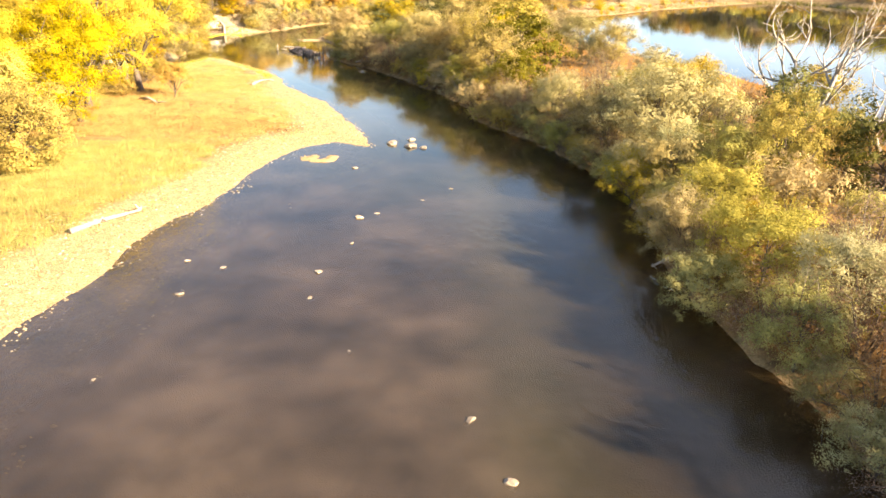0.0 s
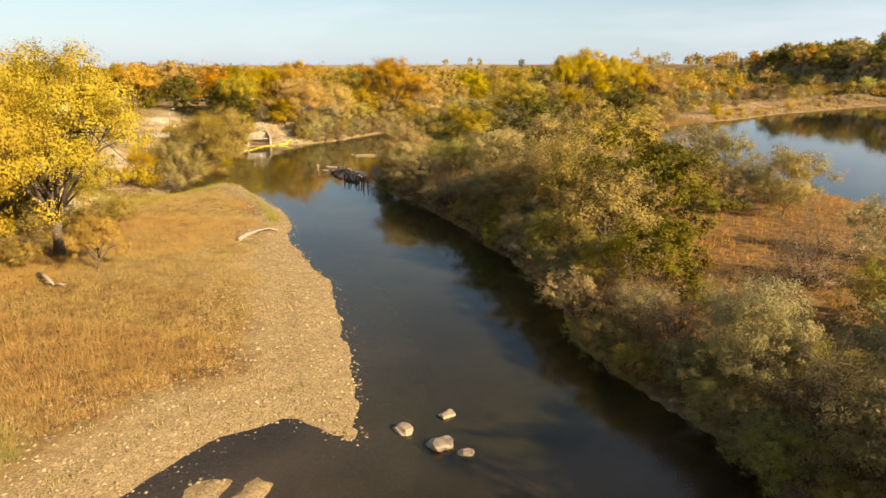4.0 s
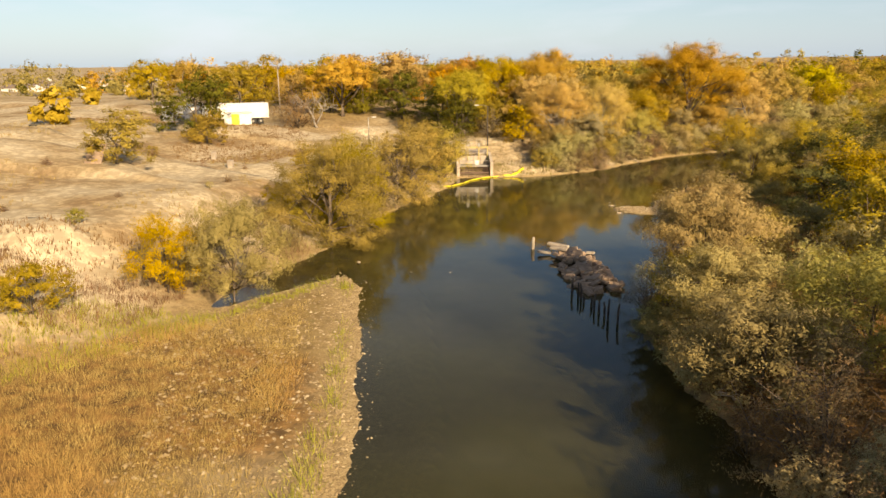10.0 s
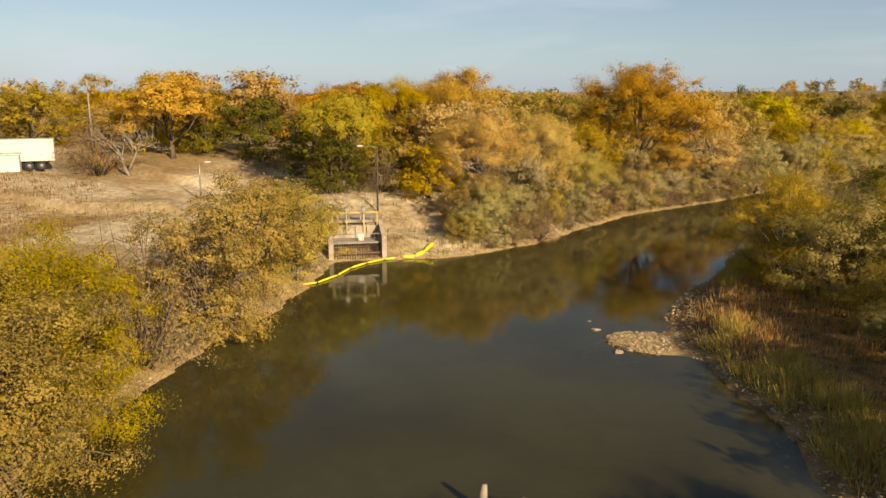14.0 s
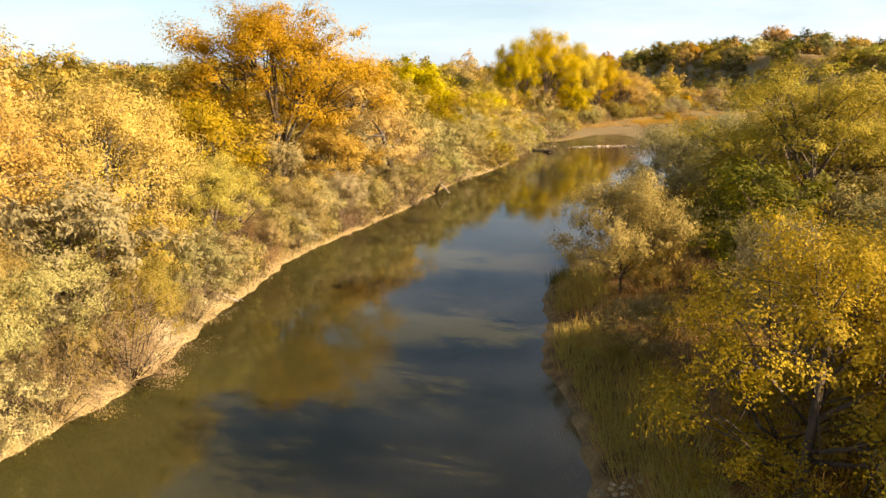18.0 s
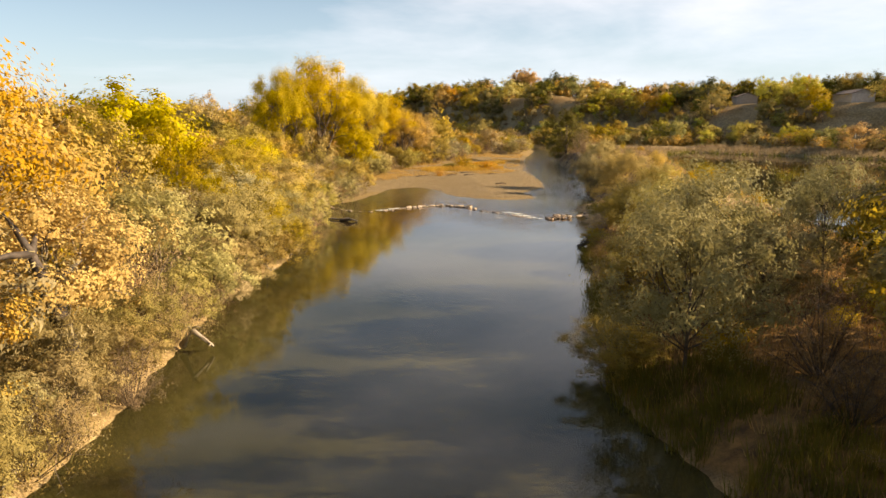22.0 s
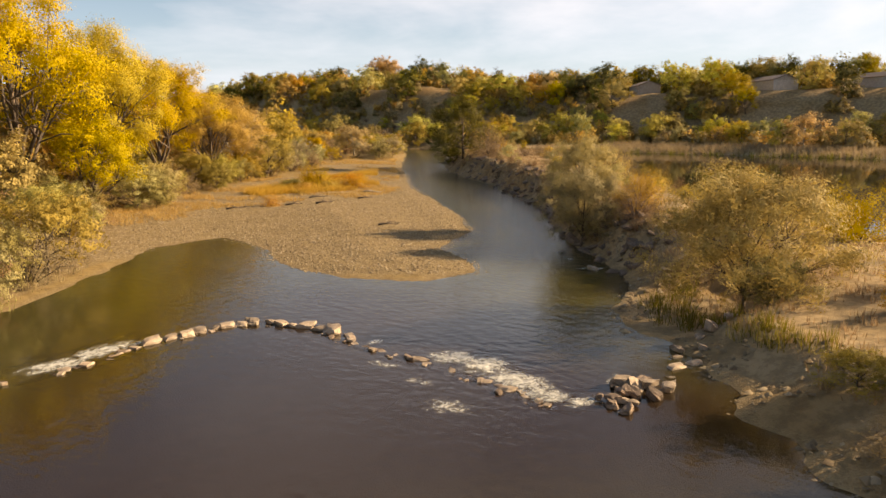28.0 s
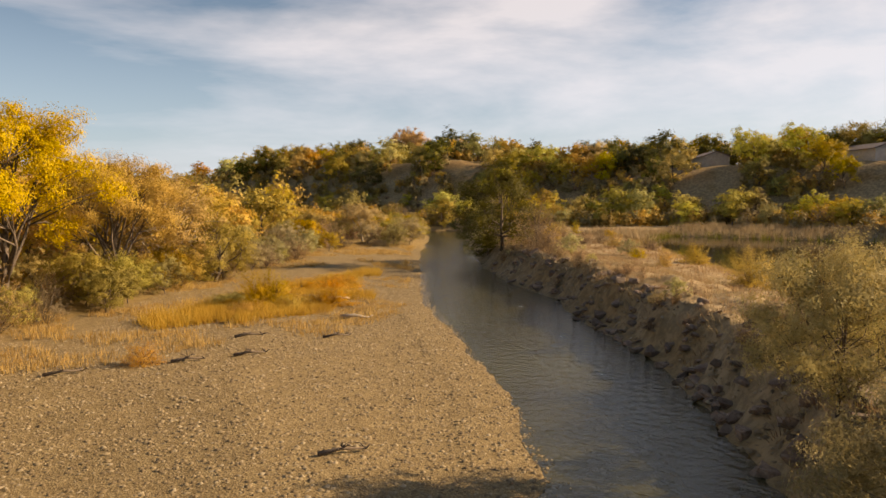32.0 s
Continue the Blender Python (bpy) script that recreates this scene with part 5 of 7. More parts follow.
# grey and tan leaves chosen to brighten the shaded slope by colour
for key, nm, cnt in (("grey", "grey_brush", 400), ("peach", "tan_brush", 360), ("olive", "olive_brush", 400), ("gold", "golden_brush", 110)):
    rows = [(x, y, h, w) for _, x, y, h, w in spots(cnt, (140, 200, 340, 640), lambda q: (q.up > -40) & (q.up < 26) & (q.lake > 13) & (q.d > 5) & (clear(q) | (q.up < -4)) & (np.hypot((q.x - 208) / 2.2, q.y - 486) > 7 + 8 * (vnoise(q.x, q.y, 9) - 0.5)), [(key, 1)], 5.6 if key in ("grey", "olive") else 3.6, 0.35, 0.13)]
    rows += [(x, y, h, w) for _, x, y, h, w in spots(cnt // 2, (-200, 330, 160, 520), lambda q: q.west & (q.d > 22) & (q.bn > 8), [(key, 1)], 6, 0.35, 0.25)]
    far_brush(nm, "distant autumn brush covering the slopes", KINDS[key][3], rows, 7000)

# ---- rocks ----
def rock_mesh(name, size, seed, material, flat=0.6):
    """A broken boulder: a rounded block with flattened faces."""
    rng = np.random.default_rng(seed)
    bm = bmesh.new()
    bmesh.ops.create_cube(bm, size=1.5)
    bmesh.ops.subdivide_edges(bm, edges=bm.edges, cuts=2, use_grid_fill=True)
    cuts = [(unit(rng.normal(size=3)), rng.uniform(0.62, 0.86)) for _ in range(9)]
    for v in bm.verts:
        p = np.array(v.co)
        for d, c in cuts:
            k = p @ d
            if k > c:
                p = p - d * (k - c)
        p = p * (1 + 0.05 * rng.normal())
        v.co = Vector(p * np.array(size) * np.array([1, 1, flat]))
    return bm_mesh(name, bm, material)


ROCKS = [rock_mesh("rock", (1, rr, 1), 30 + i, M_ROCK, fl) for i, (rr, fl) in enumerate(((0.7, 0.5), (0.55, 0.45), (0.85, 0.6), (0.62, 0.38), (0.9, 0.5)))]
SLABS = [rock_mesh("rock", (1, rr, 1), 50 + i, M_DARK_ROCK, fl) for i, (rr, fl) in enumerate(((0.7, 0.35), (0.6, 0.5), (0.8, 0.4), (0.55, 0.3)))]
RK = random.Random(4)


def rock(x, y, size, z=None, dark=False, label="pale tan boulder standing in the river", group="boulders of the weir", turn=None, tilt=0.12, name="boulder"):
    ob = new(name, RK.choice(SLABS if dark else ROCKS))
    zz = (max(gz(x, y), -0.12) if z is None else z) + size * 0.16
    ob.matrix_basis = Matrix.LocRotScale((x, y, zz), Euler((RK.uniform(-tilt, tilt), RK.uniform(-tilt, tilt), RK.uniform(0, 6.28) if turn is None else turn)), (size, size, size * RK.uniform(0.8, 1.2)))
    return tagged(ob, label, "rock", group)


# the weir: an arc of flat-faced boulders laid end to end from bank to bank
WEIR = [(8.1, 301.6), (8.0, 296.4), (8.6, 292.0), (10.6, 290.4), (13.4, 290.3), (16.0, 291.5), (18.7, 291.7), (20.4, 291.7), (22.2, 290.9), (23.2, 288.7), (23.8, 286.5), (23.3, 284.8), (24.0, 281.8), (24.3, 278.2), (24.1, 274.6), (25.4, 273.0)]
WL = [0.0]
for (ax, ay), (bx, by) in zip(WEIR[:-1], WEIR[1:]):
    WL.append(WL[-1] + math.hypot(bx - ax, by - ay))


def along_weir(s):
    k = max(i for i in range(len(WL) - 1) if WL[i] <= s)
    f = (s - WL[k]) / (WL[k + 1] - WL[k])
    (ax, ay), (bx, by) = WEIR[k], WEIR[k + 1]
    return ax + (bx - ax) * f, ay + (by - ay) * f, math.atan2(by - ay, bx - ax)


s = 0.3
while s < WL[-1] - 0.3:
    x, y, a = along_weir(s)
    crown = 16.6 < x and y > 285.5
    r = RK.uniform(0.36, 0.66) if crown else RK.uniform(0.2, 0.42)
    rock(x + RK.uniform(-0.1, 0.1), y + RK.uniform(-0.1, 0.1), r, z=-0.04 if crown else -0.13, turn=a + RK.uniform(-0.25, 0.25), label="pale flat-topped boulder in the crest of the weir" if crown else "low wet boulder in the line of the weir", dark=not crown and RK.random() < 0.5)
    s += r * RK.uniform(1.4, 1.9) * (1 if crown or RK.random() < 0.8 else 1.8)
for i in range(70):
    x, y, a = along_weir(RK.uniform(0.2, WL[-1] - 0.2))
    rock(x + RK.uniform(-0.5, 0.3), y + RK.uniform(-0.6, 0.2), RK.uniform(0.1, 0.26), z=-0.08 + 0.08 * RK.random(), dark=i % 3 > 0, label="small dark rock in the line of the weir")
for i in range(24):
    rock(25.6 + 2.9 * RK.random(), 272.2 + 1.8 * RK.random(), RK.uniform(0.22, 0.5), z=-0.05 + 0.2 * RK.random(), label="dark wet boulder piled at the end of the weir", dark=i % 3 > 0, tilt=0.3)
for x, y, r in ((31.0, 273.6, 0.55), (31.9, 273.3, 0.5), (32.2, 274.3, 0.42), (33.0, 274.7, 0.5), (34.2, 274.4, 0.4), (34.9, 274.2, 0.5), (33.3, 273.7, 0.3), (35.8, 273.8, 0.42), (29.9, 273.2, 0.3)):
    rock(x, y, r, label="large pale boulder on the bank end of the weir", tilt=0.25)
# boulders and slabs lying in the lower river
for x, y, s in ((1.0, 21.3, 0.34), (2.2, 17.7, 0.36), (-6.9, 32.0, 0.3), (-7.0, 35.5, 0.3), (-5.7, 40.0, 0.22), (-5.7, 44.9, 0.35), (-3.1, 65.9, 0.75), (-5.0, 67.0, 0.75), (-3.1, 68.8, 0.6), (-1.9, 65.3, 0.5), (-4.6, 45.8, 0.3),
                (0.6, 52, 0.22), (-1.5, 49, 0.2), (-13.8, 32.4, 0.28), (-12.5, 36, 0.25), (-4.2, 26.5, 0.2), (-14.5, 24, 0.24), (-7.5, 58, 0.3), (-14.9, 37, 0.24), (-36.3, 140.4, 0.2), (-39, 139, 0.22), (-44.2, 139.4, 0.25), (-33.2, 171.6, 0.34), (-29.6, 171.4, 0.4), (-31.2, 168, 0.35), (-33.8, 173.2, 0.3), (44.3, 287.6, 0.5), (47.6, 293, 0.4), (-49.5, 190.3, 0.45), (-48.3, 191.6, 0.4), (-46.5, 196.6, 0.35)):
    rock(x, y, s, z=-0.1, label="pale stone breaking the river's surface", group="stones in the river")
# broken slabs along the strip's bank, upper channel
for i in range(292):
    t = RK.random()
    k = 5 + t * 9.2
    a, b = RIGHT[int(k) - 1], RIGHT[int(k)]
    f = k - int(k)
    o = RK.uniform(-0.3, 3.6)
    dx, dy = b[0] - a[0], b[1] - a[1]
    ll = math.hypot(dx, dy)
    x, y = a[0] + dx * f - dy / ll * o, a[1] + dy * f + dx / ll * o
    if d_at(x, y) < -0.8:
        continue
    rock(x, y, RK.uniform(0.28, 0.7), dark=True, label="dark broken slab of riprap on the eroded bank", group="riprap slabs of the bank", tilt=0.5, name="riprap_slab")


# ---- foam ----
m, n, l, p = mat("white_foam")
p.inputs["Base Color"].default_value = (0.72, 0.73, 0.66, 1)
p.inputs["Roughness"].default_value = 0.7
fa = n.new("ShaderNodeAttribute")
fa.attribute_name = "froth"
f1, f2 = noise_node(n, l, 2.2, 6.0, 0.7), noise_node(n, l, 11.0, 5.0, 0.7)
fsum = n.new("ShaderNodeMath")
fsum.operation = "MULTIPLY_ADD"
fsum.inputs[1].default_value = 0.55
l.new(f2.outputs["Fac"], fsum.inputs[0])
l.new(f1.outputs["Fac"], fsum.inputs[2])
fadd = n.new("ShaderNodeMath")
fadd.operation = "ADD"
l.new(fsum.outputs["Value"], fadd.inputs[0])
l.new(fa.outputs["Fac"], fadd.inputs[1])
fr_ = n.new("ShaderNodeMapRange")
fr_.inputs["From Min"].default_value, fr_.inputs["From Max"].default_value = 1.08, 1.5
l.new(fadd.outputs["Value"], fr_.inputs["Value"])
l.new(fr_.outputs["Result"], p.inputs["Alpha"])
bump_node(n, l, f2.outputs["Fac"], 0.8, 0.05, p)
M_FOAM = m


def foam(patches, label):
    """Broken white water: low humps of froth on the surface, thick in the middle of each patch and torn at its rim."""
    vs, fs, fv = [], [], []
    k1, k2 = 30, 16
    for cx, cy, lx, ly, ang, dense in patches:
        b = len(vs)
        lx, ly = lx * 1.3, ly * 1.6
        for a in range(k1 + 1):
            for c in range(k2 + 1):
                u, v = (2 * a / k1 - 1) * 1.25, (2 * c / k2 - 1) * 1.25
                x, y = cx + u * lx * math.cos(ang) - v * ly * math.sin(ang), cy + u * lx * math.sin(ang) + v * ly * math.cos(ang)
                w = max(0.0, 1 - u * u - v * v)
                q = float(vnoise(x, y, 0.35)) * 0.6 + float(vnoise(x + 5, y, 0.14)) * 0.4
                vs.append((x, y, 0.012 + 0.07 * w * q * min(1.0, dense / 90)))
                fv.append(0.52 * w ** 0.7 * min(1.0, 0.72 + dense / 400) if w > 0 else -0.3)
        for a in range(k1):
            for c in range(k2):
                o = b + a * (k2 + 1) + c
                fs.append((o, o + 1, o + k2 + 2, o + k2 + 1))
    me = mesh_of("foam", vs, fs, M_FOAM, True)
    at = me.attributes.new("froth", "FLOAT", "POINT")
    at.data.foreach_set("value", np.array(fv, np.float32))
    tagged(new("foam", me), label, "foam", kind="stuff")


foam([(14.6, 291.9, 1.7, 0.7, 0.3, 120), (12.6, 291.2, 1.5, 0.7, 0.1, 120), (16.3, 292.0, 0.7, 0.3, 0.2, 20), (25.3, 280.6, 1.2, 0.8, -1.2, 110), (25.6, 279.0, 1.0, 1.0, -1.4, 110), (25.2, 276.9, 1.6, 0.8, -1.5, 170), (24.9, 275.2, 1.0, 0.7, -1.2, 90),
      (25.3, 273.9, 0.9, 0.4, -0.5, 60), (28.0, 274.4, 0.7, 0.35, 0.4, 40), (24.1, 284.6, 0.7, 0.3, 0.4, 30), (19.0, 292.1, 0.4, 0.2, 0.2, 10), (22.6, 282.0, 0.9, 0.3, -1.2, 14), (22.4, 279.4, 0.7, 0.3, -1.2, 14), (21.6, 276.8, 1.2, 0.6, -1.2, 14)], "white foaming water below the boulder weir")
foam([(47.6, 293.2, 1.0, 0.3, -0.7, 26), (44.4, 287.8, 1.3, 0.4, -0.7, 40), (63.7, 313.7, 1.2, 0.2, 0.9, 18), (53, 299, 1.0, 0.3, 0.8, 12), (50, 296, 1.4, 0.4, 0.8, 14), (46, 291, 1.4, 0.4, 0.8, 16), (70, 322, 1.2, 0.3, 0.9, 10),
      (78, 334, 1.4, 0.3, 0.9, 10), (12.0, 33.6, 0.9, 0.12, 2.2, 16), (11.6, 35, 0.8, 0.1, 1.8, 10)], "thin foam streaks over riffles in the channel")


# ---- logs and dead wood ----
def log(name, pts, radius, material, label, category="log", branches=0, seed=1):
    rng = np.random.default_rng(seed)
    n_p = len(pts)
    path = [(p, radius * (1.15 - 0.75 * i / (n_p - 1)) * rng.uniform(0.9, 1.1)) for i, p in enumerate(pts)]
    thing = new(name)
    base = Vector(pts[0])
    thing.location = base
    rel = lambda q: tuple(Vector(q) - base)
    part("stem", tube_mesh("stem", [[(rel(p), r) for p, r in path]], material, 8), thing)
    for _ in range(branches):
        i = rng.integers(1, n_p)
        a = Vector(pts[i])
        d = Vector(rng.normal(size=3))
        d.z = abs(d.z) * 0.3
        e = a + d.normalized() * radius * rng.uniform(3, 6.5)
        part("branch_stub", tube_mesh("branch_stub", [[(rel(a), radius * 0.4), (rel((a + e) / 2 + Vector((0, 0, 0.1))), radius * 0.28), (rel(e), radius * 0.08)]], material, 5), thing)
    return tagged(thing, label, category)


def on(x, y, up=0.0):
    return (x, y, max(gz(x, y), -0.05) + up)


log("driftwood_log", [on(-26.6, 100.6, 0.15), on(-26.6, 102.4, 0.25), on(-26.2, 104.3, 0.35), on(-25.4, 105.6, 0.3), on(-24.6, 105.7, 0.2)], 0.2, M_DRIFT, "bleached curved driftwood log on the grassy gravel bar")
log("driftwood_log", [on(-23.3, 40.6, 0.2), on(-22.2, 42.6, 0.3), on(-20.6, 44.9, 0.25)], 0.2, M_DRIFT, "grey driftwood log stranded on the gravel shore", branches=5, seed=3)
log("driftwood_log", [on(62.0, 349.6, 0.25), on(64.5, 347.6, 0.3), on(67.2, 345.6, 0.25)], 0.22, M_DRIFT, "bleached driftwood log lying on the upper gravel bar", branches=2, seed=4)
log("driftwood_log", [on(61.2, 337.6, 0.15), on(62.3, 337.0, 0.3), on(63.4, 336.5, 0.15)], 0.16, M_DRIFT, "short bent driftwood log on the gravel bar", branches=2, seed=5)
for i, (x, y) in enumerate(((46.2, 329.4), (49.7, 328.8), (45.5, 311.5), (52, 334), (40, 331), (57, 331))):
    log("driftwood_brush", [on(x - 0.9, y + 0.2, 0.1), on(x, y, 0.2), on(x + 0.9, y - 0.3, 0.12)], 0.09, M_BARK, "dark tangle of drifted branches on the gravel", branches=9, seed=20 + i)
log("sunken_log", [(1.2, 288.6, 0.05), (2.4, 287.6, 0.22), (4.3, 284.4, 0.1)], 0.2, M_DARK_WOOD, "dark waterlogged log near the bank above the weir", branches=4, seed=6)
log("sunken_log", [(4.0, 284.6, 0.0), (4.6, 283.6, 0.3), (5.3, 283.0, 0.1)], 0.24, M_DARK_WOOD, "dark snag of roots standing in shallow water", branches=6, seed=7)
log("root_stump", [(16.2, 256.6, 0.0), (16.7, 256.3, 0.25), (17.1, 256.1, 0.38), (17.8, 255.6, 0.15)], 0.2, M_BARK, "dark uprooted stump with roots at the water's edge", branches=16, seed=8)
log("fallen_trunk", [on(-36.5, 86, 0.1), on(-35, 84.6, 0.5), on(-33.4, 83.4, 0.2)], 0.22, M_DRIFT, "pale fallen trunk under the yellow cottonwood", branches=3, seed=9)
log("leaning_trunk", [on(-27.2, 237.5, -0.3), (-27.4, 236.9, 3.4), (-27.9, 235.9, 5.4), (-28.3, 235.4, 6.9)], 0.42, M_DARK_WOOD, "dark broken trunk leaning over the river bank", branches=5, seed=10)
log("leaning_trunk", [on(-21.9, 243.2, 0.3), (-21.6, 242.4, 1.3), (-20.6, 242.2, 0.3)], 0.2, M_DRIFT, "pale dead trunk hanging down to the water", branches=4, seed=11)
for i, (x, y) in enumerate(((-41, 207.5), (-29, 231.6), (-12.5, 261.4), (1.2, 97), (3.6, 88), (6.4, 76), (13.4, 55), (13.6, 46), (13.2, 37), (-6.8, 112), (-15, 127), (26.6, 262.4), (28, 262.6), (30.4, 266.2))):
    a = RK.uniform(0, 6.28)
    log("bank_snag", [on(x, y, 0.3), on(x + 0.7 * math.cos(a), y + 0.7 * math.sin(a), 0.35), (x + 1.5 * math.cos(a), y + 1.5 * math.sin(a), 0.15)], 0.1, M_DRIFT, "bare grey branches and roots hanging from the bank", branches=8, seed=40 + i)


def dead_tree(x, y, h, seed, material, label, spread=0.55):
    """A leafless tree: forked trunk with crooked limbs and twigs."""
    rng = np.random.default_rng(seed)
    thing = new("dead_tree")
    thing.location = (x, y, gz(x, y) - 0.1)
    groups = {"trunk": [], "limb": []}

    def grow(a, d, ln, r, level):
        pts, q = [(tuple(a), r)], a
        for i in range(4):
            d = unit(d + rng.normal(size=3) * 0.2 + np.array([0, 0, 0.05]))
            q = q + d * ln / 4
            pts.append((tuple(q), r * (1 - 0.17 * (i + 1))))
            if level < 3 and i >= 1:
                for _ in range(1 if level else 2):
                    grow(q, unit(d + rng.normal(size=3) * spread), ln * rng.uniform(0.5, 0.72), r * 0.5, level + 1)
        groups["trunk" if level == 0 else "limb"].append(pts)

    grow(np.zeros(3), np.array([-0.22, 0.05, 1.0]), h * 0.55, h * 0.026, 0)
    grow(np.array([0.0, 0, 0.8]), np.array([0.35, 0.1, 0.9]), h * 0.42, h * 0.02, 0)
    part("trunk", tube_mesh("trunk", groups["trunk"], material, 7), thing)
    tagged(part("branchwork", tube_mesh("branchwork", groups["limb"], material, 4), thing), "bare crooked limbs and twigs", kind="stuff")
    return tagged(thing, label, "tree")


dead_tree(31.0, 60.6, 14.5, 21, M_PALE_BARK, "bleached leafless cottonwood between river and lake")
dead_tree(37, 58, 9.5, 8, M_PALE_BARK, "bleached dead tree beside the lake shore")
dead_tree(-94, 196.5, 8.5, 5, M_PALE_BARK, "leafless grey tree near the trailer")
dead_tree(-52.5, 204.5, 9.5, 6, M_PALE_BARK, "white-limbed bare cottonwood on the bank")
dead_tree(-43, 98.5, 4.2, 7, M_PALE_BARK, "small bare grey tree at the edge of the bar", 0.8)
dead_tree(-46, 101, 4.0, 12, M_BARK, "tangled bare brush under the cottonwoods", 1.0)
dead_tree(55, 370, 10.5, 9, M_BARK, "dark leafless tree behind the upper bar")
dead_tree(51, 283, 5.0, 14, M_BARK, "dark crooked bare willow on the bank", 0.9)


# ---- old pier: rock fill and timber piles ----
PIER = [(-31.4, 149.8), (-29.4, 149.8), (-26.6, 147.6), (-25.2, 144.4), (-23.8, 141.8), (-25.4, 139.8), (-26.8, 141.0), (-29.4, 145.2)]
M_RUBBLE = rough_mat("brown_concrete_rubble", [(0.3, (0.189, 0.132, 0.0883)), (0.7, (0.378, 0.277, 0.193))], 1.6, 0.9, 0.5, 0.03, 12, 0.25)
CHUNKS = [bm_mesh("concrete_chunk", box_bm((a, b, c), bevel=0.05), M_RUBBLE) for a, b, c in ((1.15, 0.75, 0.32), (0.9, 0.8, 0.4), (1.4, 0.55, 0.3), (0.75, 0.6, 0.45), (1.0, 0.95, 0.25))]
made = 0
while made < 105:
    x, y = RK.uniform(-32, -23.5), RK.uniform(139.5, 150)
    deep = -float(sdist(np.array([x]), np.array([y]), PIER)[0])
    if deep < 0:
        continue
    made += 1
    ob = new("concrete_chunk", RK.choice(CHUNKS))
    k = RK.uniform(0.6, 1.05)
    ob.matrix_basis = Matrix.LocRotScale((x, y, 0.05 + min(deep, 1.3) * 0.42 * RK.uniform(0.6, 1.2)), Euler((RK.uniform(-0.5, 0.5), RK.uniform(-0.5, 0.5), -0.95 + RK.choice((0, 1.57)) + RK.uniform(-0.5, 0.5))), (k, k, k))
    tagged(ob, "broken brown concrete chunk of the ruined pier", "rubble", "chunks of the ruined pier")
for x, y, z, sx, a in ((-31.2, 149.7, 0.62, 1.6, -0.1), (-30.6, 148.2, 0.75, 1.2, 0.1), (-31.9, 148.4, 0.25, 0.9, 0.5), (-28.6, 150.3, 0.15, 0.6, 0.1)):
    ob = new("concrete_slab", bm_mesh("concrete_slab", box_bm((sx * 1.2, 0.42, 0.24), bevel=0.06), M_CONCRETE))
    ob.matrix_basis = pose(x, y, z, RK.uniform(-8, 8), RK.uniform(-8, 8), math.degrees(a))
    tagged(ob, "broken pale concrete slab on the ruined pier", "slab", "slabs of the ruined pier")
for i in range(11):
    t = i / 10
    x, y = -26.6 + t * 4.4 + RK.uniform(-0.25, 0.25), 140.2 - t * 5.0 + RK.uniform(-0.25, 0.25)
    hgt = RK.uniform(0.6, 1.4)
    ob = new("timber_post", tube_mesh("timber_post", [[((0, 0, -1.2), 0.08), ((0.02, 0, hgt * 0.6), 0.075), ((RK.uniform(-0.1, 0.1), RK.uniform(-0.1, 0.1), hgt), 0.06)]], M_DARK_WOOD, 8))
    ob.location = (x, y, 0)
    tagged(ob, "dark weathered timber pile standing in the river", "post", "timber piles of the ruined pier")
ob = new("timber_post", tube_mesh("timber_post", [[((0, 0, -1.0), 0.17), ((0, 0, 0.6), 0.16), ((0.05, 0, 1.05), 0.1)]], M_DRIFT, 9))
ob.location = (-33.5, 149.8, 0)
tagged(ob, "pale stub of a timber pile out in the river", "post", "timber piles of the ruined pier")

# ---- intake gate ----
gate = new("intake_gate")
gate.matrix_basis = pose(-55.7, 182.9, 0, 0, 0, 33)
tagged(gate, "concrete river intake with trash rack, hoist frame and railing", "water gate")
W = 4.2
part("headwall", bm_mesh("headwall", box_bm((W, 0.4, 4.2), (0, 2.9, 0.6), 0.03), M_CONCRETE), gate)
for s in (-1, 1):
    bm = bmesh.new()
    prof = [(0, -1.5), (5.5, -1.5), (5.5, 3.0), (2.7, 3.0), (0.0, 1.5 if s < 0 else 2.1)]
    a = [bm.verts.new((s * (W / 2 + 0.02), y, z)) for y, z in prof]
    b = [bm.verts.new((s * (W / 2 + 0.42), y, z)) for y, z in prof]
    bm.faces.new(a if s < 0 else a[::-1])
    bm.faces.new(b[::-1] if s < 0 else b)
    for i in range(5):
        q = (a[i], a[(i + 1) % 5], b[(i + 1) % 5], b[i])
        bm.faces.new(q[::-1] if s < 0 else q)
    part("wing_wall", bm_mesh("wing_wall", bm, M_CONCRETE), gate)
part("deck", bm_mesh("deck", box_bm((W + 0.9, 3.8, 0.22), (0, 4.9, 2.98), 0.02), M_CONCRETE), gate)
for i in range(19):
    x = -W / 2 + 0.14 + i * (W - 0.28) / 18
    part("rack_bar", tube_mesh("rack_bar", [[((x, 0.15, -1.2), 0.035), ((x, 0.5, 1.45), 0.035)]], M_RUST, 5), gate)
for y, z in ((0.55, 1.5), (0.33, 0.62)):
    part("rack_beam", bm_mesh("rack_beam", box_bm((W, 0.16, 0.14), (0, y + 0.08, z), 0.01), M_STEEL if z > 1 else M_RUST), gate)
for i in range(12):
    x = -W / 2 + 0.2 + i * (W - 0.4) / 11
    part("guard_bar", tube_mesh("guard_bar", [[((x, 0.75, 1.55), 0.022), ((x, 0.95, 2.2), 0.022)]], M_STEEL, 4), gate)
part("guard_rail", tube_mesh("guard_rail", [[((-W / 2, 0.95, 2.22), 0.04), ((W / 2, 0.95, 2.22), 0.04)]], M_STEEL, 6), gate)
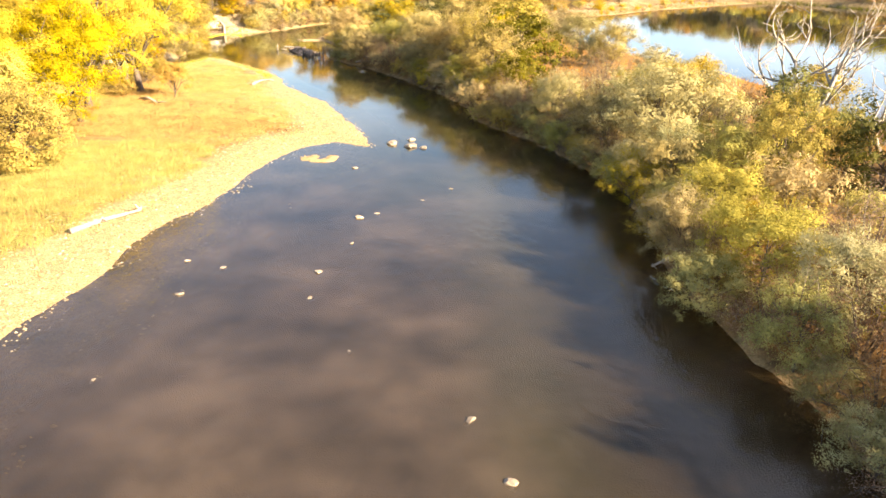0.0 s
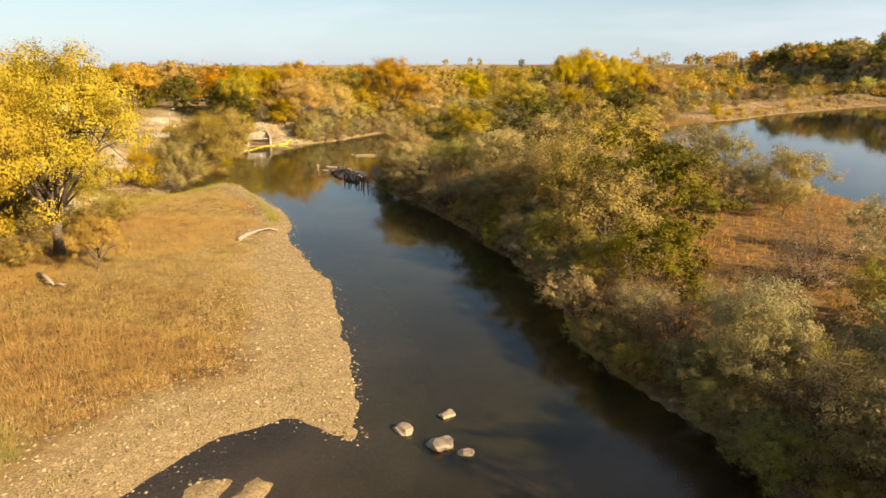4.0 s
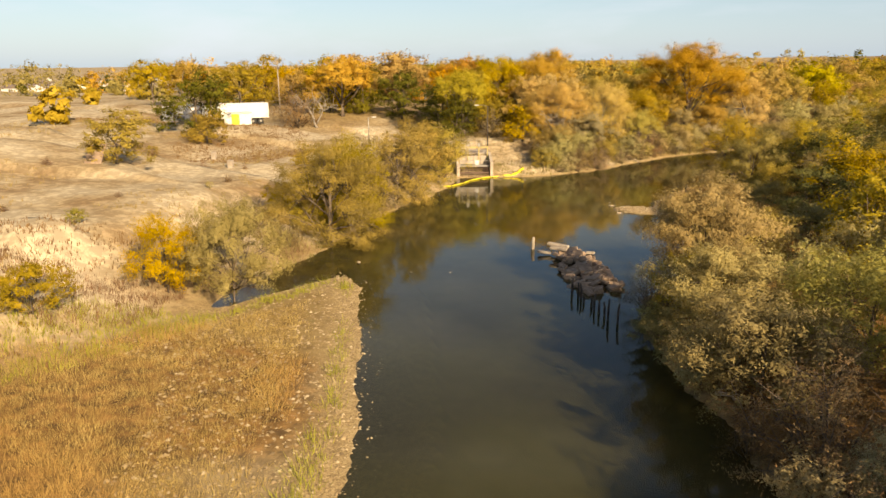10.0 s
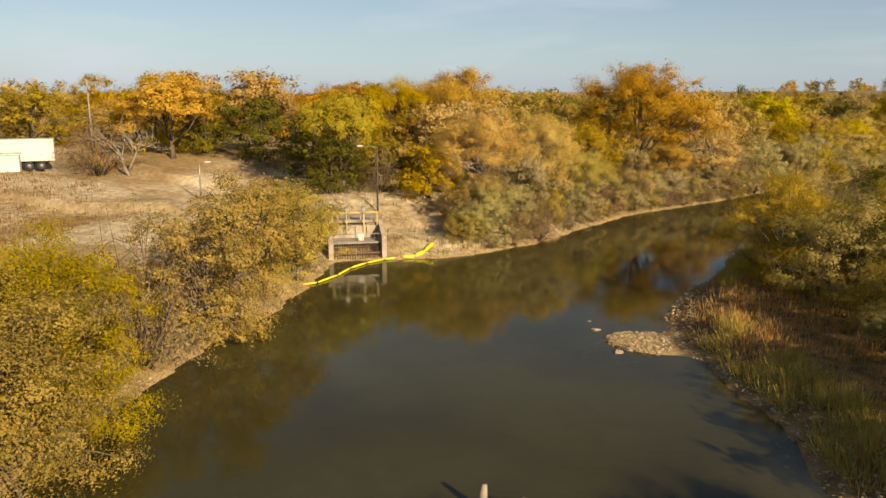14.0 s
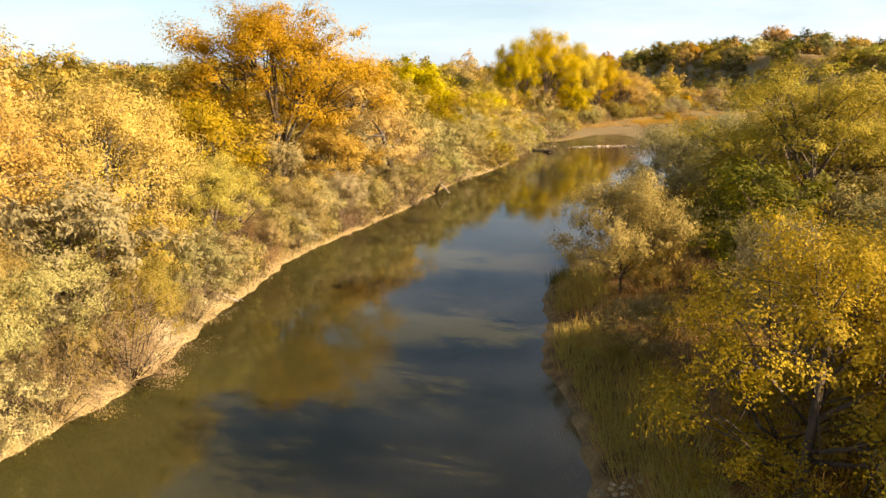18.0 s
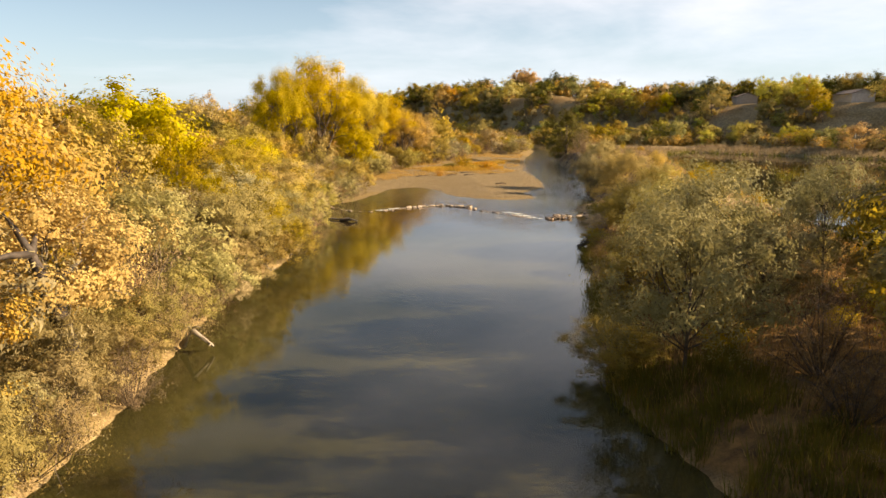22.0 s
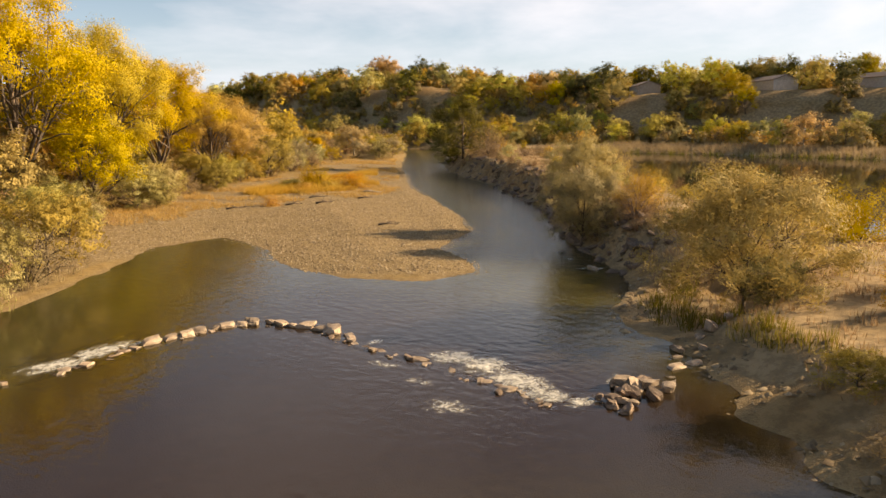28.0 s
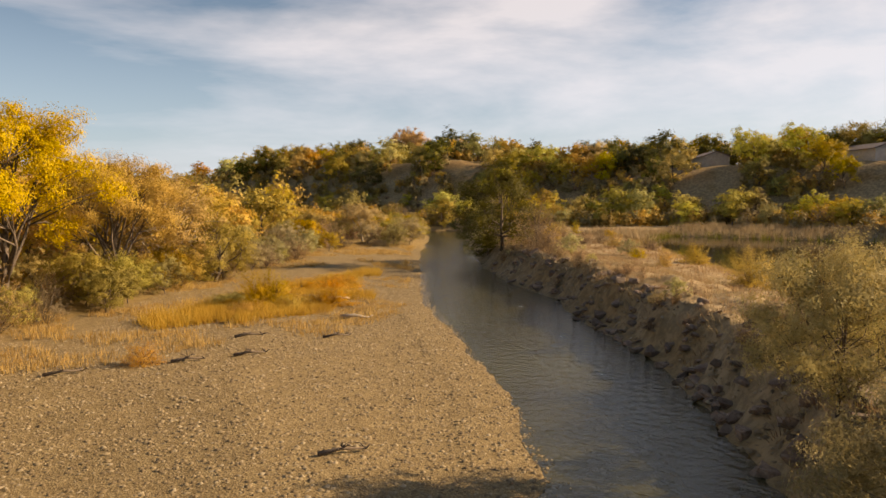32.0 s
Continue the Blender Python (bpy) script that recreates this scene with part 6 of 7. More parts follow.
part("walkway_grating", bm_mesh("walkway_grating", box_bm((W, 1.5, 0.08), (0, 1.75, 1.55), 0.01), M_STEEL), gate)
for i in range(4):
    x = -W / 2 + 0.58 + i * (W - 1.16) / 3
    pn = part("gate_leaf", bm_mesh("gate_leaf", box_bm((0.95, 0.1, 1.25), (x, 2.62, 2.05), 0.015), M_CONCRETE), gate)
    part("gate_stem", tube_mesh("gate_stem", [[((x, 2.6, 2.6), 0.03), ((x, 2.6, 3.7), 0.03)]], M_STEEL, 6), pn)
for x in (-W / 2 + 0.1, -0.75, 0.8, W / 2 - 0.1):
    part("hoist_post", bm_mesh("hoist_post", box_bm((0.13, 0.13, 2.0), (x, 2.5, 3.0), 0.01), M_YPAINT), gate)
part("hoist_beam", bm_mesh("hoist_beam", box_bm((W, 0.16, 0.18), (0, 2.5, 3.9), 0.015), M_YPAINT), gate)
for x in (-0.75, 0.8):
    hb = part("hoist_box", bm_mesh("hoist_box", box_bm((0.34, 0.3, 0.42), (x, 2.5, 4.2), 0.03), M_STEEL), gate)
    part("hand_wheel", tube_mesh("hand_wheel", [[((x + 0.32 * math.cos(t), 2.2, 4.2 + 0.32 * math.sin(t)), 0.025) for t in [k * 0.5236 for k in range(13)]]], M_STEEL, 5), hb)
part("warning_sign", bm_mesh("warning_sign", box_bm((0.5, 0.03, 0.62), (0.35, 0.86, 1.95), 0.005), M_WHITE), gate)
for i in range(5):
    x = -W / 2 - 0.9 + i * (W + 1.0) / 4
    part("fence_post", tube_mesh("fence_post", [[((x, 6.6, 2.9), 0.035), ((x, 6.6, 4.6), 0.035)]], M_STEEL, 6), gate)
for z in (3.5, 4.0, 4.5):
    part("fence_rail", tube_mesh("fence_rail", [[((-W / 2 - 0.9, 6.6, z), 0.028), ((W / 2 + 0.1, 6.6, z), 0.028)]], M_STEEL, 5), gate)
for x in (-W / 2 - 0.9, W / 2 + 0.1):
    part("fence_rail", tube_mesh("fence_rail", [[((x, 3.2, 4.3), 0.028), ((x, 6.6, 4.5), 0.028)]], M_STEEL, 5), gate)

# yellow floating boom across the intake
boom = new("floating_boom")
boom.location = (-55, 178, 0)
tagged(boom, "bright yellow floating boom strung across the intake", "boom")
BP = [(-56.9, 171.6, 0.12), (-56.2, 173.2, 0.1), (-55.0, 174.8, 0.1), (-54.7, 177.5, 0.1), (-54.9, 180.0, 0.1), (-54.5, 182.2, 0.1), (-53.7, 184.0, 0.1), (-52.6, 185.2, 0.12), (-51.6, 185.9, 0.16), (-51.1, 187.0, 0.45), (-50.8, 188.4, 0.95)]
for i, (a, b) in enumerate(zip(BP[:-1], BP[1:])):
    r = 0.09 if i < 7 else 0.2
    a, b = Vector(a) - boom.location, Vector(b) - boom.location
    c = [a.lerp(b, f) for f in (0.02, 0.2, 0.5, 0.8, 0.98)]
    part("float", tube_mesh("float", [[(tuple(q), r * k) for q, k in zip(c, (0.6, 1, 1.05, 1, 0.6))]], M_BOOM, 9), boom)

# ---- lamp posts ----
def lamp_post(x, y, h, arm, material, label):
    thing = new("street_lamp")
    thing.location = (x, y, gz(x, y))
    part("pole", tube_mesh("pole", [[((0, 0, -0.2), 0.11), ((0, 0, h * 0.6), 0.09), ((0, 0, h), 0.06)]], material, 8), thing)
    part("arm", tube_mesh("arm", [[((0, 0, h - 0.1), 0.04), ((arm[0] * 0.5, arm[1] * 0.5, h + 0.12), 0.035), ((arm[0], arm[1], h + 0.1), 0.03)]], M_STEEL, 6), thing)
    part("lamp_head", bm_mesh("lamp_head", box_bm((0.62, 0.3, 0.16), (arm[0] * 1.25, arm[1] * 1.25, h + 0.08), 0.05, rot=Matrix.Rotation(math.atan2(arm[1], arm[0]), 4, "Z")), M_WHITE), thing)
    return tagged(thing, label, "street lamp", "lamp posts on the bank")


lamp_post(-59.0, 193.6, 6.6, (-1.3, -0.4), M_DARK_WOOD, "tall dark lamp post behind the intake gate")
lamp_post(-79.8, 192.1, 4.0, (0.7, 0.3), M_STEEL, "short grey lamp post on the sandy bank")
pole = new("utility_pole")
pole.location = (-118, 214, gz(-118, 214))
part("pole", tube_mesh("pole", [[((0, 0, -0.2), 0.15), ((0, 0, 10.5), 0.1)]], M_DRIFT, 8), pole)
part("crossarm", bm_mesh("crossarm", box_bm((1.8, 0.1, 0.12), (0, 0, 9.9), 0.01), M_DRIFT), pole)
part("transformer", tube_mesh("transformer", [[((0.28, 0, 8.6), 0.2), ((0.28, 0, 9.4), 0.2)]], M_STEEL, 10), pole)
tagged(pole, "wooden utility pole with a transformer near the trailer", "pole")

# ---- trailer, shed, long grey building ----
RZ = 47.0
trailer = new("semi_trailer")
tz = gz(-107.7, 188.7)
trailer.matrix_basis = pose(-107.7, 188.7, tz, 0, 0, RZ)
tagged(trailer, "white box semi-trailer parked on sandy ground", "trailer")
body = part("body", bm_mesh("body", box_bm((14.2, 2.5, 2.6), (0, 0, 2.35), 0.05), M_WHITE), trailer)
for i in range(23):
    part("side_rib", bm_mesh("side_rib", box_bm((0.05, 0.03, 2.4), (-6.8 + i * 0.62, -1.265, 2.35)), M_WHITE), body)
part("chassis", bm_mesh("chassis", box_bm((12.5, 1.0, 0.25), (0, 0, 0.92), 0.02), M_RUST), trailer)
for x in (4.3, 5.6):
    for y in (-1.0, 1.0):
        wl_ = part("wheel", tube_mesh("wheel", [[((x, y - 0.22, 0.5), 0.44), ((x, y - 0.2, 0.5), 0.5), ((x, y + 0.2, 0.5), 0.5), ((x, y + 0.22, 0.5), 0.44)]], M_TYRE, 16), trailer)
        part("rim", tube_mesh("rim", [[((x, y - 0.235, 0.5), 0.24), ((x, y + 0.235, 0.5), 0.24)]], M_STEEL, 12), wl_)
for y in (-0.8, 0.8):
    part("landing_leg", bm_mesh("landing_leg", box_bm((0.14, 0.14, 0.95), (-4.2, y, 0.47), 0.01), M_RUST), trailer)


def shed(name, x, y, rz, size, wall, label, door=None):
    thing = new(name)
    thing.matrix_basis = pose(x, y, gz(x, y) - 0.05, 0, 0, rz)
    lx, ly, lz = size
    part("wall_shell", bm_mesh("wall_shell", box_bm((lx, ly, lz), (0, 0, lz / 2), 0.02), wall), thing)
    bm = bmesh.new()
    box_bm((lx + 0.3, ly + 0.3, 0.12), (0, 0, lz + 0.06), 0.02, bm)
    part("roof", bm_mesh("roof", bm, M_WHITE), thing)
    if door:
        d = part("door", bm_mesh("door", box_bm((1.3, 0.06, 1.75), (door, -ly / 2 - 0.03, 0.92), 0.02), M_YDOOR), thing, "bright yellow painted door")
        part("handle", bm_mesh("handle", box_bm((0.05, 0.06, 0.2), (door + 0.5, -ly / 2 - 0.08, 1.0)), M_STEEL), d)
    else:
        for k in range(3):
            part("window", bm_mesh("window", box_bm((0.9, 0.05, 0.6), (-lx / 3 + k * lx / 3, -ly / 2 - 0.02, 1.6)), M_DARKGLASS), thing)
    return tagged(thing, label, "shed")


shed("site_shed", -102.6, 186.0, RZ, (4.4, 2.4, 1.9), M_WHITE, "small white shed with a bright yellow door", -0.4)
shed("storage_building", -118.5, 189.5, RZ - 8, (8.5, 3.5, 2.6), M_GREYSHEET, "long grey sheet-metal storage building under trees")
ob = new("leaning_slab", bm_mesh("leaning_slab", box_bm((1.8, 0.22, 2.8), (0, 0, 1.0), 0.05), M_DARK_ROCK))
ob.matrix_basis = pose(-81.6, 143.2, gz(-81.6, 143.2), -32, 8, 30)
tagged(ob, "dark leaning concrete slab on the sandy slope", "slab")
for x, y in ((-84.5, 163), (-77, 158.5)):
    ob = new("concrete_block", bm_mesh("concrete_block", box_bm((0.6, 0.6, 1.0), (0, 0, 0.45), 0.04), M_CONCRETE))
    ob.matrix_basis = pose(x, y, gz(x, y), 4, 3, 20)
    tagged(ob, "pale concrete block standing on the sandy bank", "block", "blocks on the sandy bank")


# ---- houses ----
def house(x, y, rz, size, wall, label, windows=3):
    thing = new("house")
    thing.matrix_basis = pose(x, y, gz(x, y) - 0.3, 0, 0, rz)
    lx, ly, lz = size
    part("wall_shell", bm_mesh("wall_shell", box_bm((lx, ly, lz + 0.3), (0, 0, lz / 2 + 0.15), 0.02), wall), thing)
    bm = bmesh.new()
    rise = ly * 0.2
    prof = [(-ly / 2 - 0.5, lz + 0.24), (0, lz + 0.24 + rise), (ly / 2 + 0.5, lz + 0.24), (ly / 2 + 0.5, lz + 0.42), (0, lz + 0.42 + rise), (-ly / 2 - 0.5, lz + 0.42)]
    a = [bm.verts.new((-lx / 2 - 0.4, q, z)) for q, z in prof]
    b = [bm.verts.new((lx / 2 + 0.4, q, z)) for q, z in prof]
    for i in range(6):
        bm.faces.new((a[i], a[(i + 1) % 6], b[(i + 1) % 6], b[i]))
    bm.faces.new(a[::-1])
    bm.faces.new(b)
    bmesh.ops.recalc_face_normals(bm, faces=bm.faces)
    part("roof", bm_mesh("roof", bm, M_ROOF), thing)
    for sx in (-1, 1):
        bm = bmesh.new()
        o, i2 = sx * (lx / 2 - 0.02), sx * (lx / 2 - 0.2)
        t = [bm.verts.new((q, w, z)) for q in (o, i2) for w, z in ((-ly / 2, lz + 0.28), (ly / 2, lz + 0.28), (0, lz + 0.28 + rise))]
        for f in ((0, 1, 2), (5, 4, 3), (0, 3, 4, 1), (1, 4, 5, 2), (2, 5, 3, 0)):
            bm.faces.new([t[k] for k in f])
        bmesh.ops.recalc_face_normals(bm, faces=bm.faces)
        part("gable", bm_mesh("gable", bm, wall), thing)
    for i in range(windows):
        w = part("window", bm_mesh("window", box_bm((1.5, 0.08, 1.1), (-lx / 2 + (i + 0.7) * lx / (windows + 0.4), -ly / 2 - 0.02, 1.7)), M_WHITE), thing)
        part("pane", bm_mesh("pane", box_bm((1.3, 0.06, 0.9), (-lx / 2 + (i + 0.7) * lx / (windows + 0.4), -ly / 2 - 0.05, 1.7)), M_DARKGLASS), w)
    part("door", bm_mesh("door", box_bm((0.95, 0.08, 2.05), (lx / 2 - 1.3, -ly / 2 - 0.03, 1.3)), M_RUST), thing)
    return tagged(thing, label, "house", "houses beyond the river")


house(-62, 313, 20, (12, 5, 2.6), M_WHITE, "low white house among the cottonwoods")
house(-72, 336, 14, (9, 5, 2.6), M_WHITE, "white outbuilding behind the river woods")
for x, y, rz, lx in HOUSES_AT:
    house(x, y, rz, (lx, 8, 2.9), M_SIDING, "low suburban house on the bluff above the lake")
for i, (x, y) in enumerate(((-499, 401), (-362, 333), (-317, 329), (-454, 415), (-507, 507), (-368, 310), (-420, 352), (-345, 352), (-560, 440), (-300, 372))):
    house(x, y, RK.uniform(-30, 30), (RK.uniform(10, 18), 8, 3), M_WHITE if i % 3 else M_SIDING, "small distant house on the plain", 2)
mast = new("radio_mast")
mast.location = (-900, 900, gz(-900, 900))
part("lattice", tube_mesh("lattice", [[((0.9 * math.cos(k * 2.1), 0.9 * math.sin(k * 2.1), -0.5), 0.35), ((0.3 * math.cos(k * 2.1), 0.3 * math.sin(k * 2.1), 26), 0.25)] for k in range(3)], M_STEEL, 4), mast)
part("antenna", tube_mesh("antenna", [[((0, 0, 26), 0.9), ((0, 0, 30), 0.9)]], M_STEEL, 6), mast)
tagged(mast, "distant lattice radio mast on the horizon", "mast")

# ---- grasses, reeds and loose stones ----
def tufts(name, label, material, x, y, h, blades, spread, width, seed, lean=0.35, category="grass"):
    """Clumps of standing stalks; one joined mass."""
    rng = np.random.default_rng(seed)
    z = ground(x, y)
    k = len(x)
    hh = np.broadcast_to(np.asarray(h, float), (k,)) * rng.uniform(0.65, 1.3, k)
    X, Y, Z, H = (np.repeat(a, blades) for a in (x, y, z, hh))
    nb = k * blades
    ox, oy = rng.normal(size=nb) * spread, rng.normal(size=nb) * spread
    a = rng.uniform(0, 6.28, nb)
    wx, wy = np.cos(a) * width * 0.5, np.sin(a) * width * 0.5
    H = H * rng.uniform(0.55, 1.1, nb)
    lx, ly = ox * 0.8 / max(spread, 1e-3) * lean * H * 0.5 + rng.normal(size=nb) * 0.12 * H, oy * 0.8 / max(spread, 1e-3) * lean * H * 0.5 + rng.normal(size=nb) * 0.12 * H
    b1 = np.stack([X + ox - wx, Y + oy - wy, Z - 0.04], 1)
    b2 = np.stack([X + ox + wx, Y + oy + wy, Z - 0.04], 1)
    tp = np.stack([X + ox + lx, Y + oy + ly, Z + H], 1)
    v = np.stack([b1, b2, tp], 1).reshape(-1, 3)
    tagged(new(name, mesh_of(name, v, np.arange(3 * nb).reshape(-1, 3), material)), label, category, kind="stuff")


def field(count, box, test, seed):
    rng = np.random.default_rng(seed)
    x, y = rng.uniform(box[0], box[2], count), rng.uniform(box[1], box[3], count)
    ok = test(Plan(x, y))
    return x[ok], y[ok]


patch = lambda q, s, a, o=0: vnoise(q.x + o, q.y, s) > a
# lower bar
x, y = field(30000, (-46, -6, -8, 138), lambda q: (q.bs < 2) & (q.d > 6.0 - 3.4 * smooth(q.y, 88, 112) + 3 * vnoise(q.x, q.y, 6)) & patch(q, 8, 0.36) & ((q.y > 66) | patch(q, 8, 0.62)), 1)
tufts("rust_weeds", "rust-brown dry weeds covering the gravel bar", G_RUST, x, y, 0.46, 24, 0.3, 0.017, 2, 1.1)
x, y = field(34000, (-48, -6, -8, 138), lambda q: (q.bs < 4) & (q.d > 4.5 - 2.4 * smooth(q.y, 88, 112) + 3 * vnoise(q.x, q.y, 5)) & ~(patch(q, 8, 0.5)), 3)
tufts("golden_grass", "golden dry grass on the gravel bar", G_GOLD, x, y, 0.34, 22, 0.3, 0.016, 4, 1.1)
x, y = field(13000, (-48, -6, -8, 138), lambda q: (q.bs < 3) & (q.d > 2.8) & (q.d < 9) & patch(q, 3, 0.42, 20), 5)
tufts("shore_grass", "short yellow-green grass along the gravel", G_GOLD, x, y, 0.22, 7, 0.14, 0.04, 6)
x, y = field(24000, (-60, -6, -26, 140), lambda q: (q.bs > -1.5) & (q.bs < 9) & (q.d > 1.0) & patch(q, 7, 0.36, 40), 7)
tufts("green_grass", "patches of yellow-green grass in the old side channel", G_LIME, x, y, 0.5, 11, 0.24, 0.03, 8, 0.8)
x, y = field(14000, (-70, 60, -30, 140), lambda q: (q.bs > 1) & (q.bs < 16) & (q.d > 1.0) & patch(q, 5, 0.5, 11), 9)
tufts("channel_weeds", "brown weeds on the banks of the old side channel", G_SCRUB, x, y, 0.5, 10, 0.26, 0.035, 11, 0.8)
x, y = field(22000, (-48, -6, -10, 64), lambda q: (q.bs < 2) & (q.d > 4 + 3 * vnoise(q.x, q.y, 5)) & (patch(q, 9, 0.3, 90) | (q.y < 52)), 37)
tufts("lime_grass", "yellow-green grass on the near end of the gravel bar", G_LIME, x, y, 0.42, 18, 0.32, 0.018, 38, 1.1)
# west bank
x, y = field(9000, (-130, 100, -44, 215), lambda q: q.west & (q.d > 2) & patch(q, 9, 0.66, 10), 9)
tufts("bank_grass", "sparse tan grass on the sandy bank", G_TAN, x, y, 0.35, 6, 0.2, 0.06, 10)
x, y = field(20000, (-130, 100, -44, 215), lambda q: q.west & (q.d > 9) & patch(q, 14, 0.6, 70), 11)
tufts("rust_scrub", "rust-brown scrub in patches on the sand", G_SCRUB, x, y, 0.35, 6, 0.3, 0.08, 12)
x, y = field(16000, (-70, 186, 20, 330), lambda q: q.west & (q.d > 0.8) & (q.d < 30), 13)
tufts("wood_grass", "dry grass under the riverside trees", G_TAN, x, y, 0.55, 6, 0.2, 0.06, 14)
# strip between river and lake
x, y = field(15000, (-30, 0, 46, 262), lambda q: ~q.west & (q.d > 1.5) & (q.lake > 1) & ((q.y < 207) | (q.d > 9)), 15)
tufts("strip_weeds", "rust-orange dry weeds between river and lake", G_RUST, x, y, 0.6, 7, 0.18, 0.055, 16)
x, y = field(16000, (-30, 150, -10, 206), lambda q: ~q.west & (q.d > 0.6) & (q.d < 3.4) & patch(q, 3.5, 0.4, 3), 17)
tufts("tall_grass", "tall golden grass along the spit", G_GOLD, x, y, 0.75, 9, 0.22, 0.04, 18, 0.7)
x, y = field(26000, (22, 255, 150, 400), lambda q: ~q.west & (q.d > 2.2) & (q.lake > 0.8), 19)
tufts("levee_grass", "tan dry grass on the levee", G_TAN, x, y, 0.42, 6, 0.18, 0.06, 20)
x, y = field(15000, (-21, 207, 16, 254), lambda q: ~q.west & (q.d > -0.3) & (q.d < 1.7 + 3.4 * ((q.y > 210) & (q.y < 226))) & patch(q, 4, 0.3), 21)
tufts("sedge", "bright green sedge at the water's edge", G_GREEN, x, y, 0.95, 12, 0.2, 0.04, 22)
x, y = field(500, (33, 268, 44, 280), lambda q: ~q.west & (q.d > 1.6) & (q.d < 4), 23)
tufts("sedge_clumps", "yellow-green grass clumps by the boulders", G_GREEN, x, y, 0.7, 12, 0.18, 0.04, 24)
x, y = field(26000, (40, 276, 125, 385), lambda q: ~q.west & (q.d > 1.6) & (q.d < 16) & (q.lake > 1.5) & patch(q, 2.5, 0.38, 8), 33)
tufts("levee_weeds", "matted brown weeds on the top of the levee", G_TAN, x, y, 0.32, 8, 0.3, 0.045, 34, 1.2)
x, y = field(9000, (40, 276, 125, 385), lambda q: ~q.west & (q.d > 0.9) & (q.d < 5) & patch(q, 1.8, 0.5, 2), 35)
tufts("bank_stalks", "grey-brown dead stalks between the bank rocks", L_BROWN, x, y, 0.45, 8, 0.25, 0.04, 36, 1.0)
# upper bar
x, y = field(40000, (20, 300, 130, 410), lambda q: (q.bn < 4) & (q.d > 1.5) & (q.y > 328 + 0.1 * (q.x - 40)) & (q.bn > -16) & patch(q, 7, 0.34, 5) & (vnoise(q.x, q.y, 3) > 0.35), 25)
x, y = x[y - x * 0.62 > 296], y[y - x * 0.62 > 296]
tufts("bar_grass", "pale golden grass at the back of the upper bar", G_GOLD, x, y, 0.5, 10, 0.26, 0.04, 26)
x, y = field(9000, (48, 336, 84, 368), lambda q: (q.bn < 2) & (q.d > 5) & (np.abs((q.y - 346) - 0.62 * (q.x - 60)) < 6.5) & (q.y > 338 + 0.25 * (q.x - 50)) & patch(q, 4, 0.35), 27)
tufts("rust_grass", "rust-orange grass round the low bushes", G_ORANGE, x, y, 0.95, 12, 0.24, 0.035, 28, 0.6)
# reeds round the lake
x, y = field(30000, (26, 215, 165, 385), lambda q: (q.lake > 0.2) & (q.lake < 5) & (q.up < -55) & (q.y > 225), 61)
tufts("low_reeds", "low tan reeds along the near lake shore", G_TAN, x, y, 0.5, 5, 0.22, 0.08, 62, category="reeds")
x, y = field(60000, (26, 180, 200, 385), lambda q: (q.lake > 0.3) & (q.lake < 13) & (q.up > -66), 29)
tufts("reeds", "tan reeds along the far lake shore", G_TAN, x, y, 1.5, 5, 0.3, 0.14, 30, category="reeds")
x, y = field(60000, (26, 180, 200, 385), lambda q: (q.lake > -1.8) & (q.lake < 0.2) & (q.up > -60), 31)
tufts("green_reeds", "green rushes standing in the lake's edge", L_DKGREEN, x, y, 1.5, 4, 0.2, 0.1, 32, category="reeds")


def stones(name, label, x, y, lo, hi, seed, material=None):
    """Loose pebbles and cobbles, each a small faceted lump; one joined mass."""
    rng = np.random.default_rng(seed)
    k = len(x)
    z = ground(x, y)
    base = np.array([(1, 0, 0), (0, 1, 0), (-1, 0, 0), (0, -1, 0), (0, 0, 1)], float)
    faces = np.array([(0, 1, 4), (1, 2, 4), (2, 3, 4), (3, 0, 4)])
    s = lo + (hi - lo) * rng.random(k) ** 2.2
    a = rng.uniform(0, 6.28, k)
    v = base[None] * rng.uniform(0.7, 1.3, (k, 5, 1)) * s[:, None, None] * np.array([1, 0.75, 0.55])
    ca, sa = np.cos(a)[:, None], np.sin(a)[:, None]
    vx, vy = v[:, :, 0] * ca - v[:, :, 1] * sa, v[:, :, 0] * sa + v[:, :, 1] * ca
    vz = v[:, :, 2] + rng.normal(size=(k, 5)) * s[:, None] * 0.08
    vv = np.stack([vx + x[:, None], vy + y[:, None], vz + z[:, None] + 0.0], 2).reshape(-1, 3)
    ff = (faces[None] + 5 * np.arange(k)[:, None, None]).reshape(-1, 3)
    tagged(new(name, mesh_of(name, vv, ff, material or M_PEBBLE)), label, "gravel", kind="stuff")


def pebble_mat(name, f):
    m, n, l, p = mat(name)
    geo = n.new("ShaderNodeNewGeometry")
    cr = ramp_node(n, l, geo.outputs["Random Per Island"], [(at, (f * r, f * g, f * b)) for at, r, g, b in ((0.0, 0.18, 0.125, 0.06), (0.45, 0.31, 0.228, 0.12), (0.85, 0.41, 0.315, 0.175), (1.0, 0.5, 0.41, 0.26))])
    l.new(cr.outputs["Color"], p.inputs["Base Color"])
    p.inputs["Roughness"].default_value = 0.85
    return m


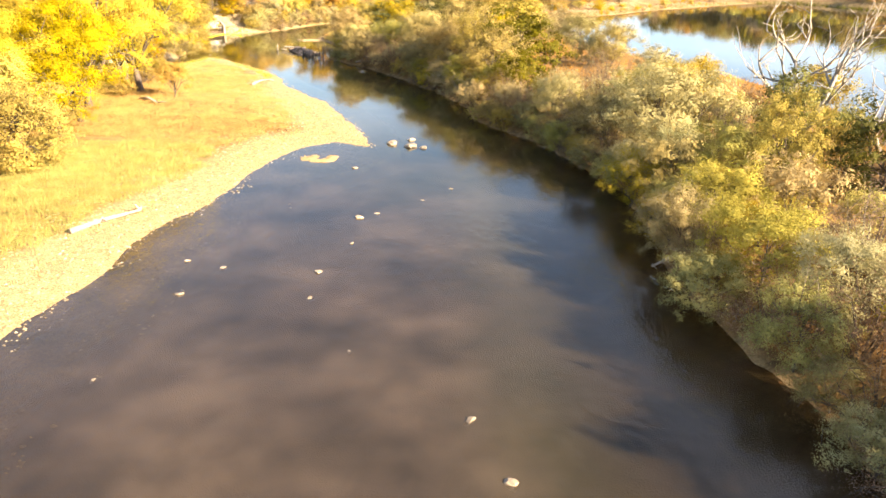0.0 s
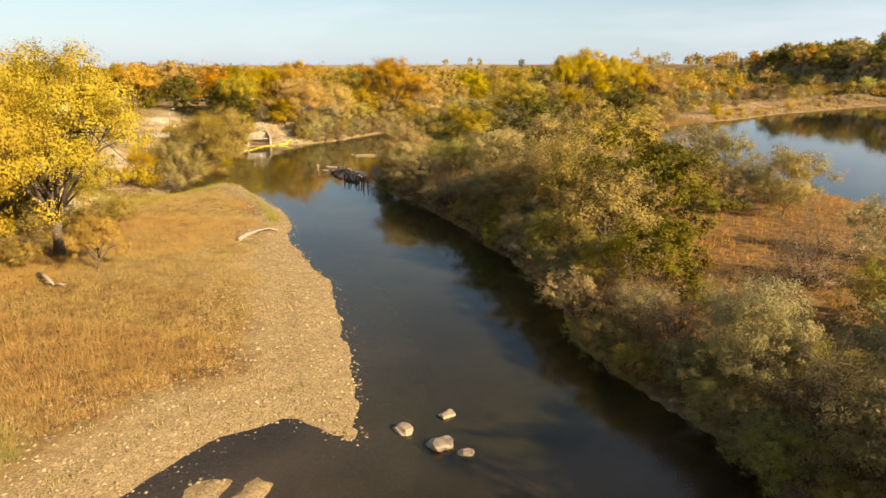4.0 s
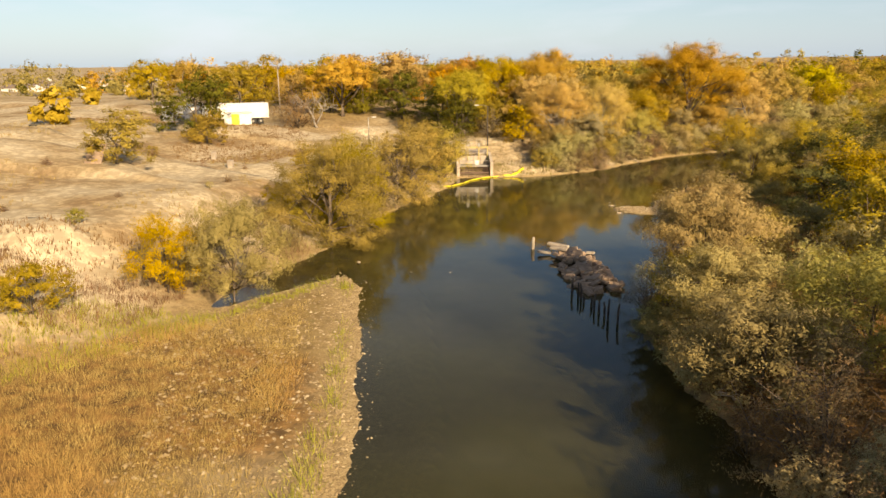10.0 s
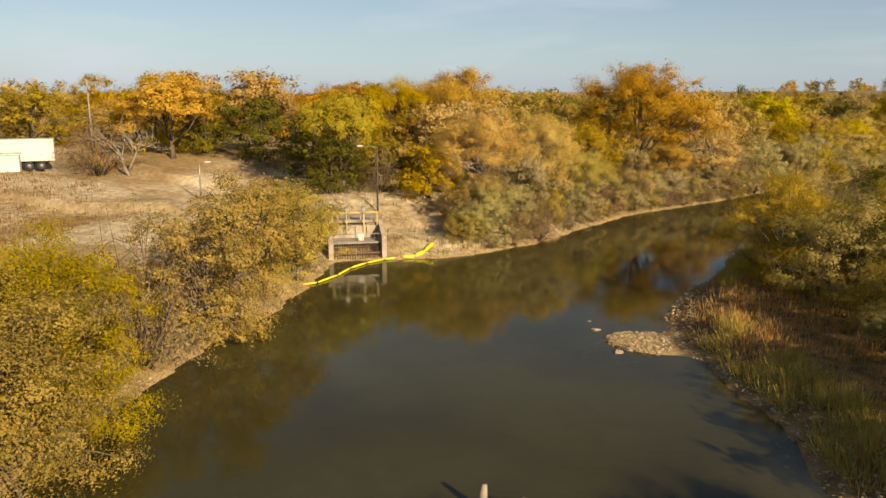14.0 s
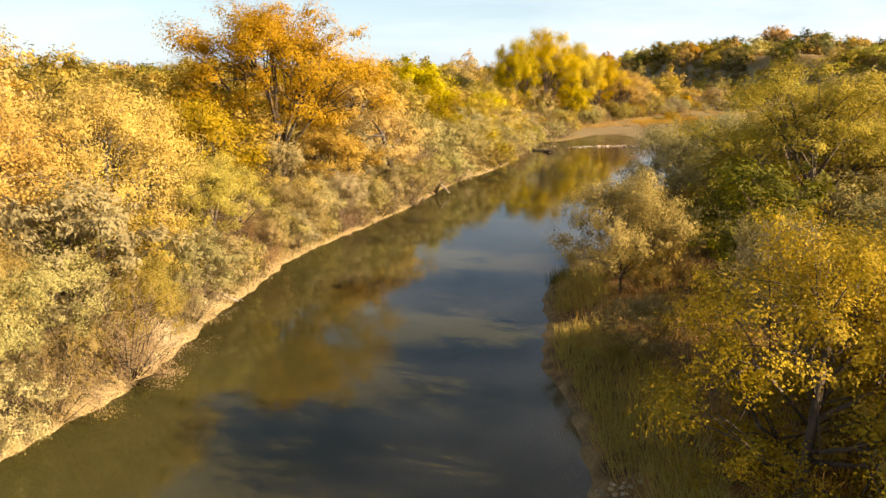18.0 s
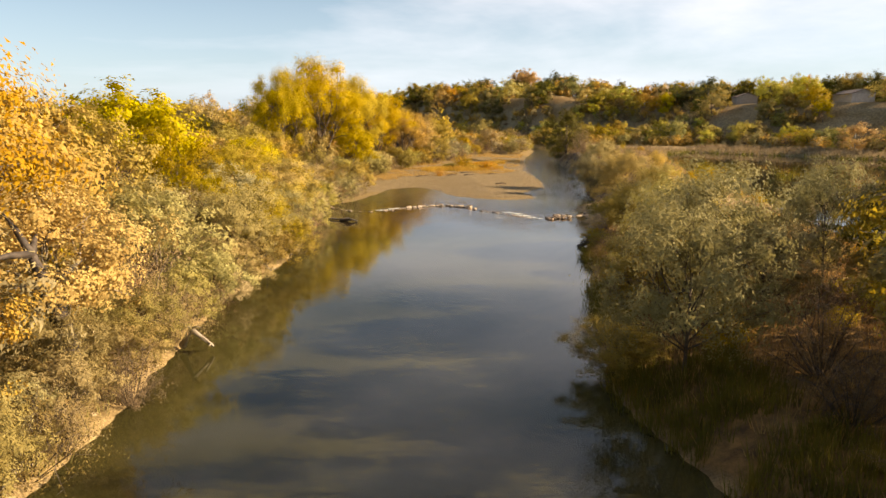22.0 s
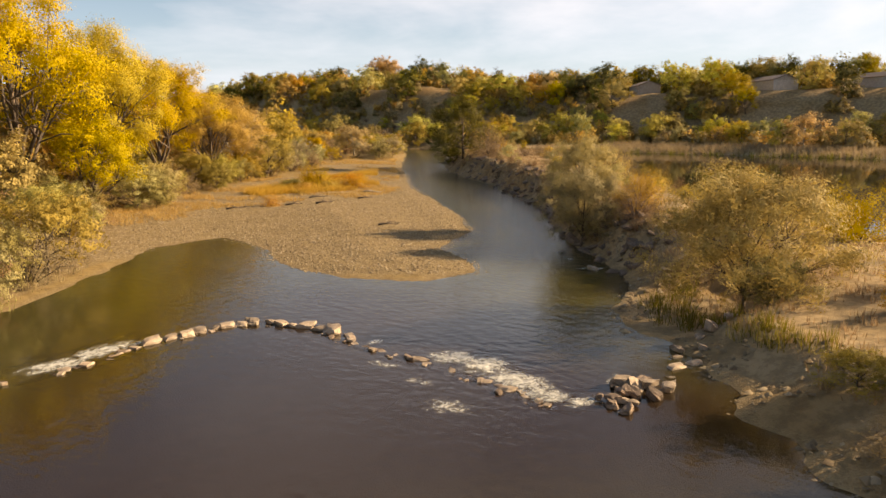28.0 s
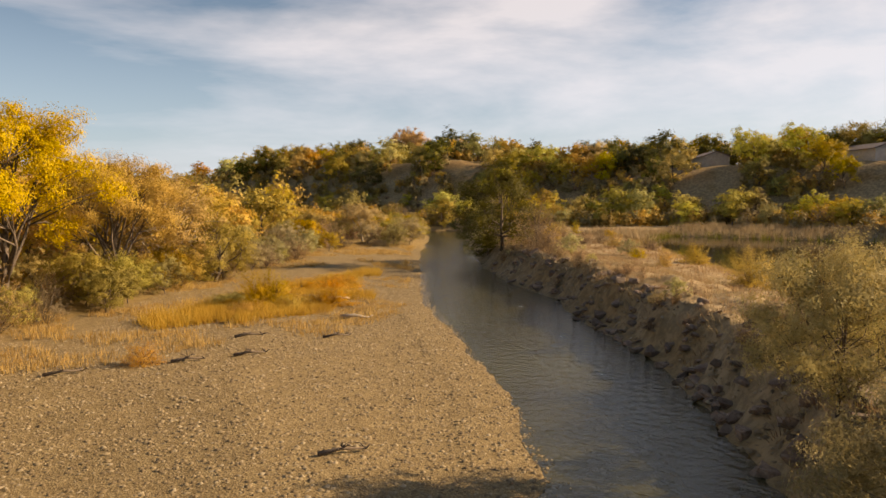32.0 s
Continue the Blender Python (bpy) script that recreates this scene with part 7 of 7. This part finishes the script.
M_PEBBLE, M_DARK_PEBBLE = pebble_mat("loose_pebbles", 1.0), pebble_mat("dark_pebbles", 0.66)
x, y = field(60000, (-46, 20, -6, 138), lambda q: (q.bs < 2.5) & (q.d > -2.2 + 1.6 * vnoise(q.x, q.y, 2.4)) & (q.d < 9), 41)
stones("river_gravel", "loose river pebbles on the lower gravel bar", x, y, 0.04, 0.16, 42)
x, y = field(120000, (5, 290, 90, 365), lambda q: (q.bn < 1) & (q.d > -0.8) & (q.d < 26), 43)
stones("bar_gravel", "loose cobbles and pebbles on the upper gravel bar", x, y, 0.05, 0.16, 44, M_DARK_PEBBLE)
x, y = field(4000, (-35, 166, -27, 174), lambda q: np.exp(-(((q.x + 31) / 2.6) ** 2 + ((q.y - 170) / 2.2) ** 2)) > 0.35, 45)
stones("shoal_gravel", "gravel shoal breaking the water near the spit", x, y, 0.05, 0.2, 46)
x, y = field(9000, (-30, 150, -18, 186), lambda q: ~q.west & (q.d > -0.8) & (q.d < 1.6), 47)
stones("spit_gravel", "gravel along the edge of the spit", x, y, 0.05, 0.18, 48)
x, y = field(26000, (-60, 136, 12, 305), lambda q: q.west & (q.d > -0.6) & (q.d < 1.4), 49)
stones("bank_stones", "stones along the foot of the west bank", x, y, 0.05, 0.22, 50)
x, y = field(60000, (20, 262, 100, 360), lambda q: ~q.west & (q.d > -0.6) & (q.d < 4.2) & (vnoise(q.x, q.y, 2.2) > 0.35), 51)
stones("riprap_rubble", "small rubble between the riprap slabs", x, y, 0.07, 0.3, 52, M_DARK_PEBBLE)
x, y = field(5000, (-24, 10, -8, 66), lambda q: (q.d < 0) & (q.d > -4.5) & (vnoise(q.x, q.y, 3) > 0.5), 53)
stones("shallow_stones", "stones showing in the shallows by the bar", x, y, 0.08, 0.2, 54)

# weeds below the trees on the strip, and fallen leaves under the cottonwoods
x, y = field(14000, (-28, 150, 30, 262), lambda q: ~q.west & (q.d > 1.0) & (q.lake > 1.5), 71)
tufts("brown_weeds", "rust-brown dry weeds under the shrubs of the strip", G_RUST, x, y, 0.55, 8, 0.28, 0.045, 72, 0.7)
x, y = field(26000, (-60, 136, 14, 305), lambda q: q.west & (q.d > 0.1) & (q.d < 4), 73)
tufts("bank_weeds", "pale dry weeds hanging over the west bank", L_GREY, x, y, 0.6, 8, 0.25, 0.05, 74)
